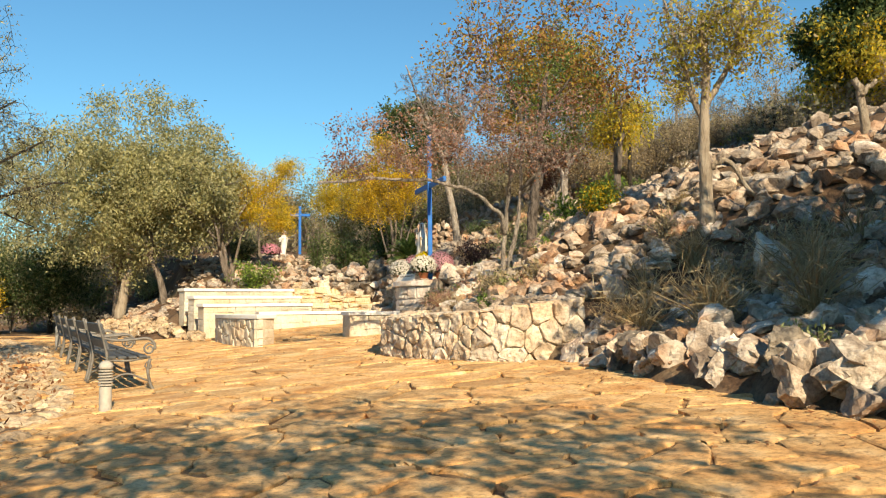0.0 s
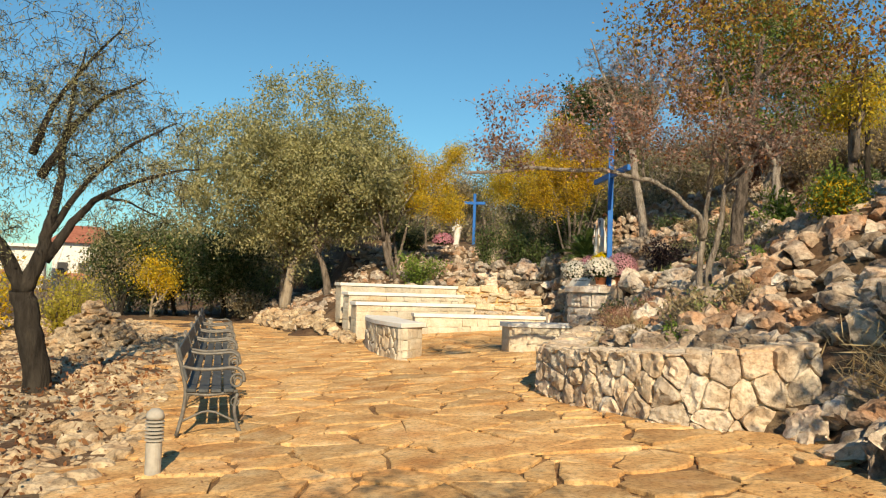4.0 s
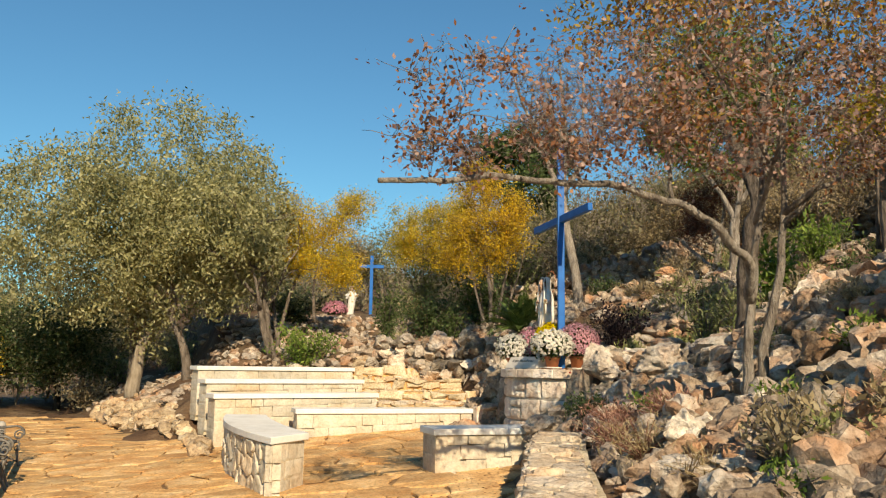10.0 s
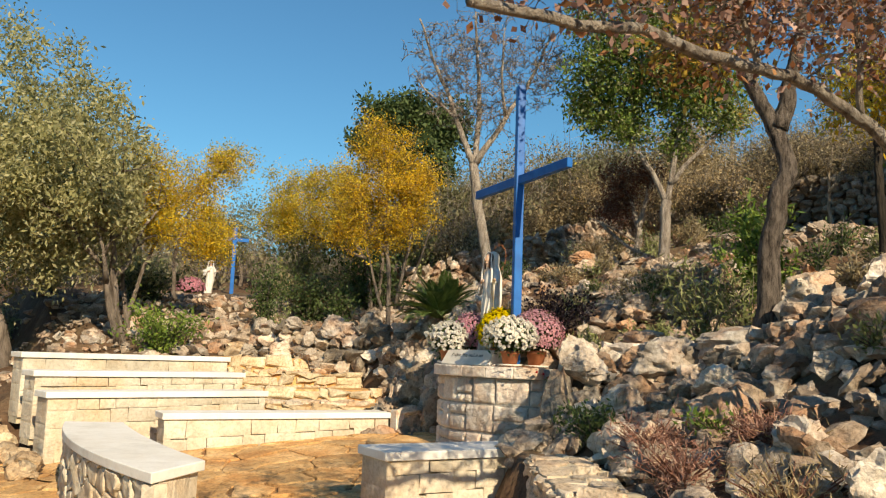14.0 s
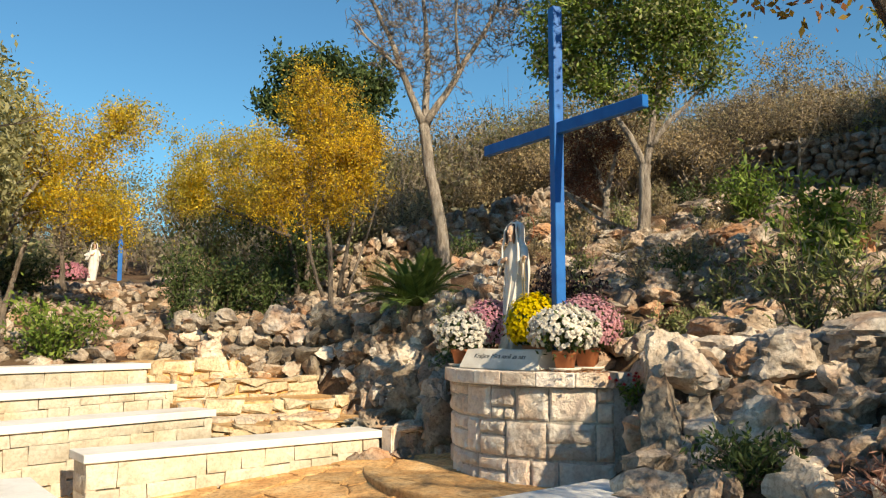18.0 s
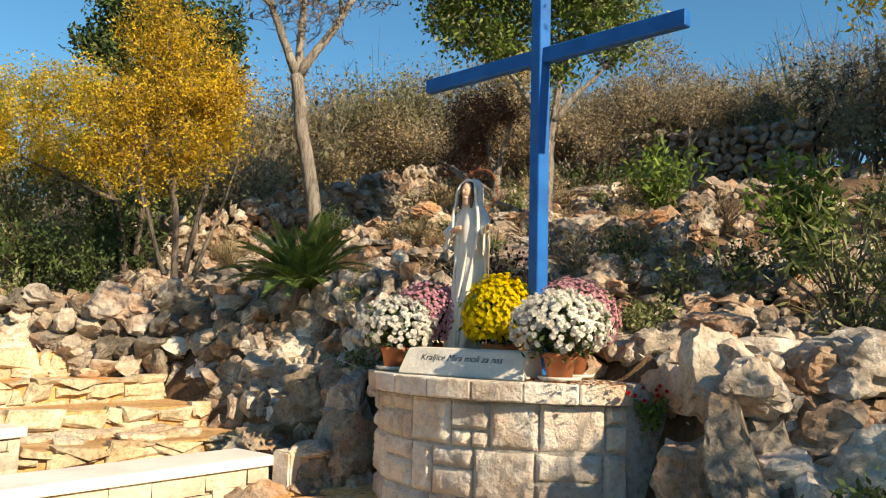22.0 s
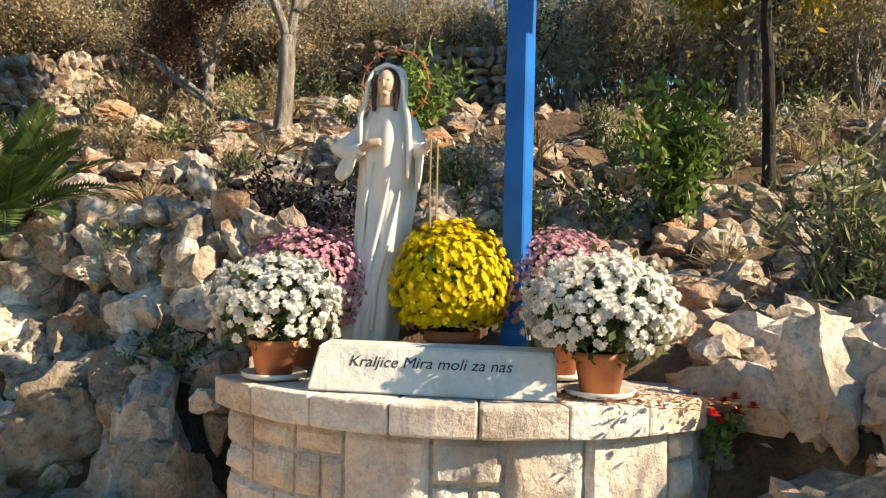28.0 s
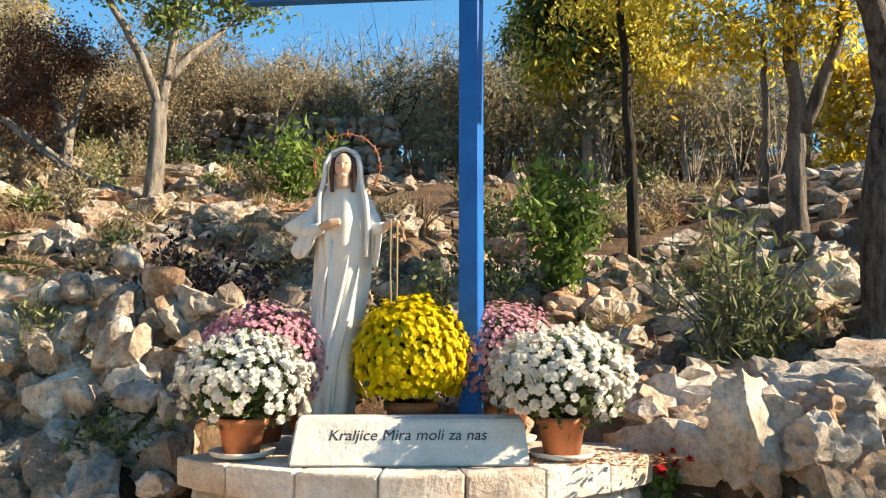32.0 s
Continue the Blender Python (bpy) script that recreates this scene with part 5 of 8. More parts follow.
gtree(10, 7.30, 22.00, "evergreen tree with glossy green leaves and pale forked trunk", M_BARK_MID,
      [([(7.39, 21.94, 3.39), (7.44, 21.91, 4.64)], 0.120, 0.100), ([(7.44, 21.91, 4.54), (7.14, 22.10, 5.41), (6.62, 22.43, 6.20), (6.09, 22.77, 7.24)], 0.070, 0.025), ([(7.44, 21.91, 4.54), (7.62, 21.79, 5.80), (7.77, 21.70, 6.87), (7.83, 21.66, 7.96)], 0.070, 0.025), ([(7.49, 21.88, 4.96), (8.00, 21.55, 5.67), (8.43, 21.28, 6.18)], 0.060, 0.020)],
      [(6.45, 22.54, 7.21, 0.84, 1.05, 120), (7.43, 21.92, 7.34, 1.10, 1.16, 190), (8.23, 21.40, 6.73, 0.68, 0.84, 80), (7.01, 22.19, 8.61, 1.58, 0.84, 130), (6.80, 22.32, 6.19, 0.53, 0.42, 30), (6.09, 22.78, 6.46, 0.47, 0.42, 24), (8.13, 21.47, 7.71, 0.95, 0.74, 50), (7.58, 21.82, 5.81, 0.42, 0.42, 14)], M_GREEN, 9, 0.1, 0.2, leaf2=M_OLEANDER)
gtree(27, 7.58, 23.48, "small tree with dark red withered leaves", M_BARK_MID,
      [([(7.59, 23.47, 3.55), (7.60, 23.45, 4.34), (7.48, 23.61, 4.87), (7.33, 23.79, 5.40)], 0.100, 0.030), ([(7.60, 23.45, 4.34), (7.71, 23.32, 4.98), (7.77, 23.24, 5.47)], 0.060, 0.020), ([(7.58, 23.48, 4.02), (6.84, 23.75, 4.43), (6.61, 23.87, 4.53)], 0.040, 0.012), ([(6.84, 23.75, 4.43), (7.03, 23.21, 3.94), (7.27, 22.59, 3.63), (7.52, 21.97, 3.36), (7.79, 21.33, 3.07)], 0.050, 0.015)],
      [(7.38, 23.73, 5.25, 0.62, 0.62, 80), (7.2, 23.9, 4.75, 0.4, 0.5, 40), (7.68, 23.36, 5.45, 0.45, 0.4, 40), (7.09, 24.08, 4.66, 0.28, 0.20, 14)], M_DRED, 11, 0.05, 0.14)
gtree(4, -1.55, 24.60, "small tree with bright yellow autumn leaves", M_BARK,
      [([(-2.95, 24.54, 1.35), (-2.94, 24.54, 2.15), (-2.67, 24.56, 3.02), (-2.36, 24.57, 3.81)], 0.060, 0.030), ([(-2.83, 24.55, 1.35), (-3.06, 24.54, 2.52), (-3.16, 24.54, 3.47)], 0.060, 0.030), ([(-2.04, 24.58, 2.36), (-2.16, 24.58, 3.14), (-1.93, 24.58, 4.14), (-1.33, 24.61, 5.11)], 0.050, 0.020)],
      [(-2.19, 24.57, 4.02, 0.96, 0.75, 90), (-1.19, 24.61, 5.28, 0.53, 0.48, 34), (-2.85, 24.55, 4.76, 0.96, 0.85, 70), (-1.40, 24.61, 3.58, 0.53, 0.43, 40), (-1.87, 24.59, 4.75, 0.64, 0.53, 30)], M_YELLOW, 20, 0.055, 0.16, leaf2=M_YGREEN)
gtree(5, 1.90, 27.20, "tree with golden yellow autumn leaves", M_BARK,
      [([(2.33, 27.13, 2.79), (2.13, 27.16, 3.72), (1.56, 27.25, 4.45), (1.07, 27.33, 5.06)], 0.070, 0.030), ([(2.45, 27.11, 2.79), (2.55, 27.10, 3.73), (2.16, 27.16, 4.73), (1.66, 27.24, 5.34)], 0.060, 0.020), ([(2.13, 27.16, 3.72), (0.97, 27.35, 4.18), (0.14, 27.48, 4.53)], 0.050, 0.020)],
      [(0.71, 27.39, 5.17, 1.13, 0.76, 90), (1.53, 27.26, 5.47, 0.69, 0.57, 50), (0.08, 27.48, 4.52, 0.57, 0.63, 40), (1.32, 27.29, 4.45, 0.76, 0.50, 40)], M_YGREEN, 20, 0.06, 0.16, leaf2=M_YELLOW)
gtree(6, 2.25, 23.80, "tree with golden yellow autumn leaves and several thin stems", M_BARK,
      [([(2.24, 23.80, 2.33), (2.19, 23.81, 3.26), (2.07, 23.84, 3.99), (2.15, 23.82, 5.05), (1.94, 23.87, 5.79)], 0.055, 0.020), ([(2.35, 23.78, 2.33), (2.58, 23.72, 3.69), (2.72, 23.69, 4.54)], 0.045, 0.020), ([(2.13, 23.83, 3.47), (1.67, 23.94, 4.19), (1.46, 23.99, 4.71)], 0.050, 0.020), ([(2.1, 23.9, 2.3), (1.8, 24.0, 3.3), (1.6, 24.0, 4.2)], 0.04, 0.015), ([(2.45, 23.7, 2.3), (2.75, 23.6, 3.2), (3.0, 23.6, 4.1)], 0.035, 0.012)],
      [(2.06, 23.85, 4.84, 0.98, 0.6, 84), (1.89, 23.89, 5.74, 0.7, 0.6, 56), (2.72, 23.70, 5.1, 0.5, 0.55, 36), (1.45, 23.97, 4.40, 0.6, 0.46, 40), (2.5, 23.77, 4.21, 0.75, 0.4, 40), (1.97, 23.86, 3.78, 0.7, 0.36, 26), (1.2, 24.0, 3.9, 0.45, 0.3, 16)], M_YELLOW, 19, 0.055, 0.15, leaf2=M_GOLDLEAF)
gtree(22, 3.50, 31.50, "dark evergreen tree behind the golden ones", M_BARK,
      [([(4.03, 31.40, 3.49), (3.90, 31.42, 6.34), (3.77, 31.45, 8.77)], 0.140, 0.050)],
      [(3.46, 31.51, 8.75, 0.94, 0.60, 60), (4.71, 31.26, 8.49, 0.86, 0.66, 50), (2.64, 31.67, 7.90, 0.55, 0.47, 24), (4.11, 31.38, 7.32, 1.41, 0.94, 60)], M_DGREEN, 14, 0.16, 0.28)
gtree(40, 13.90, 17.60, "tree with hanging yellow-green autumn leaves", M_BARK_PALE,
      [([(13.93, 17.38, 4.43), (13.93, 17.41, 5.70), (13.95, 17.28, 6.55)], 0.110, 0.080), ([(13.95, 17.28, 6.45), (13.87, 17.81, 7.12), (13.81, 18.22, 7.81)], 0.050, 0.020), ([(13.95, 17.28, 6.45), (14.00, 16.88, 7.29), (14.05, 16.56, 8.14)], 0.050, 0.020)],
      [(13.85, 17.97, 6.80, 0.94, 0.84, 110), (14.00, 16.88, 7.29, 1.05, 0.94, 120), (13.87, 17.80, 8.00, 1.26, 0.63, 80), (14.12, 16.08, 6.71, 0.63, 0.74, 50)], M_YGREEN, 4, 0.14, 0.2, ratio=0.35, droop=0.9, leaf2=M_YELLOW)
gtree(42, 7.45, 16.10, "ivy-darkened thin trunk with hanging yellow-green leaves", M_BARK_DARK,
      [([(7.45, 16.12, 2.56), (7.45, 16.12, 3.50), (7.44, 16.18, 4.34), (7.44, 16.20, 5.08), (7.44, 16.25, 5.95)], 0.070, 0.035)],
      [(7.44, 16.26, 5.39, 0.77, 0.36, 50), (7.48, 15.74, 5.10, 0.48, 0.36, 24)], M_YGREEN, 5, 0.1, 0.15, ratio=0.35, droop=0.9)
gtree(44, 6.61, 14.65, "forked grey-brown tree with sparse yellow leaves", M_BARK,
      [([(6.61, 14.66, 2.62), (6.61, 14.60, 3.47), (6.61, 14.66, 4.04), (6.61, 14.67, 4.82), (6.62, 14.71, 5.46)], 0.100, 0.040), ([(6.60, 14.58, 3.62), (6.58, 14.34, 4.15), (6.57, 14.25, 4.55), (6.56, 14.17, 5.15)], 0.070, 0.030), ([(6.64, 14.92, 2.98), (6.63, 14.85, 3.80), (6.63, 14.88, 4.53)], 0.050, 0.020)],
      [(6.66, 15.12, 4.57, 0.65, 0.38, 60), (6.59, 14.45, 4.68, 0.48, 0.38, 50)], M_YGREEN, 4, 0.09, 0.17, ratio=0.38, droop=0.9, leaf2=M_YELLOW)
gtree(45, 13.50, 12.90, "tree with bright golden leaves", M_BARK,
      [([(13.54, 13.14, 4.16), (13.53, 13.07, 5.10), (13.51, 12.96, 5.85)], 0.080, 0.030)],
      [(13.51, 12.96, 5.70, 0.56, 0.67, 80), (13.54, 13.13, 4.44, 0.51, 0.41, 40)], M_YELLOW, 10, 0.11, 0.2)
gtree(46, 24.06, 20.67, "dark cypress behind the yellow-green trees", M_BARK,
      [([(24.13, 20.34, 7.11), (24.10, 20.50, 10.04), (24.08, 20.58, 11.91)], 0.150, 0.040)],
      [(24.08, 20.58, 10.60, 0.80, 1.24, 70), (24.17, 20.16, 8.75, 0.89, 1.24, 50)], M_DGREEN, 14, 0.16, 0.24)
gtree(30, 11.79, 22.61, "slender bare tree with brown twigs on the upper slope", M_BARK_PALE,
      [([(11.79, 22.61, 4.35), (11.73, 22.71, 5.45), (11.80, 22.60, 6.29)], 0.050, 0.020), ([(11.74, 22.69, 5.25), (11.92, 22.37, 5.89), (11.99, 22.25, 6.42)], 0.030, 0.010)],
      [(11.82, 22.55, 6.24, 0.71, 0.66, 90)], M_SCRUB, 2, 0.07, 0.1, tip=0.006)
gtree(31, 13.57, 21.08, "slender bare tree with brown twigs on the upper slope", M_BARK_DARK,
      [([(13.57, 21.08, 4.57), (13.53, 21.19, 5.60), (13.59, 21.04, 6.37)], 0.050, 0.020), ([(13.54, 21.16, 5.41), (13.69, 20.78, 5.99), (13.74, 20.63, 6.47)], 0.030, 0.010)],
      [(13.61, 20.99, 6.32, 0.76, 0.71, 90)], M_SCRUB, 2, 0.07, 0.1, tip=0.006)
gtree(32, 14.10, 15.65, "slender bare tree with brown twigs on the upper slope", M_BARK_PALE,
      [([(14.10, 15.65, 4.60), (14.10, 15.72, 5.57), (14.10, 15.56, 6.27)], 0.050, 0.020), ([(14.10, 15.71, 5.39), (14.10, 15.33, 5.89), (14.11, 15.17, 6.32)], 0.030, 0.010)],
      [(14.10, 15.51, 6.22, 0.73, 0.68, 90)], M_SCRUB, 2, 0.07, 0.1, tip=0.006)
gtree(33, 11.59, 24.72, "slender bare tree with brown twigs on the upper slope", M_BARK,
      [([(11.59, 24.72, 4.63), (11.52, 24.82, 5.60), (11.59, 24.72, 6.34)], 0.050, 0.020), ([(11.53, 24.80, 5.42), (11.74, 24.51, 6.00), (11.83, 24.40, 6.47)], 0.030, 0.010)],
      [(11.62, 24.68, 6.30, 0.76, 0.70, 90)], M_SCRUB, 2, 0.07, 0.1, tip=0.006)
gtree(34, 14.76, 20.54, "slender bare tree with brown twigs on the upper slope", M_BARK,
      [([(14.76, 20.54, 4.97), (14.72, 20.65, 6.07), (14.78, 20.49, 6.89)], 0.050, 0.020), ([(14.73, 20.63, 5.87), (14.87, 20.21, 6.48), (14.92, 20.04, 6.99)], 0.030, 0.010)],
      [(14.79, 20.43, 6.83, 0.80, 0.75, 90)], M_SCRUB, 2, 0.07, 0.1, tip=0.006)
gtree(35, 14.37, 25.66, "slender bare tree with brown twigs on the upper slope", M_BARK,
      [([(14.37, 25.66, 5.80), (14.29, 25.79, 6.97), (14.37, 25.66, 7.86)], 0.050, 0.020), ([(14.30, 25.76, 6.76), (14.55, 25.39, 7.45), (14.64, 25.25, 8.02)], 0.030, 0.010)],
      [(14.41, 25.60, 7.81, 0.89, 0.83, 90)], M_SCRUB, 2, 0.07, 0.1, tip=0.006)
gtree(11, -5.72, 10.66, "dark almond tree with drooping willow-like leaves", M_BARK_DARK,
      [([(-5.69, 10.67, -0.72), (-5.75, 10.64, -0.02), (-5.84, 10.59, 0.51), (-5.94, 10.54, 0.96)], 0.200, 0.160), ([(-5.94, 10.54, 0.96), (-6.19, 10.40, 1.55), (-6.43, 10.27, 1.98), (-6.84, 10.04, 2.39), (-7.24, 9.82, 2.87)], 0.120, 0.030), ([(-5.94, 10.54, 0.96), (-5.75, 10.64, 1.48), (-5.66, 10.69, 1.92), (-5.58, 10.74, 2.55), (-5.52, 10.77, 3.45), (-5.36, 10.86, 4.47)], 0.130, 0.014), ([(-5.68, 10.69, 1.78), (-5.42, 10.89, 2.34), (-5.14, 11.10, 2.84), (-4.70, 11.43, 3.29), (-4.34, 11.70, 3.56)], 0.060, 0.012), ([(-5.71, 10.67, 1.39), (-5.45, 10.86, 1.93), (-5.22, 11.03, 2.32), (-4.89, 11.29, 2.56), (-4.42, 11.64, 2.79), (-4.04, 11.92, 2.89)], 0.080, 0.012), ([(-5.79, 10.61, 2.56), (-5.45, 10.87, 3.41), (-5.07, 11.15, 3.89), (-4.72, 11.41, 4.17)], 0.070, 0.012), ([(-5.89, 10.53, 2.88), (-5.73, 10.65, 3.57), (-5.38, 10.92, 4.25), (-5.00, 11.20, 4.89)], 0.060, 0.012), ([(-5.22, 11.03, 2.32), (-4.83, 11.33, 2.32), (-4.46, 11.61, 2.10)], 0.030, 0.006)],
      [(-5.19, 11.06, 2.97, 0.83, 0.76, 60), (-4.60, 11.50, 2.62, 0.69, 0.46, 50), (-5.17, 11.07, 3.94, 0.76, 0.61, 44), (-4.47, 11.60, 3.50, 0.54, 0.54, 34), (-5.73, 10.65, 3.57, 0.98, 1.14, 60), (-6.14, 10.34, 2.53, 0.91, 1.14, 40), (-4.92, 11.26, 2.04, 0.68, 0.30, 20), (-6.20, 10.39, 4.09, 1.16, 1.26, 80), (-5.34, 10.87, 3.29, 0.87, 0.87, 50), (-5.14, 10.98, 4.59, 0.77, 0.97, 44), (-6.31, 10.33, 2.51, 0.77, 0.77, 30)], M_HILL, 7, 0.065, 0.13, ratio=0.22, droop=0.9, tip=0.0045, leaf2=M_OLIVE)
# trees behind the start of the walk, whose shadows lie on the paving
tree(50, 3.2, -6.8, 5.4, "leafy tree shading the start of the terrace", M_BARK, M_OLIVE, 15, 0.12, 0.22, 0.9, 0.13, 4, 3, (0, 0.3), 0.42, 0.3, blobs=[(1.9, -4.6, 3.9, 1.6, 0.8), (3.5, -4.5, 4.0, 1.3, 0.8), (2.0, -3.6, 4.2, 1.6, 0.6), (0.2, -4.0, 4.0, 1.2, 0.7)], clumps=100)
tree(51, 8.3, -2.9, 6.0, "broad evergreen tree shading the slope", M_BARK, M_DGREEN, 22, 0.22, 0.32, 0.8, 0.2, 3, 3, (0, 0.1), 0.4, 0.3, blobs=[(7.0, -1.2, 4.2, 1.2, 1.1), (8.8, -1.1, 5.3, 2.0, 1.7), (7.8, -2.1, 6.2, 1.4, 1.1)], clumps=120)
# extra tree out of view, added only to widen the shadow on the slope
tree(55, 7.1, 0.2, 5.4, "unseen evergreen tree added to shade the lower slope", M_BARK, M_DGREEN, 16, 0.18, 0.3, 0.8, 0.16, 3, 3, (0, 0.1), 0.42, 0.3, blobs=[(6.2, 0.5, 4.7, 1.3, 0.9), (7.5, 0.6, 5.0, 1.5, 1.1)], clumps=110)
tree(54, -4.4, -0.1, 5.6, "tree with willow-like leaves shading the stone bank", M_BARK_DARK, M_OLIVE, 6, 0.11, 0.2, 0.9, 0.13, 4, 3, (0.1, 0.1), 0.4, 0.3, 0.25, droop=0.7, blobs=[(-3.8, 0.6, 4.0, 1.8, 0.9), (-2.8, -1.9, 3.7, 1.6, 0.8)], clumps=220)
# small trees along the skyline of the hill, and bare ones in the thicket below it
hr = random.Random(77)
for k in range(13):
    t = (k + hr.uniform(-0.3, 0.3)) / 20
    px, py, br_ = 5.5 + 18.0 * t + hr.gauss(0, 0.6), 37.0 - 19.5 * t ** 1.4 + hr.gauss(0, 0.8), hr.uniform(0.8, 1.5)
    top = hr.uniform(2.0, 3.1)
    tree(210 + k, px, py, top + 1.0, "small grey-green tree on the skyline of the hill", M_BARK, hr.choice((M_HILLTREE, M_HILLTREE, M_HILL, M_SCRUB)), 20, 0.11, 0.3, 0.8, 0.09, 3, 3, blobs=[(px, py, land1(px, py) + top, br_, 1.2), (px + hr.uniform(-1, 1), py + hr.uniform(-1, 1), land1(px, py) + top - 0.7, br_ * 0.7, 0.9)], clumps=60)
for k in range(26):
    t = (k + hr.uniform(-0.4, 0.4)) / 25
    px, py = 4.5 + 14.5 * t + hr.gauss(0, 0.7), 31.5 - 17.0 * t ** 1.6 + hr.gauss(0, 0.7)
    tree(240 + k, px, py, hr.uniform(2.2, 3.6), "bare dark crooked tree in the thicket", M_BARK if k % 3 else M_BARK_MID, hr.choice((M_DRY, M_SCRUB, M_SCRUB, M_HILL)), hr.choice((1, 1, 2)), 0.07, 0.14, 0.8, hr.uniform(0.05, 0.09), 5, 3, (hr.gauss(0, 0.15), hr.gauss(0, 0.15)), 0.3, 0.3, stems=hr.choice((1, 2, 3)), wiggle=0.4)
for k, (px, py, br_) in enumerate(((-7.2, 38.5, 1.5), (-5.2, 39.5, 1.4), (-3.2, 40.5, 1.6), (-1.2, 41.0, 1.4), (0.8, 40.0, 1.6), (2.8, 39.0, 1.5))):
    tree(270 + k, px, py, 4.0, "grey-green tree behind the distant statue", M_BARK, M_HILLTREE if k % 2 else M_SCRUB, 26, 0.12, 0.3, 0.8, 0.1, 3, 3, blobs=[(px, py, land1(px, py) + 2.4, br_, 1.5)], clumps=100)
for k, (px, py, br_) in enumerate(((4.6, 31.5, 1.0), (6.2, 31.4, 1.1), (7.6, 31.6, 1.2), (9.0, 30.8, 1.0), (10.4, 30.2, 1.2), (11.8, 29.4, 1.1))):
    top = land1(px, py) + 3.0 + 0.3 * (k % 3)
    tree(280 + k, px, py, 4.2, "small round-crowned tree on the slope above the dry-stone wall", M_BARK, (M_HILLTREE, M_HILL, M_SCRUB)[k % 3], 20, 0.1, 0.26, 0.8, 0.08, 4, 3, blobs=[(px, py, top, br_ * 1.15, 0.95), (px + 0.5, py - 0.4, top - 0.7, br_ * 0.8, 0.7)], clumps=70)
# beyond the bank
tree(52, -9.3, 19.8, 2.6, "thin young tree by the path", M_BARK_DARK, M_SCRUB, 5, 0.07, 0.16, 0.6, 0.035, 4, 2, keep=0.6)
tree(53, -11.9, 27.0, 2.2, "small tree with golden leaves and twisted pale stems", M_BARK_PALE, M_YELLOW, 12, 0.09, 0.22, 0.8, 0.06, 4, 2, stems=2, blobs=[(-11.9, 27.0, 1.8, 0.75, 0.42)], clumps=24, leaf2=M_YGREEN)
for k, (px, py, pz, br, bz) in enumerate(((-11.9, 29.0, 2.3, 1.7, 1.2), (-9.9, 28.6, 2.2, 1.4, 1.3), (-13.6, 28.2, 1.8, 1.1, 1.0))):
    tree(64 + k, px, py, 3.2, "dark green round-crowned tree beyond the path", M_BARK_DARK, M_DGREEN, 40, 0.1, 0.34, 0.8, 0.1, 4, 3, blobs=[(px, py, pz, br, bz)], clumps=150, leaf2=M_HILLTREE)
for k, (px, py, pz, br, bz) in enumerate(((-13.2, 31.0, 2.4, 1.9, 1.7), (-15.2, 32.0, 1.3, 1.8, 1.4), (-11.0, 33.0, 2.8, 2.2, 2.0))):
    tree(60 + k, px, py, 4.0, "grey-green round-crowned tree beyond the path", M_BARK, M_HILL, 40, 0.16, 0.42, 0.8, 0.12, 3, 3, blobs=[(px, py, pz, br, bz)], clumps=110)
for k, (px, py) in enumerate(((-13.0, 20.0), (-15.5, 22.0), (-12.5, 16.5), (-16.0, 18.5))):
    bush(70 + k, px, py, 1.6, 2.3, "autumn bush turning yellow and orange", M_YGREEN if k % 2 else M_YELLOW, 1500, 0.13, 0.5, stems=20)

for k, (px, py, rx, h) in enumerate(((-11.6, 21.6, 1.0, 1.5), (-12.6, 23.6, 1.1, 1.8), (-10.6, 19.2, 0.7, 1.1))):
    bush(76 + k, px, py, rx, h, "yellow-green bush beyond the stone bank", M_YGREEN, 1200, 0.1, 0.45, stems=24)

# ---- plants of the rockery ----
for k, (px, py, rx, h) in enumerate(((4.4, 15.3, 0.65, 1.25), (4.85, 15.1, 0.6, 1.25), (3.95, 17.6, 0.28, 0.45))):
    bush(80 + k, px, py, rx, h, "oleander bush with long narrow leaves", M_OLEANDER, 900, 0.12, 0.17, stems=22)
bush(90, 6.0, 16.65, 0.5, 1.35, "upright laurel bush with glossy green leaves", M_GREEN, 1500, 0.12, 0.36, stems=20)
bush(91, 8.6, 20.7, 0.75, 1.1, "bright yellow-green shrub on the slope", M_GREEN, 900, 0.16, 0.25, stems=16)
bush(92, 4.1, 19.15, 0.65, 0.75, "low bush with dark purple leaves", M_PURPLE, 2400, 0.065, 0.5, stems=30, z=land1(4.1, 19.15) + 0.08)
bush(93, 2.55, 18.95, 0.32, 0.7, "fine green herb bush among rocks", M_OLEANDER, 900, 0.05, 0.25, z=1.5)
bush(94, 2.42, 18.3, 0.34, 0.36, "low green plant beside the altar", M_DGREEN, 1000, 0.055, 0.4, z=1.22)
bush(95, 2.55, 13.95, 0.4, 0.4, "dark green low shrub in the planter", M_DGREEN, 1300, 0.06, 0.35, stems=24)
bush(96, 5.0, 17.6, 0.45, 0.5, "low green shrub among rocks", M_OLEANDER, 900, 0.07, 0.35)
bush(97, 5.6, 18.6, 0.45, 0.45, "low green shrub among rocks", M_OLEANDER, 700, 0.07, 0.3)
bush(98, -2.1, 22.9, 0.8, 1.0, "dense green bush behind the upper tier", M_GREEN, 2200, 0.09, 0.4, stems=30)
bush(99, -0.25, 24.2, 0.5, 1.6, "upright dark green bush on the slope", M_DGREEN, 2200, 0.08, 0.4, stems=24)
bush(102, 0.12, 22.9, 0.42, 1.0, "loose olive-green bush above the stairs", M_OLEANDER, 900, 0.07, 0.35, stems=20)
bush(100, 0.7, 25.6, 1.0, 1.4, "dark evergreen bush below the golden trees", M_DGREEN, 3000, 0.09, 0.4, stems=28)
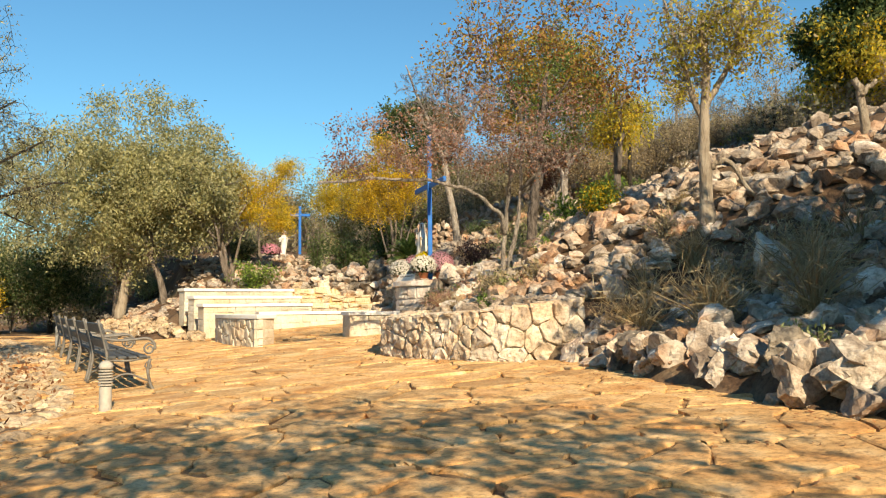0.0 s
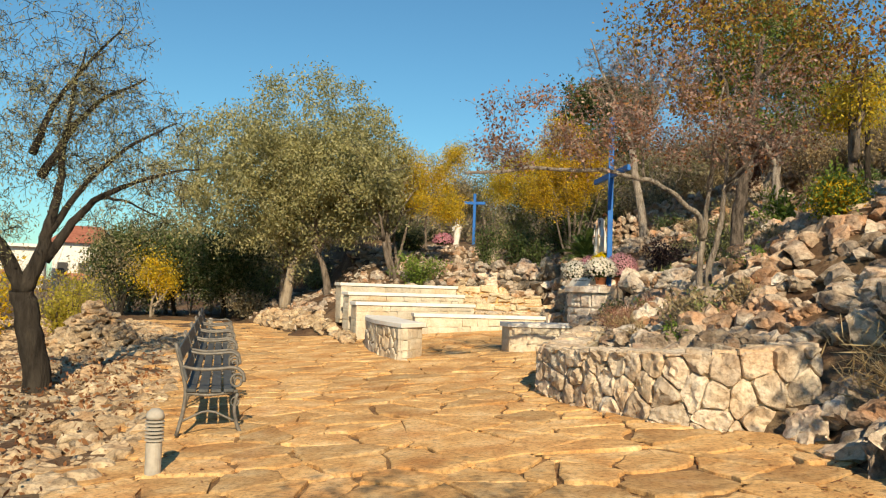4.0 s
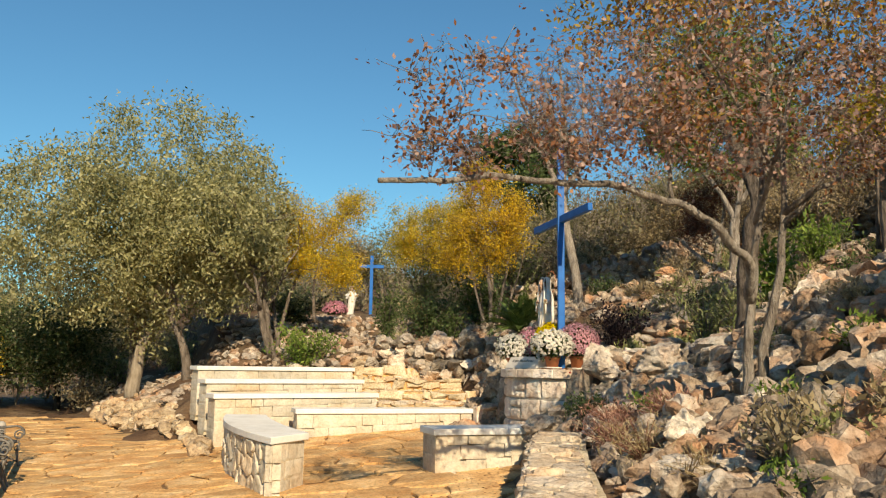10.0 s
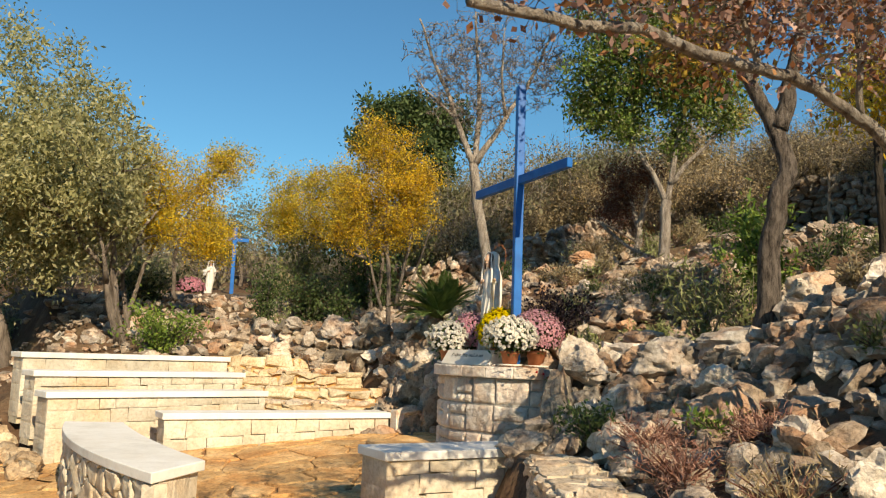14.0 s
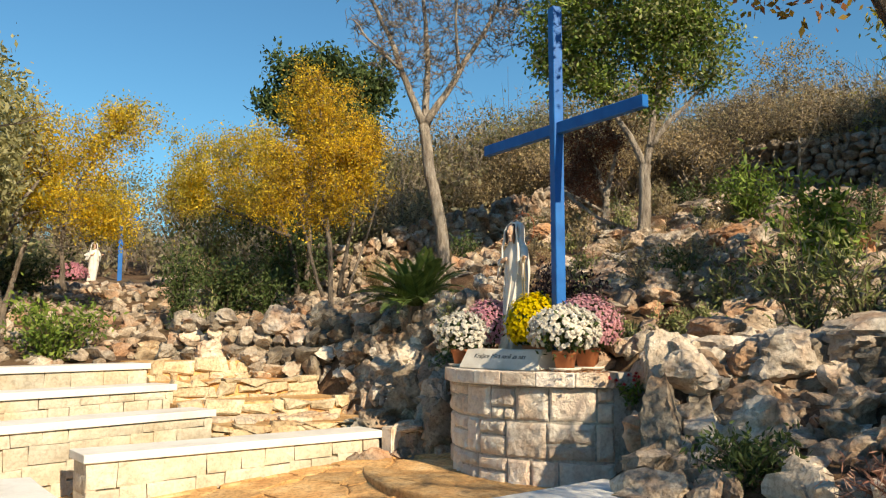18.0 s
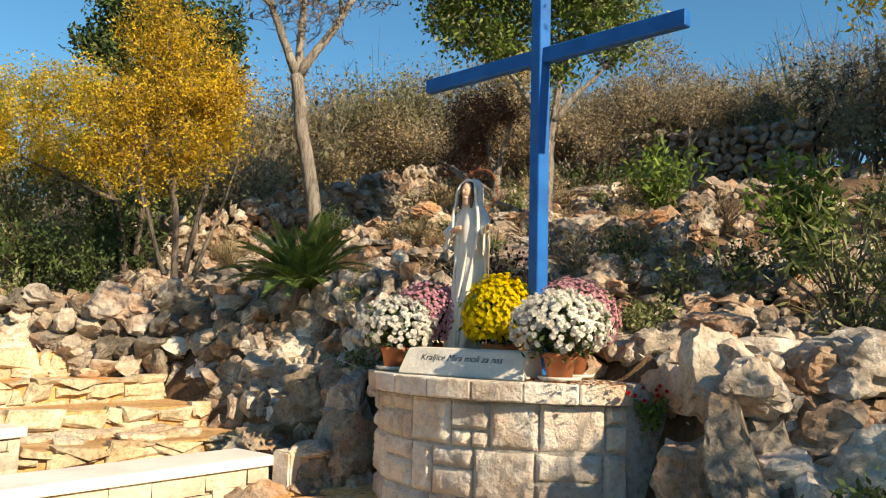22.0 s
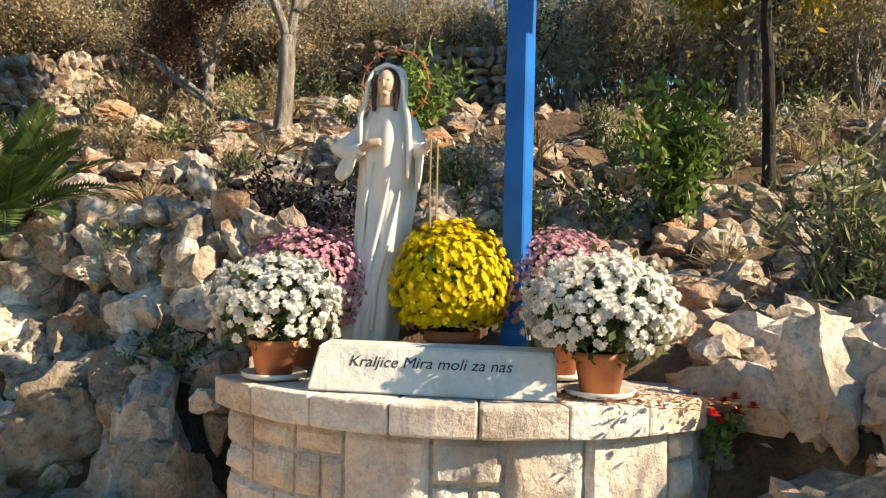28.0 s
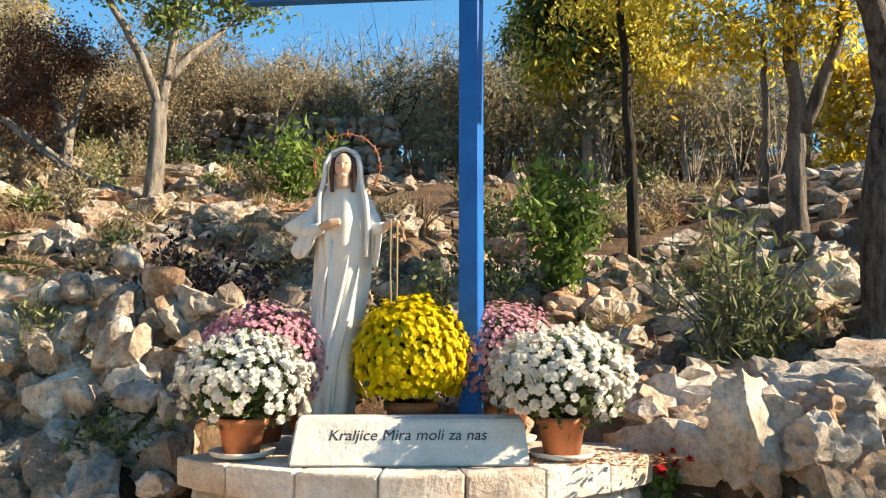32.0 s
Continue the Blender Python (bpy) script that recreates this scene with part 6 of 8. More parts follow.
bush(101, 1.35, 25.3, 0.6, 1.0, "dark evergreen bush below the golden trees", M_DGREEN, 1600, 0.09, 0.4, stems=24)
for k, (px, py, rx, h, mt) in enumerate(((0.6, 28.6, 1.1, 2.5, M_OLEANDER), (2.1, 28.2, 1.1, 2.3, M_DGREEN), (3.5, 28.4, 1.2, 2.7, M_OLEANDER), (4.9, 28.0, 1.0, 2.2, M_SCRUB))):
    bush(150 + k, px, py, rx, h, "tall leafy bush on the slope behind the golden trees", mt, 1900, 0.12, 0.4, stems=34)
for k, (px, py, rx, h) in enumerate(((2.35, 12.0, 0.4, 0.42), (2.55, 12.8, 0.4, 0.4), (2.35, 10.9, 0.4, 0.42), (2.9, 11.9, 0.35, 0.3))):
    bush(110 + k, px, py, rx, h, "tuft of reddish dry heather", M_HEATHER if k != 2 else M_DRY, 1300, 0.07, 0.12, stems=46, stem_mat=M_REDTWIG)
for k, (px, py, rx, h) in enumerate(((4.3, 5.3, 0.7, 0.8), (5.0, 4.6, 0.7, 0.9), (3.9, 6.2, 0.6, 0.6), (5.6, 5.6, 0.7, 0.8), (9.3, 24.5, 0.4, 0.5), (6.9, 24.2, 0.5, 0.7), (3.4, 25.0, 0.5, 0.8))):
    bush(120 + k, px, py, rx, h, "clump of dry straw-coloured grass", M_DRY, 900, 0.22, 0.04, "dry_grass_clump", 40, M_DRY, category="grass")
for k, (px, py) in enumerate(((4.4, 3.7), (3.3, 10.4), (3.0, 9.2), (2.9, 12.5), (4.0, 12.2), (3.9, 10.4), (5.6, 10.9), (2.6, 8.9))):
    bush(130 + k, px, py, 0.3, 0.28, "small green weed between rocks", M_GREEN if k % 2 else M_OLEANDER, 420, 0.06, 0.35, stems=12)


gr = random.Random(55)
for k in range(34):
    py = gr.uniform(2.5, 13.5)
    px = float(right_edge(py)) + gr.uniform(0.9, 5.0)
    if k % 3:
        bush(400 + k, px, py, gr.uniform(0.3, 0.55) * (1.0 if py < 8 else 0.55), gr.uniform(0.4, 0.8) * (1.0 if py < 8 else 0.5), "clump of dry straw-coloured grass", M_DRY, 420, 0.2 if py < 8 else 0.12, 0.04, "dry_grass_clump", 26, M_DRY, category="grass")
    else:
        bush(400 + k, px, py, gr.uniform(0.3, 0.6) * (1.0 if py < 8 else 0.6), gr.uniform(0.4, 0.9) * (1.0 if py < 8 else 0.6), "scrubby brown bush on the slope", M_SCRUB, 520, 0.07, 0.4, stems=24, stem_mat=M_TWIG)

for k in range(60):
    py = gr.uniform(15.0, 25)
    px = float(right_edge(min(py, 19))) + gr.uniform(2.2, 8.5)
    if px > 3.0:
        bush(500 + k, px, py, gr.uniform(0.2, 0.42), gr.uniform(0.18, 0.42), "tuft of dry straw-brown grass among the rocks", M_DRY if k % 3 else M_HEATHER, 240, 0.15, 0.04, "dry_grass_clump", 22, M_DRY, category="grass")
for k in range(44):
    py = gr.uniform(15.5, 26)
    px = float(right_edge(min(py, 20))) + gr.uniform(2.6, 9.0)
    kind = k % 3
    bush(440 + k, px, py, gr.uniform(0.25, 0.55), gr.uniform(0.3, 0.8), ("low dark green shrub among the rocks", "dry brown bush among the rocks", "low grey-green shrub among the rocks")[kind], (M_DGREEN, M_SCRUB, M_OLEANDER)[kind], 480, 0.075, 0.4, stems=16, stem_mat=M_TWIG)

ur = random.Random(77)
for k in range(16):
    px, py = ur.uniform(-9.5, 2.5), ur.uniform(26.5, 30)
    if -2.6 < px < 0.6:
        continue
    bush(150 + k, px, py, ur.uniform(0.6, 1.1), ur.uniform(0.8, 1.7), "undergrowth bush behind the olives", ur.choice((M_DGREEN, M_SCRUB, M_OLEANDER, M_OLIVE, M_SCRUB)), 1300, 0.12, 0.4, stems=22)


def cycad(x, y, z, R):
    r = random.Random(5)
    th = empty("cycad_palm", x, y, z, 0, "low cycad palm with dark arching fronds", "palm")
    vs, fs = lathe([(0.12, -0.1), (0.14, 0.05), (0.1, 0.18), (0.02, 0.22)], 10)
    mesh_ob("trunk", vs, fs, M_BARK, th)
    for k in range(58):
        a, el = k * 2.4, r.uniform(0.4, 1.2)
        L = R * r.uniform(0.85, 1.1)
        pts = []
        for i in range(9):
            t = i / 8
            rad = L * (t * math.cos(el))
            pts.append(Vector((rad * math.cos(a), rad * math.sin(a), 0.15 + L * t * math.sin(el) - 0.55 * L * t * t * (1.15 - el * 0.6))))
        v, f = tube(pts, [0.012 * (1 - 0.8 * i / 8) for i in range(9)], 3)
        v, f = [tuple(q) for q in v], list(f)
        side = Vector((-math.sin(a), math.cos(a), 0))
        for i in range(2, 34):
            t = i / 34
            j = min(int(t * 8), 7)
            p = pts[j].lerp(pts[j + 1], t * 8 - j)
            d = (pts[j + 1] - pts[j]).normalized()
            ll = 0.17 * math.sin(math.pi * min(0.15 + t * 0.9, 1)) + 0.03
            for sg in (-1, 1):
                q = p + (side * sg + d * 0.9 + Vector((0, 0, 0.25))).normalized() * ll
                o = len(v)
                v += [tuple(p), tuple(p.lerp(q, 0.5) + d * 0.014), tuple(q), tuple(p.lerp(q, 0.5) - d * 0.018)]
                f.append((o, o + 1, o + 2, o + 3))
        mesh_ob("frond", v, f, M_FROND, th)


cycad(2.5, 20.05, 1.83, 1.08)


# ---- flower pots ----
def flower_geo(r, k):
    """One rounded many-petalled head."""
    vs, fs = [], []
    for ring, (n, rad, h, tilt) in enumerate(((8, 1.0, 0.08, 0.2), (8, 0.86, 0.36, 1.2), (6, 0.58, 0.6, 2.0), (4, 0.3, 0.76, 2.2))):
        for i in range(n):
            a = 6.283 * (i + ring * 0.5) / n + r.uniform(-0.1, 0.1)
            c, s = math.cos(a), math.sin(a)
            w = 0.3 * (1.1 - ring * 0.18)
            o = len(vs)
            vs += [(0, 0, h * 0.5), (rad * 0.6 * c - w * s, rad * 0.6 * s + w * c, h), (rad * c, rad * s, h + tilt * 0.12), (rad * 0.6 * c + w * s, rad * 0.6 * s - w * c, h)]
            fs.append((o, o + 1, o + 2, o + 3))
    return np.array(vs), fs


def mum(seed, x, y, z, R, H, mat, label, heads, size, pot_r=0.11, pot_h=0.2, saucer=True, fill=1.0, top=None, no_pot=False):
    r = random.Random(seed)
    th = empty("potted_chrysanthemum", x, y, z, 0, label, "potted plant", "flower pots on the altar")
    if not no_pot:
        vs, fs = lathe([(pot_r * 0.74, 0.02), (pot_r * 0.95, pot_h * 0.8), (pot_r * 1.06, pot_h * 0.81), (pot_r * 1.08, pot_h), (pot_r * 0.97, pot_h), (pot_r * 0.94, pot_h * 0.86)], 28)
        mesh_ob("pot", vs, fs, M_TERRACOTTA, th, "terracotta flower pot", True)
        if saucer:
            vs, fs = lathe([(pot_r * 0.9, 0.0), (pot_r * 1.25, 0.012), (pot_r * 1.35, 0.032), (pot_r * 1.28, 0.032), (pot_r * 0.9, 0.014)], 28)
            mesh_ob("saucer", vs, fs, M_PLAQUE, th, "pale round saucer", True)
    ch = (pot_h if not no_pot else 0.06) + H * 0.42
    pts = []
    for _ in range(420):
        d = Vector((r.gauss(0, 1), r.gauss(0, 1), r.gauss(0, 1))).normalized() * r.uniform(0.2, 0.93)
        pts.append((d.x * R, d.y * R, max(ch + d.z * H * 0.55, pot_h * 0.6)))
    v, f = leaf_cloud(r, pts, 4, 0.03, 0.05, 0.5)
    quick_mesh("foliage", v, f, M_DGREEN if fill > 0.5 else M_OLEANDER, th)
    gv, gf = flower_geo(r, 0)
    V, F, n = [], [], 0
    if heads > 1000:
        gv, gf = gv[:56], gf[:14]
    for k in range(heads):
        zz = 1 - 2 * (k + 0.5) / heads * 0.8
        a = k * 2.39996
        rad = math.sqrt(max(0, 1 - zz * zz))
        d = Vector((rad * math.cos(a), rad * math.sin(a), zz)) + Vector((r.gauss(0, 0.05), r.gauss(0, 0.05), r.gauss(0, 0.05)))
        if zz < -0.1 and r.random() > fill * 0.9:
            continue
        j = r.uniform(0.9, 1.06)
        c = Vector((d.x * R * j, d.y * R * j, ch + d.z * H * 0.56 * j))
        if c.z < pot_h * 0.75:
            continue
        q = (d.normalized() + Vector((0, 0, 0.25))).to_track_quat("Z", "Y").to_matrix()
        s = size * r.uniform(0.75, 1.2)
        V.append(gv @ (np.array(q) * s).T + np.array(c))
        F.extend([tuple(i + n for i in t) for t in gf])
        n += len(gv)
    quick_mesh("bloom", np.concatenate(V), np.array(F), mat, th)
    return th


mum(1, 2.03, 17.37, 1.327, 0.27, 0.36, M_MUM_W, "white chrysanthemum in a terracotta pot on the altar", 480, 0.025, 0.105, 0.17, fill=0.62)
mum(2, 2.44, 16.05, 1.327, 0.29, 0.38, M_MUM_W, "large white chrysanthemum in a terracotta pot on the altar", 600, 0.025, 0.105, 0.18, fill=0.62)
mum(3, 2.54, 16.78, 1.32, 0.26, 0.48, M_MUM_Y, "bright yellow chrysanthemum mound beside the blue cross", 2300, 0.019, 0.12, 0.22, False)
mum(4, 2.4, 17.48, 1.32, 0.31, 0.47, M_MUM_V, "magenta-pink chrysanthemum behind the white one", 1900, 0.015, 0.11, 0.2, False)
mum(5, 2.87, 16.4, 1.32, 0.31, 0.48, M_MUM_P, "pink chrysanthemum in a terracotta pot", 1900, 0.015, 0.115, 0.2, True)
rose = bush(140, 2.84, 15.66, 0.11, 0.26, "small red-flowering plant beside the altar", M_GREEN, 420, 0.04, 0.5, stems=12, z=1.05)
r_ = random.Random(2)
gv, gf = flower_geo(r_, 0)
for k in range(9):
    c = np.array((r_.gauss(0, 0.06), r_.gauss(0, 0.06), 0.17 + r_.random() * 0.12))
    quick_mesh("blossom", gv * 0.03 + c, np.array(gf), M_RED, rose, "red blossom")


lr = random.Random(63)
pts = []
for k in range(150):
    a, q = lr.uniform(0, 6.28), lr.random() ** 0.5 * 0.42
    pts.append((2.5 + q * math.cos(a) * 0.6, 15.95 + q * math.sin(a), 1.332))
v, f = leaf_cloud(lr, pts, 2, 0.03, 0.045, 0.5)
v[:, 2] = 1.329 + np.abs(v[:, 2] - 1.332) * 0.25
tagged(quick_mesh("leaf_litter", v, f, M_RUST2), "dry brown leaves fallen on the altar", "leaves", kind="stuff")
pts = []
for k in range(700):
    py = lr.uniform(0, 18.5)
    side = lr.random() < 0.6
    px = float(right_edge(py)) - abs(lr.gauss(0, 0.45)) if side else float(left_edge(py)) + abs(lr.gauss(0, 0.5))
    pts.append((px, py, float(base_z(px, py)) + 0.012))
v, f = leaf_cloud(lr, pts, 2, 0.12, 0.045, 0.5)
bank_pts = []
for k in range(1500):
    py = lr.uniform(2.0, 14.0)
    px = float(left_edge(py)) - 0.2 - 3.6 * lr.random() ** 0.8
    bank_pts.append((px, py, land1(px, py) + 0.09))
bv_, bf_ = leaf_cloud(lr, bank_pts, 2, 0.07, 0.07, 0.5)
tagged(quick_mesh("leaf_litter", bv_, bf_, M_RUST2), "dry brown leaves fallen among the stones of the bank", "leaves", kind="stuff")
v[:, 2] = base_z(v[:, 0], v[:, 1]) + 0.006 + 0.012 * np.random.default_rng(4).random(len(v))
tagged(quick_mesh("leaf_litter", v, f, M_RUST2), "dry brown leaves strewn along the edges of the paving", "leaves", kind="stuff")


# ---- statue: one plain shape ----
def statue(x, y, z, H, face, label, name="statue"):
    """A robed standing figure facing +x before turning: robe, veil, sleeves, face, arms and base in one mesh."""
    n, m = 110, 90
    zz = np.linspace(0, 1, m) ** 0.96
    half = np.interp(zz, [0, 0.04, 0.15, 0.3, 0.5, 0.6, 0.7, 0.77, 0.81, 0.845, 0.88, 0.94, 0.975, 0.993, 1.0], [0.104, 0.106, 0.097, 0.095, 0.1, 0.1, 0.1, 0.096, 0.084, 0.07, 0.066, 0.066, 0.055, 0.034, 0.003])
    deep = np.interp(zz, [0, 0.04, 0.3, 0.5, 0.62, 0.72, 0.8, 0.85, 0.9, 0.95, 0.98, 1.0], [0.09, 0.092, 0.078, 0.078, 0.084, 0.082, 0.068, 0.058, 0.062, 0.062, 0.045, 0.003])
    opened = np.where((zz > 0.84) & (zz < 0.985), np.interp(zz, [0.84, 0.87, 0.965, 0.985], [0.058, 0.024, 0.024, 0.045]), deep)
    cy = np.interp(zz, [0, 0.3, 0.5, 0.8, 1], [-0.06, -0.022, -0.002, 0.002, 0.006])
    vs, fs = [], []
    for i, t in enumerate(zz):
        low = min(1, max(0, (0.82 - t) / 0.1))
        for j in range(n):
            th = 2 * math.pi * j / n
            a = th * 4 + 4.2 * t + 1.6 * math.sin(th * 2 + 3 * t)
            b = th * 6 - 5.0 * t + 1.3 * math.sin(th * 3 + 2 * t)
            d = (0.011 * math.sin(a) ** 2 + 0.008 * math.sin(b) ** 2 * (0.5 + 0.5 * math.sin(9 * t + th))) * (0.3 + 0.7 * low) * (1.25 - 0.5 * t) - 0.006
            c, s = math.cos(th), math.sin(th)
            dp = deep[i] + (opened[i] - deep[i]) * max(0.0, (c - 0.3) / 0.7)
            vs.append(((dp * c + d * c) * H, (cy[i] + half[i] * s + d * s) * H, t * H))
    for i in range(m - 1):
        for j in range(n):
            j2 = (j + 1) % n
            fs.append((i * n + j, i * n + j2, (i + 1) * n + j2, (i + 1) * n + j))
    fs.append(tuple(range(n - 1, -1, -1)))
    white, skin, hair = [(vs, fs)], [], []

    def ball(c, rx, ry, rz, seg=16):
        v, f = [], []
        for i in range(seg + 1):
            p = math.pi * i / seg
            for j in range(seg):
                q = 2 * math.pi * j / seg
                v.append(((c[0] + rx * math.sin(p) * math.cos(q)) * H, (c[1] + ry * math.sin(p) * math.sin(q)) * H, (c[2] - rz * math.cos(p)) * H))
        for i in range(seg):
            for j in range(seg):
                j2 = (j + 1) % seg
                f.append((i * seg + j, i * seg + j2, (i + 1) * seg + j2, (i + 1) * seg + j))
        return v, f

    def rod(pts, radii, k=12):
        kk = np.array(pts)
        uu = np.linspace(0, 1, len(kk) * 4)
        sm = np.stack([np.interp(uu, np.linspace(0, 1, len(kk)), kk[:, i]) for i in range(3)], 1)
        sm[1:-1] = (sm[:-2] + sm[1:-1] * 2 + sm[2:]) / 4
        rr_ = np.interp(uu, np.linspace(0, 1, len(radii)), radii)
        return tube([Vector(q) * H for q in sm], [q * H for q in rr_], k)

    def drape(top, low, thick=0.012, folds=4):
        """Hanging cloth between an upper and a lower edge."""
        def line_(p, k):
            p = np.array(p)
            return np.stack([np.interp(np.linspace(0, 1, k), np.linspace(0, 1, len(p)), p[:, i]) for i in range(3)], 1)
        k = 22
        A, B = line_(top, k), line_(low, k)
        v, f = [], []
        for side in (1, -1):
            for i in range(k):
                for q in range(9):
                    t = q / 8
                    p = A[i] + (B[i] - A[i]) * t
                    w = 0.011 * t * math.sin(i / (k - 1) * folds * 6.28) + side * thick * (0.6 + 0.4 * math.sin(math.pi * t)) * (0.25 if i in (0, k - 1) or q == 8 else 1)
                    v.append(((p[0] + w) * H, p[1] * H, (p[2] - 0.012 * abs(math.sin(i / (k - 1) * folds * 3.14)) * t) * H))
        o = k * 9
        for i in range(k - 1):
            for q in range(8):
                a = i * 9 + q
                f.append((a, a + 9, a + 10, a + 1))
                f.append((o + a, o + a + 1, o + a + 10, o + a + 9))
        for i in range(k - 1):
            f.append((i * 9 + 8, (i + 1) * 9 + 8, o + (i + 1) * 9 + 8, o + i * 9 + 8))
            f.append((i * 9, o + i * 9, o + (i + 1) * 9, (i + 1) * 9))
        for q in range(8):
            f.append((q, q + 1, o + q + 1, o + q))
            e = (k - 1) * 9 + q
            f.append((e, o + e, o + e + 1, e + 1))
        return v, f

    white += [rod([(0.0, -0.07, 0.79), (0.015, -0.115, 0.72), (0.05, -0.12, 0.67), (0.09, -0.065, 0.685)], [0.034, 0.034, 0.032, 0.02]),
              rod([(0.0, 0.07, 0.79), (0.02, 0.105, 0.72), (0.05, 0.125, 0.68), (0.085, 0.16, 0.69)], [0.034, 0.034, 0.03, 0.018]),
              drape([(0.0, -0.08, 0.81), (-0.01, -0.14, 0.76), (-0.015, -0.225, 0.705)], [(0.01, -0.08, 0.66), (0.0, -0.13, 0.66), (-0.015, -0.215, 0.685)], 0.012, 2),
              drape([(0.0, -0.15, 0.69), (0.05, -0.13, 0.685), (0.095, -0.07, 0.695)], [(0.01, -0.195, 0.61), (0.05, -0.15, 0.575), (0.09, -0.1, 0.62)], 0.014, 2),
              drape([(0.0, 0.1, 0.73), (0.05, 0.125, 0.69), (0.085, 0.155, 0.69)], [(0.01, 0.11, 0.56), (0.05, 0.13, 0.545), (0.075, 0.14, 0.57)], 0.014, 2),
              # the veil's two edges fall from the head over the shoulders
              rod([(0.05, -0.045, 0.965), (0.064, -0.062, 0.92), (0.062, -0.066, 0.86), (0.068, -0.085, 0.79), (0.075, -0.08, 0.7)], [0.006, 0.008, 0.009, 0.01, 0.006]),
              rod([(0.05, 0.05, 0.965), (0.064, 0.068, 0.92), (0.062, 0.072, 0.86), (0.068, 0.09, 0.79), (0.078, 0.1, 0.68), (0.08, 0.095, 0.58)], [0.006, 0.008, 0.009, 0.01, 0.011, 0.006]),
              rod([(0.045, -0.045, 0.968), (0.05, 0.003, 0.99), (0.045, 0.05, 0.968)], [0.006, 0.007, 0.006]),
              # deep folds of the robe
              rod([(0.075, 0.04, 0.64), (0.082, 0.01, 0.48), (0.08, -0.03, 0.3), (0.085, -0.06, 0.06)], [0.005, 0.009, 0.01, 0.007]),
              rod([(0.07, 0.07, 0.55), (0.08, 0.03, 0.36), (0.08, -0.01, 0.2), (0.085, -0.02, 0.05)], [0.004, 0.008, 0.01, 0.007]),
              rod([(0.08, -0.03, 0.64), (0.075, -0.06, 0.48), (0.06, -0.075, 0.3), (0.06, -0.095, 0.06)], [0.004, 0.008, 0.009, 0.007])]
    skin += [ball((0.05, 0.004, 0.918), 0.04, 0.033, 0.05), rod([(0.055, 0.004, 0.89), (0.05, 0.004, 0.84)], [0.024, 0.028]), ball((0.09, 0.004, 0.913), 0.008, 0.006, 0.014, 8), ball((0.074, 0.004, 0.88), 0.014, 0.016, 0.012, 8),
             rod([(0.09, -0.07, 0.687), (0.103, -0.035, 0.7), (0.104, 0.002, 0.712)], [0.014, 0.017, 0.008]), rod([(0.103, -0.035, 0.693), (0.107, 0.004, 0.699)], [0.01, 0.006]),
             rod([(0.085, 0.16, 0.69), (0.1, 0.185, 0.7), (0.11, 0.215, 0.705)], [0.014, 0.018, 0.007]), rod([(0.1, 0.185, 0.7), (0.115, 0.2, 0.715)], [0.009, 0.005])]
    hair += [ball((0.024, 0.004, 0.925), 0.044, 0.044, 0.053)]
    hair += [rod([(0.05, 0.004 + sg * 0.036, 0.95), (0.062, 0.004 + sg * 0.043, 0.89), (0.068, 0.004 + sg * 0.038, 0.82)], [0.008, 0.01, 0.007], 8) for sg in (-1, 1)]
    for sg in (-1, 1):
        hair.append(ball((0.0845, 0.004 + sg * 0.013, 0.925), 0.0025, 0.007, 0.003, 8))
    base = [lathe([(0.1 * H, -0.05 * H), (0.125 * H, -0.045 * H), (0.128 * H, -0.012 * H), (0.11 * H, 0.012 * H), (0.02 * H, 0.014 * H)], 32)]
    base[0] = ([(q[0] + 0.01 * H, q[1] - 0.055 * H, q[2]) for q in base[0][0]], base[0][1])
    vs, fs = join_raw(white + skin + hair + base)
    ob = mesh_ob(name, vs, fs, M_STATUE, smooth=True)
    for m_ in (M_STATUE_SKIN, M_STATUE_HAIR, M_STATUE_BASE):
        ob.data.materials.append(m_)
    cnt = [sum(len(f) for _, f in g) for g in (white, skin, hair, base)]
    ob.data.polygons.foreach_set("material_index", [k for k, c in enumerate(cnt) for _ in range(c)])
    ob.matrix_basis = pose(x, y, z, 0, 0, face)
    return tagged(ob, label, "statue")


statue(2.52, 17.13, 1.455, 1.315, 197, "white painted statue of a veiled robed woman behind the altar")
# wire ring of stars behind the head
ring = empty("halo_ring", 2.6, 17.15, 2.69, 197, "thin rusty wire ring with small stars behind the statue's head", "halo")
v, f = tube([(0, 0.165 * math.cos(t * 6.2832 / 40), 0.165 * math.sin(t * 6.2832 / 40)) for t in range(41)], [0.003] * 41, 5)
mesh_ob("wire_ring", v, f, M_TERRACOTTA, ring)
for k in range(12):
    a = k * 6.2832 / 12
    items = [tube([(0, 0.165 * math.cos(a), 0.165 * math.sin(a)), (0, 0.165 * math.cos(a) + 0.028 * math.cos(b), 0.165 * math.sin(a) + 0.028 * math.sin(b))], [0.005, 0.001], 4) for b in [a + j * 6.2832 / 5 for j in range(5)]]
    v, f = join_raw(items)
    mesh_ob("star", v, f, M_TERRACOTTA, ring)
# strings of beads from the hand
beads = empty("rosary_beads", 2.44, 16.83, 2.39, 0, "strings of small pale beads hanging from the statue's hand", "beads")
for dx, dy, L in ((0, 0.02, 0.5), (0.01, -0.01, 0.62)):
    v, f = tube([(dx, dy, 0), (dx, dy, -L / 2), (dx, dy * 0.6, -L)], [0.0045] * 3, 5)
    mesh_ob("strand", v, f, M_DRY, beads)
statue(-1.95, 33.9, 2.95, 1.2, 262, "distant white statue of a robed figure", "statue")
plinth = box_bm(0.7, 0.7, 0.5, (0, 0, 0), 0.03)
ob = part("statue_plinth", plinth, M_CREAM, None)
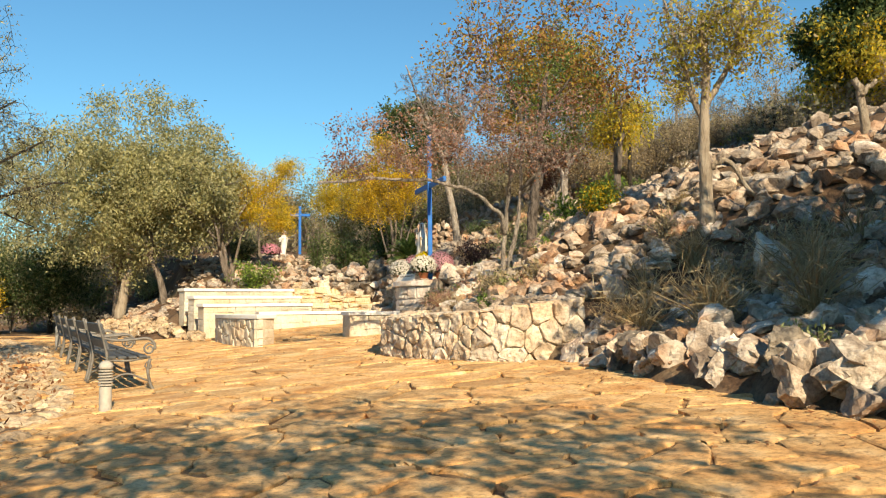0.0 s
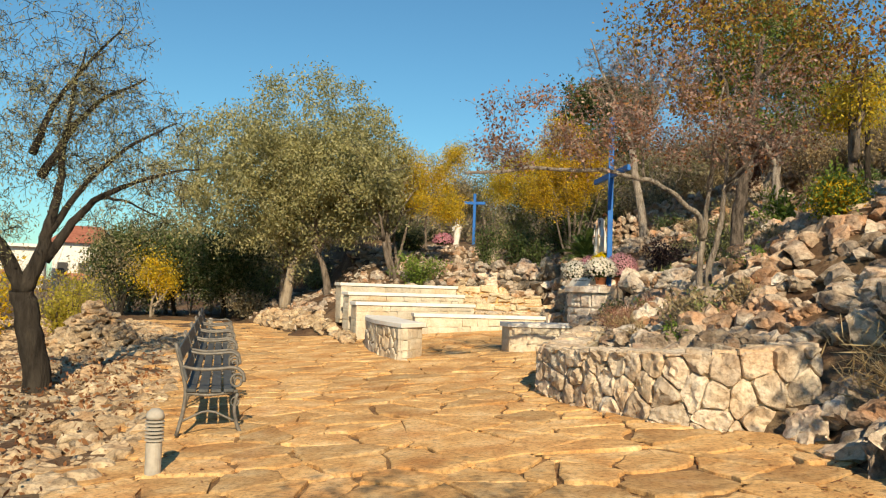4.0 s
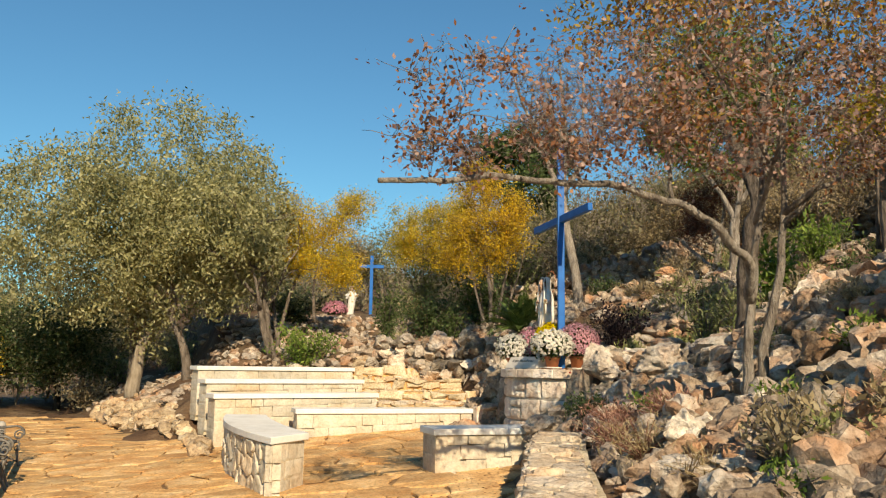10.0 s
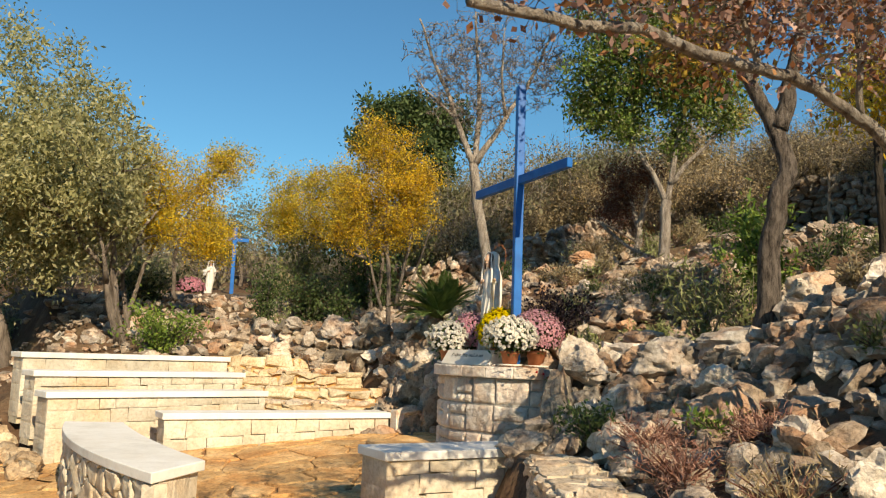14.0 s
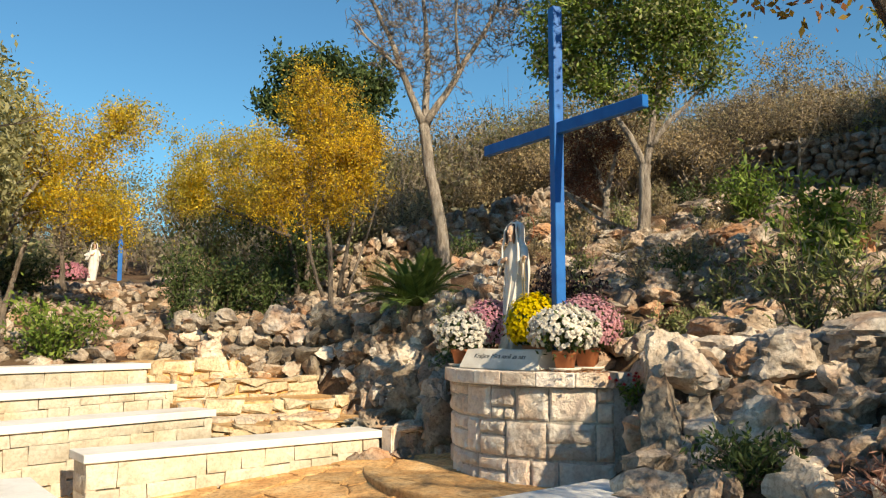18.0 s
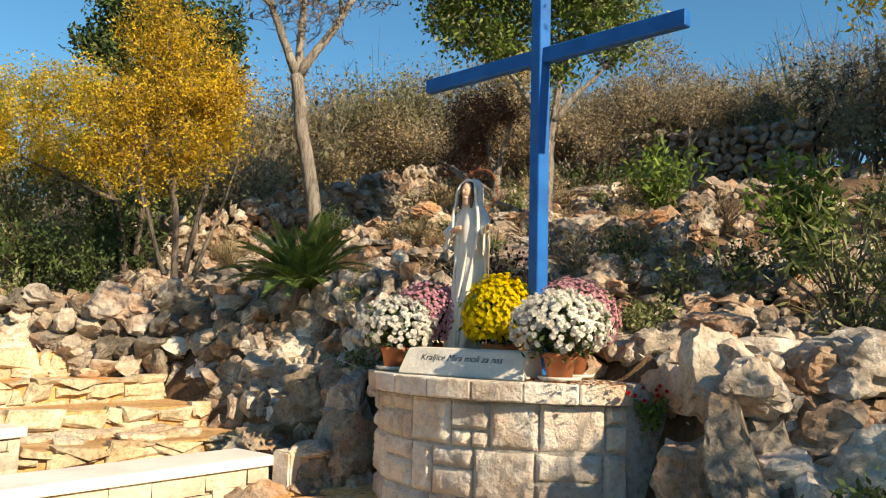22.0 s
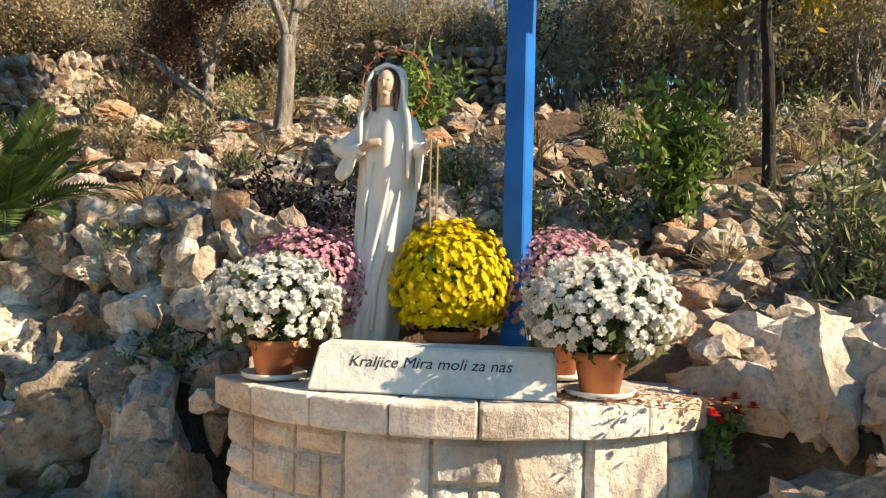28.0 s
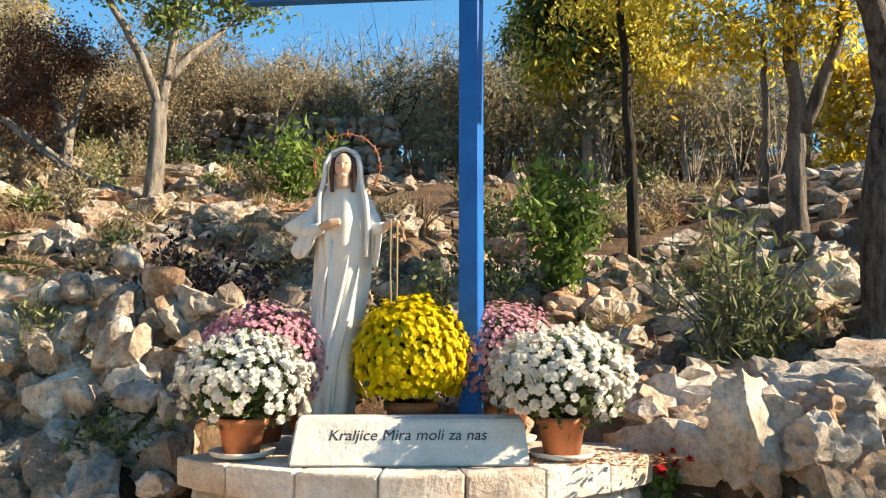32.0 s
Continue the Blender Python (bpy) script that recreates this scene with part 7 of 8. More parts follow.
ob.matrix_basis = pose(-1.95, 33.9, 2.66)
tagged(ob, "pale stone plinth under the distant statue", "plinth")
far_cross = empty("wooden_cross", -1.3, 34.4, 2.7, 0, "distant blue painted wooden cross", "cross")
part("post", box_bm(0.12, 0.12, 2.7, (0, 0, 1.25), 0.006), M_BLUE, far_cross)
part("crossbar", box_bm(0.9, 0.1, 0.12, (0, 0, 2.2), 0.006), M_BLUE, far_cross)
mum(8, -2.5, 33.4, 2.95, 0.4, 0.5, M_MUM_V, "distant pink chrysanthemum beside the statue", 200, 0.05, no_pot=True)

# ---- dry-stone walls up the slope ----
wall_rng = random.Random(21)


def dry_wall(pts, h, label, mat=None):
    hp = Heap()
    l = Line(pts)
    z = 0.0
    while z < h:
        s = 0.0
        c = wall_rng.uniform(0.13, 0.2)
        while s < l.length:
            w = wall_rng.uniform(0.18, 0.4)
            p = l.at(s + w / 2)
            for dpt in (0, 0.3):
                m = Matrix.Translation((p[0] + dpt + wall_rng.gauss(0, 0.03), p[1] + wall_rng.gauss(0, 0.03), land1(p[0], p[1]) + z + c * 0.4)) @ Euler((wall_rng.gauss(0, 0.15), wall_rng.gauss(0, 0.15), wall_rng.uniform(0, 3))).to_matrix().to_4x4() @ Matrix.Diagonal((w * 0.62, w * 0.5, c * 0.75, 1))
                hp.add(SMALL, m, wall_rng)
            s += w
        z += c
    hp.done("dry_stone_wall", mat or M_ROCK_REST, label, "wall")


# these two walls carry their shade in the stone colour
dry_wall([(10.0, 28.4), (11.9, 25.4)], 0.9, "low dry-stone wall on the slope", M_WALL_SHADED)
dry_wall([(11.9, 25.4), (12.7, 20.9)], 1.15, "tall dry-stone wall on the slope", M_WALL_SHADED)
dry_wall([(1.9, 28.2), (6.4, 26.8), (10.4, 27.6)], 1.0, "long grey dry-stone wall on the slope")

# ---- scrub on the hill ----
sc = random.Random(31)
tw, lv, core = [], [[] for _ in range(5)], []
for k in range(1150):
    if k < 420:
        px, py = sc.uniform(12.8, 27), sc.uniform(2, 38)
        if px < 14.5 and 14 < py < 25 and sc.random() < 0.6:
            continue
    else:
        px, py = sc.uniform(-12, 34), sc.uniform(30.0, 50)
    h = sc.uniform(1.3, 3.0) * min(1.7, 1 + 0.07 * max(0, px - 13))
    if k >= 1090:
        px, py = sc.uniform(-46, -22), sc.uniform(44, 62)
    elif k >= 720:
        px, py = sc.uniform(3, 17), sc.uniform(29, 40)
        h = sc.uniform(2.2, 4.4)
    elif py > 30 and px < 3:
        h *= 0.75
    if -3.2 < px < 0.0 and py < 36:
        continue
    o = Vector((px, py, land1(px, py)))
    kind = sc.choice((0, 0, 1, 1, 1, 2, 3, 3, 4))
    w = h * sc.uniform(0.3, 0.5)
    for j in range(8):
        a, q = sc.uniform(0, 6.28), sc.random() ** 0.5 * w
        mid = o + Vector((math.cos(a) * q * 0.5 + sc.gauss(0, 0.08), math.sin(a) * q * 0.5 + sc.gauss(0, 0.08), h * 0.45))
        tip = o + Vector((math.cos(a) * q, math.sin(a) * q, h * sc.uniform(0.75, 1.05)))
        tw.append(tube([o, mid, tip], [0.018, 0.012, 0.004], 3))
        s0 = mid.lerp(tip, sc.uniform(0, 0.8))
        tw.append(tube([s0, s0 + Vector((sc.gauss(0, 0.22), sc.gauss(0, 0.22), sc.uniform(0.05, 0.4)))], [0.009, 0.003], 3))
    for _ in range(8 if kind != 2 else 2):
        q = Vector((sc.gauss(0, 1), sc.gauss(0, 1), sc.gauss(0, 1))).normalized() * sc.random() ** 0.5 * 0.7
        core.append(o + Vector((q.x * w, q.y * w, h * (0.5 + 0.42 * q.z))))
    for _ in range(26 if kind != 2 else 8):
        q = Vector((sc.gauss(0, 1), sc.gauss(0, 1), sc.gauss(0, 1))).normalized() * sc.random() ** 0.4
        lv[kind].append(o + Vector((q.x * w, q.y * w, h * (0.55 + 0.42 * q.z))))
vs, fs = join_raw(tw)
tagged(mesh_ob("scrub_stems", vs, fs, M_TWIG, None), "bare brown stems of scrub covering the hill", "scrub", kind="stuff")
v, f = leaf_cloud(sc, core, 12, 0.22, 0.2, 0.5)
tagged(quick_mesh("scrub", v, f, M_HILL), "dense inner foliage of the scrub on the hill", "scrub", kind="stuff")
for mt, pts in zip((M_SCRUB, M_HILL, M_DRY, M_HILLTREE, M_YGREEN), lv):
    v, f = leaf_cloud(sc, pts, 5, 0.06, 0.5, 0.03, -0.5)
    tagged(quick_mesh("scrub_twigs", v, f, M_TWIG), "fine grey-brown twigs of scrub covering the hill", "scrub", kind="stuff")
    v, f = leaf_cloud(sc, pts, 5, 0.16, 0.12, 0.5)
    tagged(quick_mesh("scrub", v, f, mt), "grey-green and olive-brown scrub covering the hill", "scrub", kind="stuff")

# ---- planter wall ----
pw = empty("planter_wall", 1.2, 9.3, 0.0, 0, "curved rubble-stone planter wall with a broad flat top", "wall")
WALL_ME = []
for v_, f_ in ROUND:
    me = bpy.data.meshes.new("wall_stone")
    me.from_pydata(v_.tolist(), [], f_)
    me.materials.append(M_WALLSTONE)
    me.polygons.foreach_set("use_smooth", [True] * len(f_))
    me.set_sharp_from_angle(angle=radians(30))
    WALL_ME.append(me)
pk = random.Random(8)
rubble_face(pw, line, lambda s: float(base_z(*line.at(s))) - 0.04, ptop, 0.27, M_WALLSTONE, pk, proud=0.024, rough=0.045, joint=0.004)
ins = offset_line(pl, 0.55)
mid1, mid2 = offset_line(pl, 0.03), offset_line(pl, 0.28)
bm = bmesh.new()
rows = []
for i, q in enumerate(pl):
    s = line.s[i]
    t = ptop(s)
    row = []
    for kk, (qq, dz) in enumerate(((mid1[i], -0.5), (mid1[i], -0.03), (mid2[i], 0.0), (ins[i], -0.01), (ins[i], -0.4))):
        nz = 0.0 if kk in (0, 4) else 0.05 * noise.noise(Vector((qq[0] * 4, qq[1] * 4, 0.3)))
        row.append(bm.verts.new((qq[0], qq[1], t + dz + nz)))
    rows.append(row)
for i in range(len(rows) - 1):
    for k in range(4):
        bm.faces.new((rows[i][k], rows[i][k + 1], rows[i + 1][k + 1], rows[i + 1][k]))
bmesh.ops.recalc_face_normals(bm, faces=bm.faces[:])
ob = part("mortar_core", bm, M_CREAM_MORTAR, pw)
ob.matrix_basis = pw.matrix_basis.inverted()
tr = random.Random(9)
for g in cells(line.length, 0.5, 0.34, tr, 0.7):
    cen, vs, fs = cell_stone(g, tr, 0.012, 0.012 * tr.uniform(0.4, 1.8), 0.012, 0.05)
    q0, q1 = line.at(max(cen[0] - 0.05, 0)), line.at(min(cen[0] + 0.05, line.length))
    a = math.atan2(q1[1] - q0[1], q1[0] - q0[0])
    q = line.at(cen[0]) + cen[1] * np.array((-math.sin(a), math.cos(a)))
    ob = mesh_ob("top_stone", [(x, z, -y) for x, y, z in vs], [f[::-1] for f in fs], M_WALLSTONE, pw, smooth=True)
    ob.data.set_sharp_from_angle(angle=radians(32))
    ob.matrix_basis = pw.matrix_basis.inverted() @ Matrix.Translation((q[0], q[1], ptop(cen[0]) + 0.004)) @ Matrix.Rotation(a, 4, "Z")

# boulders that stand out
br = random.Random(17)
for x, y, s_, fl in ((3.5, 13.5, 0.8, 0.62), (4.0, 14.2, 0.62, 0.6), (3.05, 12.9, 0.5, 0.5), (4.55, 16.2, 0.5, 0.5), (4.15, 15.1, 0.5, 0.5), (3.3, 16.1, 0.42, 0.55), (3.55, 16.9, 0.5, 0.5), (2.95, 16.0, 0.36, 0.6), (4.8, 13.0, 0.6, 0.6), (2.62, 14.9, 0.34, 1.35), (2.85, 14.8, 0.36, 0.8), (3.0, 14.3, 0.5, 0.6), (2.9, 15.25, 0.34, 1.2), (1.75, 18.15, 0.42, 0.9), (1.95, 18.7, 0.42, 0.8), (2.3, 18.4, 0.3, 0.8), (2.55, 18.1, 0.28, 0.8), (3.0, 18.6, 0.4, 0.7), (3.4, 15.4, 0.45, 0.55),
                    (3.7, 14.6, 0.45, 0.55), (2.6, 12.9, 0.45, 0.7), (3.1, 12.6, 0.5, 0.7), (2.9, 11.6, 0.4, 0.8), (3.7, 10.7, 0.45, 0.8), (2.6, 10.6, 0.35, 0.7), (3.1, 9.6, 0.4, 0.6), (2.9, 8.3, 0.38, 0.6), (3.6, 8.9, 0.45, 0.6),
                    (5.55, 6.3, 0.6, 1.0), (3.25, 6.5, 0.3, 0.8), (3.3, 5.8, 0.28, 0.8), (3.4, 5.2, 0.3, 0.9), (3.65, 4.6, 0.33, 0.9), (3.8, 3.9, 0.3, 0.8), (3.95, 3.3, 0.36, 0.9), (4.1, 2.6, 0.38, 0.8), (4.3, 1.9, 0.4, 0.8), (3.5, 4.9, 0.2, 0.9), (3.85, 3.55, 0.18, 0.9)):
    # the dark share covers dark rusty stones and also paints in some shade
    rock(br, x, y, min(s_ * 0.7, 0.27) if y > 7 else s_ * 0.7, fl * 1.1, 0.24, "large pitted limestone boulder with rusty stains", True, dark=br.random() < 0.3)

for x, y, z, w, dp, h, rz in ((2.9, 15.22, 0.72, 0.5, 0.45, 0.66, 20), (3.2, 15.0, 0.82, 0.45, 0.4, 0.5, 70), (2.98, 14.72, 0.55, 0.42, 0.35, 0.36, 10), (3.15, 15.3, 1.08, 0.4, 0.3, 0.22, 40), (3.62, 15.5, 1.5, 0.45, 0.3, 0.17, 95), (3.45, 15.55, 1.28, 0.36, 0.26, 0.16, 85), (3.66, 14.85, 1.46, 0.4, 0.3, 0.2, 80), (3.3, 14.8, 1.06, 0.3, 0.24, 0.2, 60), (2.5, 18.8, 1.5, 0.28, 0.25, 0.2, 20), (2.02, 18.68, 1.0, 0.36, 0.3, 0.27, 50), (2.1, 18.25, 0.9, 0.29, 0.22, 0.3, 70), (4.1, 16.1, 1.7, 0.34, 0.26, 0.17, 70), (3.25, 15.8, 1.25, 0.26, 0.24, 0.18, 10), (4.3, 14.5, 1.68, 0.42, 0.3, 0.2, 100), (5.3, 14.6, 2.15, 0.4, 0.3, 0.22, 30)):
    ob = new("rock", br.choice((DARK_ME if br.random() < 0.2 else ROCK_ME)[:5]))
    ob.matrix_basis = Matrix.Translation((x, y, z)) @ Euler((br.gauss(0, 0.12), br.gauss(0, 0.12), radians(rz))).to_matrix().to_4x4() @ Matrix.Diagonal((w * 1.25, dp * 1.25, h * 1.25, 1))
    tagged(ob, "large smooth-worn pinkish limestone boulder beside the altar", "rock", "rocks of the rockery")

# the low rock wall that holds the ledge; dark stones paint in the crown's shadow
for row in range(4):
    t = 0.0
    while t < 1.0:
        size = br.uniform(0.13, 0.23)
        rock(br, 2.95 + 1.65 * t + br.gauss(0, 0.03), 14.9 - 0.4 * t + row * 0.06 + br.gauss(0, 0.04), size, 0.85, 0.3, "limestone rock in the low wall beside the altar, mostly darkened for shade", size > 0.17, z=0.92 + 0.12 * t + row * 0.17 + br.gauss(0, 0.03), dark=br.random() < 0.75)
        t += size * 0.62

# rocks stacked beside the altar and in a bank from the stairs up to it
for k in range(12):
    t = br.random()
    rock(br, 2.72 + 0.45 * t + br.uniform(-0.08, 0.1), 15.32 - 0.15 * t + br.uniform(-0.2, 0.1), br.uniform(0.15, 0.27), 0.85, 0.3, "grey limestone rock stacked beside the altar", False, z=0.4 + 0.55 * br.random())
rock(br, 2.03, 17.99, 0.3, 1.5, 0.3, "tall dark grey rock leaning against the altar", True, z=0.72, dark=True)
for x, y, z, w, dp, h, rz, dark in ((1.72, 18.12, 0.66, 0.24, 0.17, 0.07, 20, False), (1.62, 18.2, 0.47, 0.13, 0.12, 0.14, 60, False), (1.82, 18.05, 0.46, 0.12, 0.12, 0.14, 10, True), (1.55, 18.75, 0.66, 0.26, 0.2, 0.13, 40, True), (1.5, 18.4, 0.42, 0.16, 0.12, 0.1, 0, True)):
    ob = new("rock", br.choice(DARK_ME[:5] if dark else ROCK_ME[:5]))
    ob.matrix_basis = Matrix.Translation((x, y, z)) @ Euler((br.gauss(0, 0.08), br.gauss(0, 0.08), radians(rz))).to_matrix().to_4x4() @ Matrix.Diagonal((w * 1.25, dp * 1.25, h * 1.25, 1))
    tagged(ob, "flat grey rock stacked at the foot of the altar", "rock", "rocks of the rockery")
fill = Heap()
for row in range(13):
    zr = 0.34 + row * 0.14
    s_ = 0.0
    while s_ < 3.8:
        size = br.uniform(0.09, 0.19)
        t = s_ / 3.0
        x, y = 1.82 - 0.12 * t + row * 0.075 + br.gauss(0, 0.05), 18.05 + 2.9 * t + br.gauss(0, 0.05)
        if zr > 0.4 + 0.55 * max(0, t - 0.3) and not any(abs(y - by) < 0.27 and abs(zr - bz) < 0.2 for by, bz in ((18.68, 1.0), (18.25, 0.9), (18.8, 1.5))):
            if br.random() < 0.5:
                rock(br, x, y, size, 0.8, 0.3, "grey and rusty limestone rock in the bank beside the stairs", size > 0.15, z=zr + br.gauss(0, 0.04), dark=br.random() < 0.12)
            else:
                fill.add(MIDR, Matrix.Translation((x, y, zr + br.gauss(0, 0.03))) @ Euler((br.uniform(0, 3), br.uniform(0, 3), br.uniform(0, 3))).to_matrix().to_4x4() @ Matrix.Diagonal((size * 1.1, size * 0.9, size * 0.8, 1)), br)
            for _ in range(2):
                fill.add(SMALL, Matrix.Translation((x + 0.06, y + br.gauss(0, 0.12), zr + br.gauss(0, 0.09))) @ Euler((br.uniform(0, 3), br.uniform(0, 3), br.uniform(0, 3))).to_matrix().to_4x4() @ Matrix.Diagonal((0.13, 0.11, 0.09, 1)), br)
        s_ += size * 1.35
for row in range(4):
    s_ = 0.0
    while s_ < 3.3:
        size = br.uniform(0.16, 0.27)
        t = s_ / 3.3
        rock(br, 2.05 - 2.6 * t + br.gauss(0, 0.04), 20.75 + 1.7 * t + row * 0.07 + br.gauss(0, 0.04), size, 0.8, 0.3, "dark weathered rock stacked in the wall above the stairs", size > 0.22, z=1.15 + row * 0.23 + br.gauss(0, 0.03), dark=br.random() < 0.3)
        fill.add(SMALL, Matrix.Translation((2.1 - 2.6 * t, 20.85 + 1.7 * t + row * 0.07, 1.1 + row * 0.23)) @ Matrix.Diagonal((0.2, 0.16, 0.14, 1)), br)
        s_ += size * 1.45
for _ in range(420):
    x, y = br.uniform(1.1, 2.7), br.uniform(17.95, 20.6)
    size = 0.05 + 0.12 * br.random() ** 2
    fill.add(SMALL, Matrix.Translation((x, y, land1(x, y) + 0.02)) @ Euler((br.uniform(0, 3), br.uniform(0, 3), br.uniform(0, 3))).to_matrix().to_4x4() @ Matrix.Diagonal((size * 1.3, size, size * 0.8, 1)), br)
fill.done("stacked_stones", M_ROCK_REST, "small stones wedged between the rocks of the bank", "rubble")

# stairs beside the tiers
stairs = empty("stone_stairs", 0.5, 19.0, 0.3, 0, "rough golden stone steps beside the bench tiers", "stairs")
sr = random.Random(6)
for (ax, ay), (bx, by), z0, z1 in (((-0.2, 19.0), (1.85, 19.35), 0.3, 0.66), ((-0.5, 19.75), (1.6, 20.2), 0.62, 0.86), ((-0.55, 20.4), (1.4, 21.0), 0.82, 1.06), ((-0.8, 21.2), (1.1, 21.9), 1.02, 1.3)):
    p = np.array([(ax + (bx - ax) * i / 8, ay + (by - ay) * i / 8) for i in range(9)])
    ob = part("tread", strip(offset_line(p, 0.03), offset_line(p, 1.0), z0 - 0.3, z1 - 0.02, 0.01), M_PAVE, stairs, "golden stone tread")
    ob.matrix_basis = stairs.matrix_basis.inverted()
    stone_face(stairs, Line(p), lambda s, z=z0: z - 0.05, lambda s, z=z1: z, (0.07, 0.17), (0.12, 0.5), M_GOLD, sr, "step_stone", 0.045, 0.01, 0.03, 0.1)

for k in range(46):
    t, u_ = sr.random(), sr.random()
    x, y = -0.5 + 2.0 * u_ - 0.35 * t, 19.35 + 2.6 * t + 0.25 * u_
    lv_ = 0.66 + 0.22 * int(max(0, (y - 19.9 - 0.3 * u_) / 0.72))
    stone = new("step_stone", sr.choice(WALL_ME))
    stone.parent = stairs
    stone.matrix_basis = stairs.matrix_basis.inverted() @ Matrix.Translation((x, y, min(lv_, 1.3) - 0.02)) @ Euler((sr.gauss(0, 0.08), sr.gauss(0, 0.08), sr.uniform(0, 6.28))).to_matrix().to_4x4() @ Matrix.Diagonal((sr.uniform(0.12, 0.26), sr.uniform(0.1, 0.18), 0.055, 1))

# ---- houses across the valley ----
def house(x, y, z, w, dp, h, wall_m, roof_m, label, rz, flat=False):
    th = empty("house", x, y, z, rz, label, "house")
    part("wall", box_bm(w, dp, h, (0, 0, h / 2), 0.05), wall_m, th)
    bm = bmesh.new()
    e = 0.6
    lo = [bm.verts.new(q) for q in ((-w / 2 - e, -dp / 2 - e, h), (w / 2 + e, -dp / 2 - e, h), (w / 2 + e, dp / 2 + e, h), (-w / 2 - e, dp / 2 + e, h))]
    if flat:
        hi = [bm.verts.new((v.co.x, v.co.y, h + 0.3)) for v in lo]
    else:
        hi = [bm.verts.new(q) for q in ((-w / 4, -0.1, h + 2.2), (w / 4, -0.1, h + 2.2), (w / 4, 0.1, h + 2.2), (-w / 4, 0.1, h + 2.2))]
    for k in range(4):
        k2 = (k + 1) % 4
        bm.faces.new((lo[k], lo[k2], hi[k2], hi[k]))
    bm.faces.new(lo[::-1])
    bm.faces.new(hi)
    part("roof", bm, roof_m, th, "roof of red tiles" if not flat else "flat pale roof")
    for fl in range(2):
        for k in range(3):
            win = part("window", box_bm(1.1, 0.12, 1.3, (-w / 3 + k * w / 3, -dp / 2 - 0.02, 1.2 + fl * 2.9), 0.02), M_DARK, th)
            part("sill", box_bm(1.3, 0.25, 0.1, (-w / 3 + k * w / 3, -dp / 2 - 0.08, 0.5 + fl * 2.9), 0.02), M_WHITE, win)
    part("balcony", box_bm(w * 0.8, 1.2, 0.9, (0, -dp / 2 - 0.6, 3.1), 0.04), M_ORANGE, th, "orange balcony parapet")


house(-51.5, 92.3, -1.7, 6.6, 8, 7.0, M_WHITE, M_ROOF, "cream house with red tiled roof across the valley", 30)
house(-53.0, 77.5, -3.0, 10, 8, 7.2, M_WHITE, M_WHITE, "white flat-roofed building across the valley", 30, True)
house(-43.8, 63.0, -4.2, 8, 7, 3.8, M_ORANGE, M_ROOF, "low house with terracotta walls below the terrace", 25)

# ---- crazy paving ----
pr = np.random.default_rng(12)
cell = 0.44
sx, sy = np.arange(-12, 6, cell), np.arange(-6.5, 27, cell)
SX, SY = np.meshgrid(sx, sy)
seeds = np.stack([SX.ravel(), SY.ravel()], 1) + pr.uniform(-0.28, 0.28, (SX.size, 2))
thin = pr.random(len(seeds)) > 0.24
seeds = seeds[thin]
inside = (seeds[:, 0] > left_edge(seeds[:, 1]) - 0.25) & (seeds[:, 0] < right_edge(seeds[:, 1]) + 0.1) & ((seeds[:, 1] < 19.2) | (seeds[:, 0] < -4.6)) & (seeds[:, 1] < 25)
inside &= ~((seeds[:, 0] > -3.3) & (seeds[:, 1] > 18.6))
inside &= ~((seeds[:, 0] > bed_edge(seeds[:, 1])) & (seeds[:, 1] > 17.0) & ((seeds[:, 0] < tier_end(seeds[:, 1])) | (seeds[:, 1] > 19.2)))


pavement = tagged(empty("pavement", 0, 8, 0), "crazy paving of warm orange natural stone", "pavement", kind="structure")
rest_v, rest_f, made = [], [], 0
# sandy bed that fills most of the joints
gx, gy = np.arange(-12, 4.4, 0.1), np.arange(-6.5, 25, 0.1)
bv, bf, bid = [], [], {}


def bed_vert(i, j):
    if (i, j) not in bid:
        x, y = float(gx[i]), float(gy[j])
        bid[(i, j)] = len(bv)
        bv.append((x, y - 8, float(base_z(x, y)) - 0.027 + 0.013 * noise.noise(Vector((x * 2.6, y * 2.6, 1.0)))))
    return bid[(i, j)]


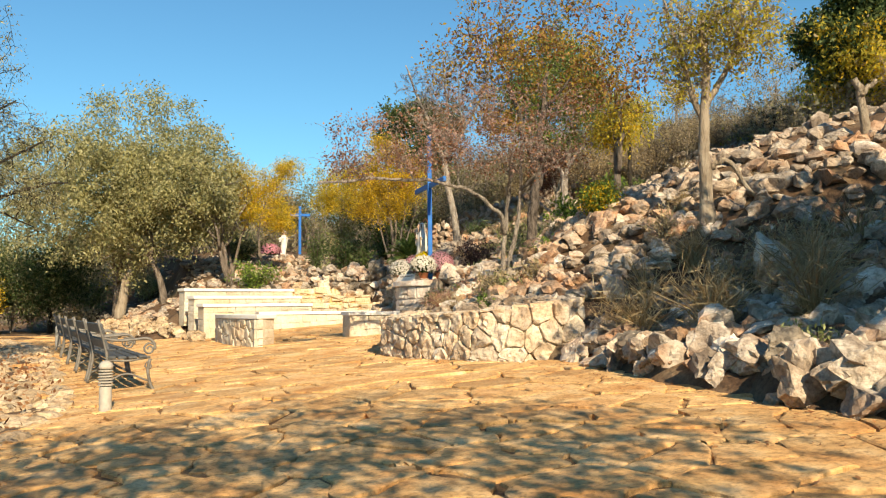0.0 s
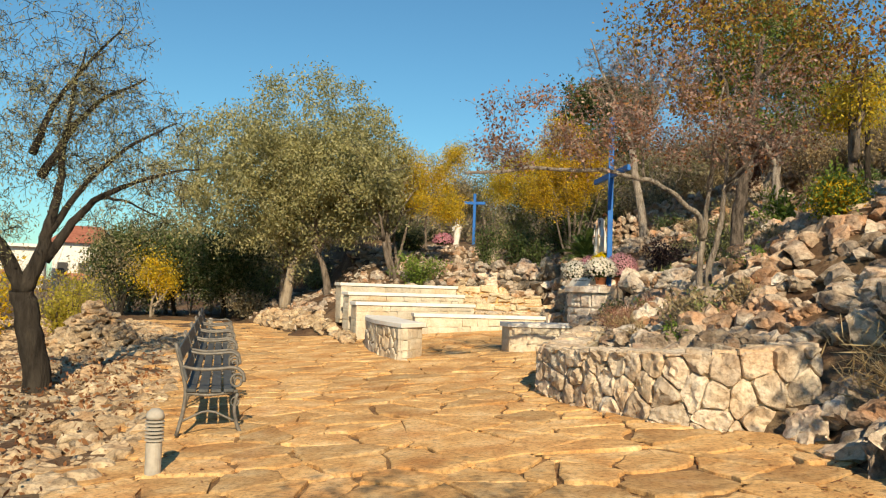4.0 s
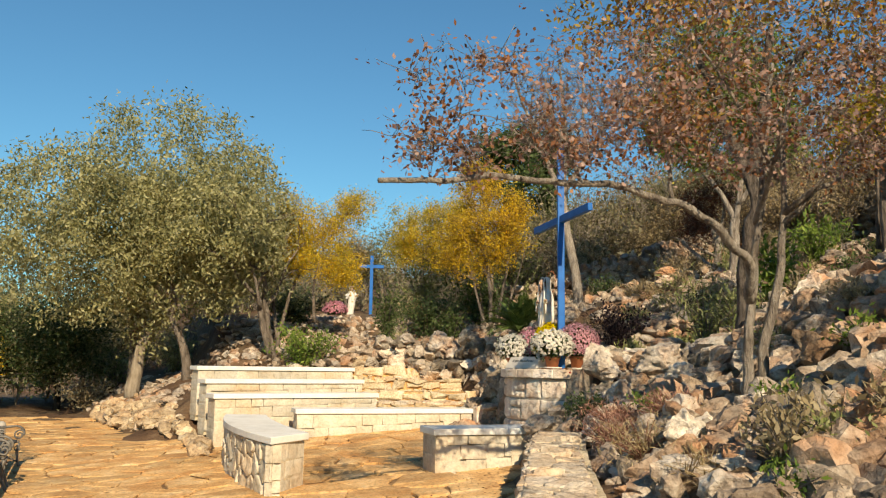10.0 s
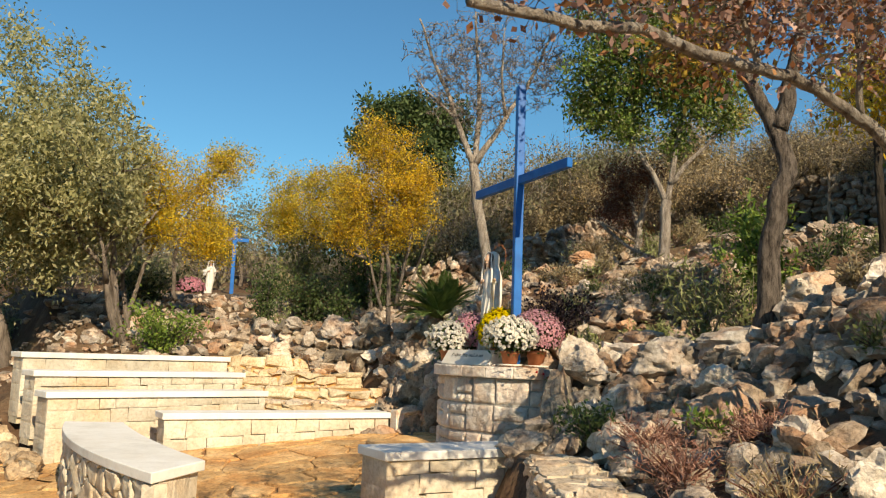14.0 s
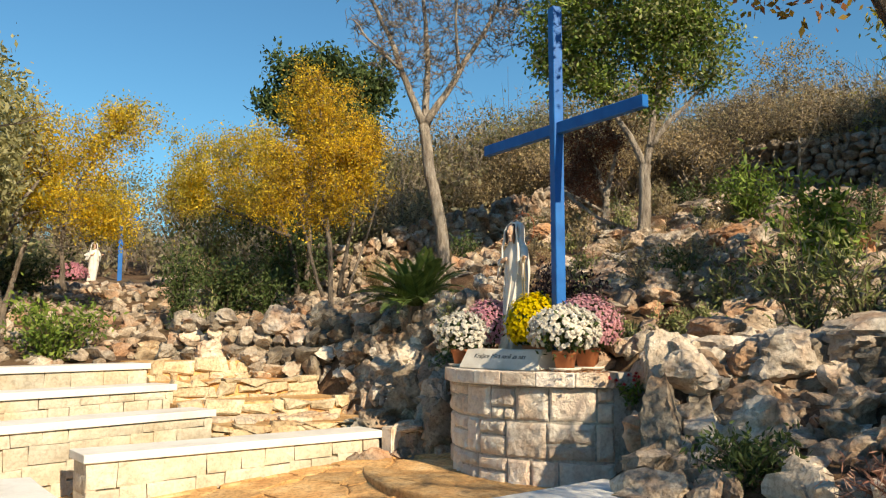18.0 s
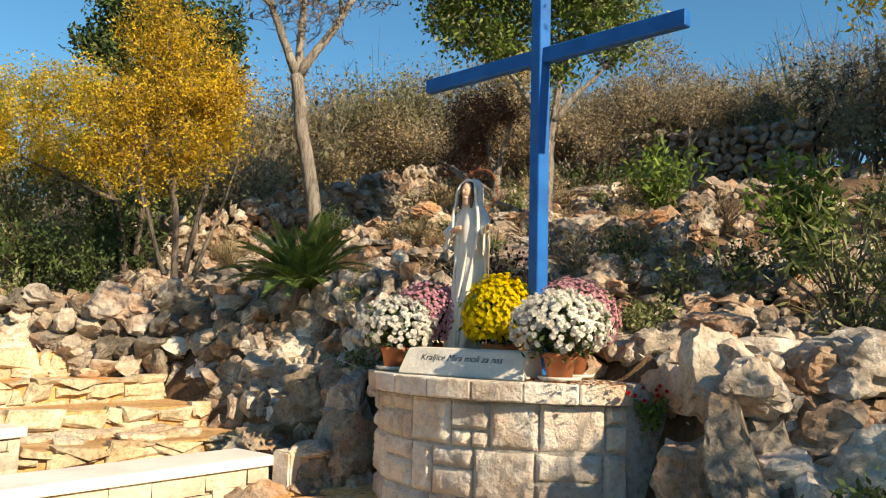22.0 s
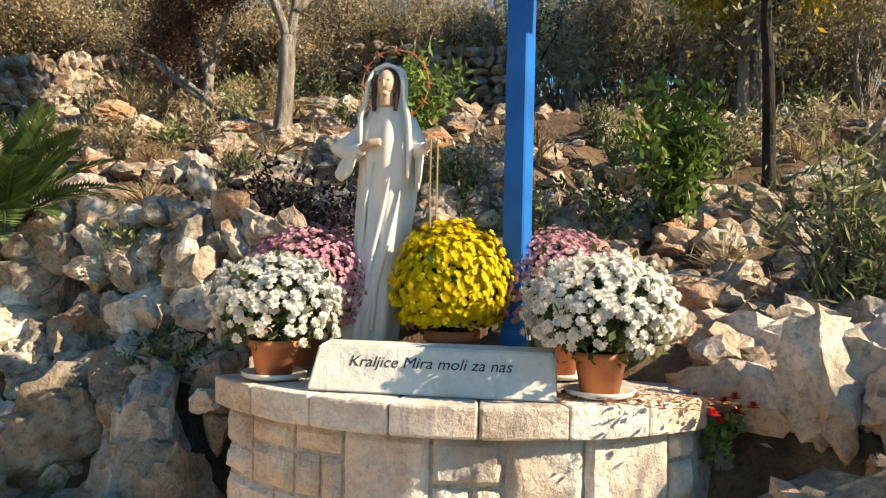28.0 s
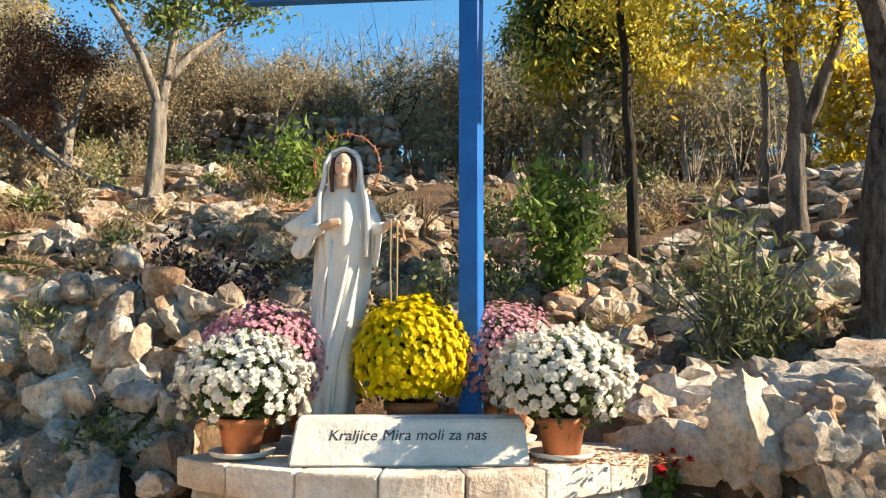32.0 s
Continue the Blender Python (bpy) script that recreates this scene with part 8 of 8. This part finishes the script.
lo_e, hi_e = left_edge(gy), right_edge(gy)
for j in range(len(gy) - 1):
    for i in range(len(gx) - 1):
        if lo_e[j] - 0.1 < gx[i] and gx[i + 1] < hi_e[j] + 0.15 and not (gx[i] > -4.6 and gy[j] > 19.2) and not (gx[i] > bed_edge(gy[j]) + 0.1 and gy[j] > 17.0 and (gx[i] < tier_end(gy[j]) or gy[j] > 19.2)):
            bf.append((bed_vert(i, j), bed_vert(i + 1, j), bed_vert(i + 1, j + 1), bed_vert(i, j + 1)))
mesh_ob("joint_filling", bv, bf, M_PAVE_BED, pavement, "sandy joint filling", True)
for i in np.nonzero(inside)[0]:
    c = seeds[i]
    near = np.argsort(((seeds - c) ** 2).sum(1))[1:16]
    poly = [c + np.array(q) for q in ((-1, -1), (1, -1), (1, 1), (-1, 1))]
    for j in near:
        poly = clip(poly, (c + seeds[j]) / 2, seeds[j] - c)
        if len(poly) < 3:
            break
    if len(poly) < 3:
        continue
    g = np.array(poly)
    cen = g.mean(0)
    size = np.hypot(*(g - cen).T)
    g = cen + (g - cen) * np.clip(1 - pr.uniform(0.01, 0.034) / size, 0.2, 1)[:, None]
    m = len(g)
    # roughen the outline with a point on each edge
    pts = []
    for k in range(m):
        a, b = g[k], g[(k + 1) % m]
        pts += [a + pr.normal(0, 0.012, 2), a * 0.67 + b * 0.33 + pr.normal(0, 0.022, 2), a * 0.33 + b * 0.67 + pr.normal(0, 0.022, 2)]
    pts = np.array(pts)
    m = len(pts)
    zc = float(base_z(cen[0], cen[1])) + pr.normal(0, 0.004)
    tilt = pr.normal(0, 0.014, 2)
    inn = cen + (pts - cen) * 0.93
    zt = lambda q: float(base_z(q[0], q[1])) - float(base_z(cen[0], cen[1])) + np.dot(q - cen, tilt)
    vs = [(q[0] - cen[0], q[1] - cen[1], -0.05) for q in pts] + [(q[0] - cen[0], q[1] - cen[1], zt(q) - 0.007) for q in pts] + [(q[0] - cen[0], q[1] - cen[1], zt(q) + pr.normal(0, 0.0015)) for q in inn] + [(0, 0, 0.002)]
    fs = []
    for k in range(m):
        k2 = (k + 1) % m
        fs += [(k, k2, m + k2, m + k), (m + k, m + k2, 2 * m + k2, 2 * m + k), (2 * m + k, 2 * m + k2, 3 * m)]
    if made < 300 and -2.6 < cen[0] < 3.6 and 0.5 < cen[1] < 14.5:
        ob = mesh_ob("paving_stone", vs, fs, M_PAVE, pavement)
        ob.matrix_basis = pavement.matrix_basis.inverted() @ Matrix.Translation((cen[0], cen[1], zc))
        made += 1
    else:
        o = len(rest_v)
        rest_v += [(v[0] + cen[0], v[1] + cen[1], v[2] + zc) for v in vs]
        rest_f += [tuple(q + o for q in f) for f in fs]
ob = mesh_ob("paving_stones", rest_v, rest_f, M_PAVE_REST, pavement)
ob.matrix_basis = pavement.matrix_basis.inverted()
ob["kind"] = "stuff"
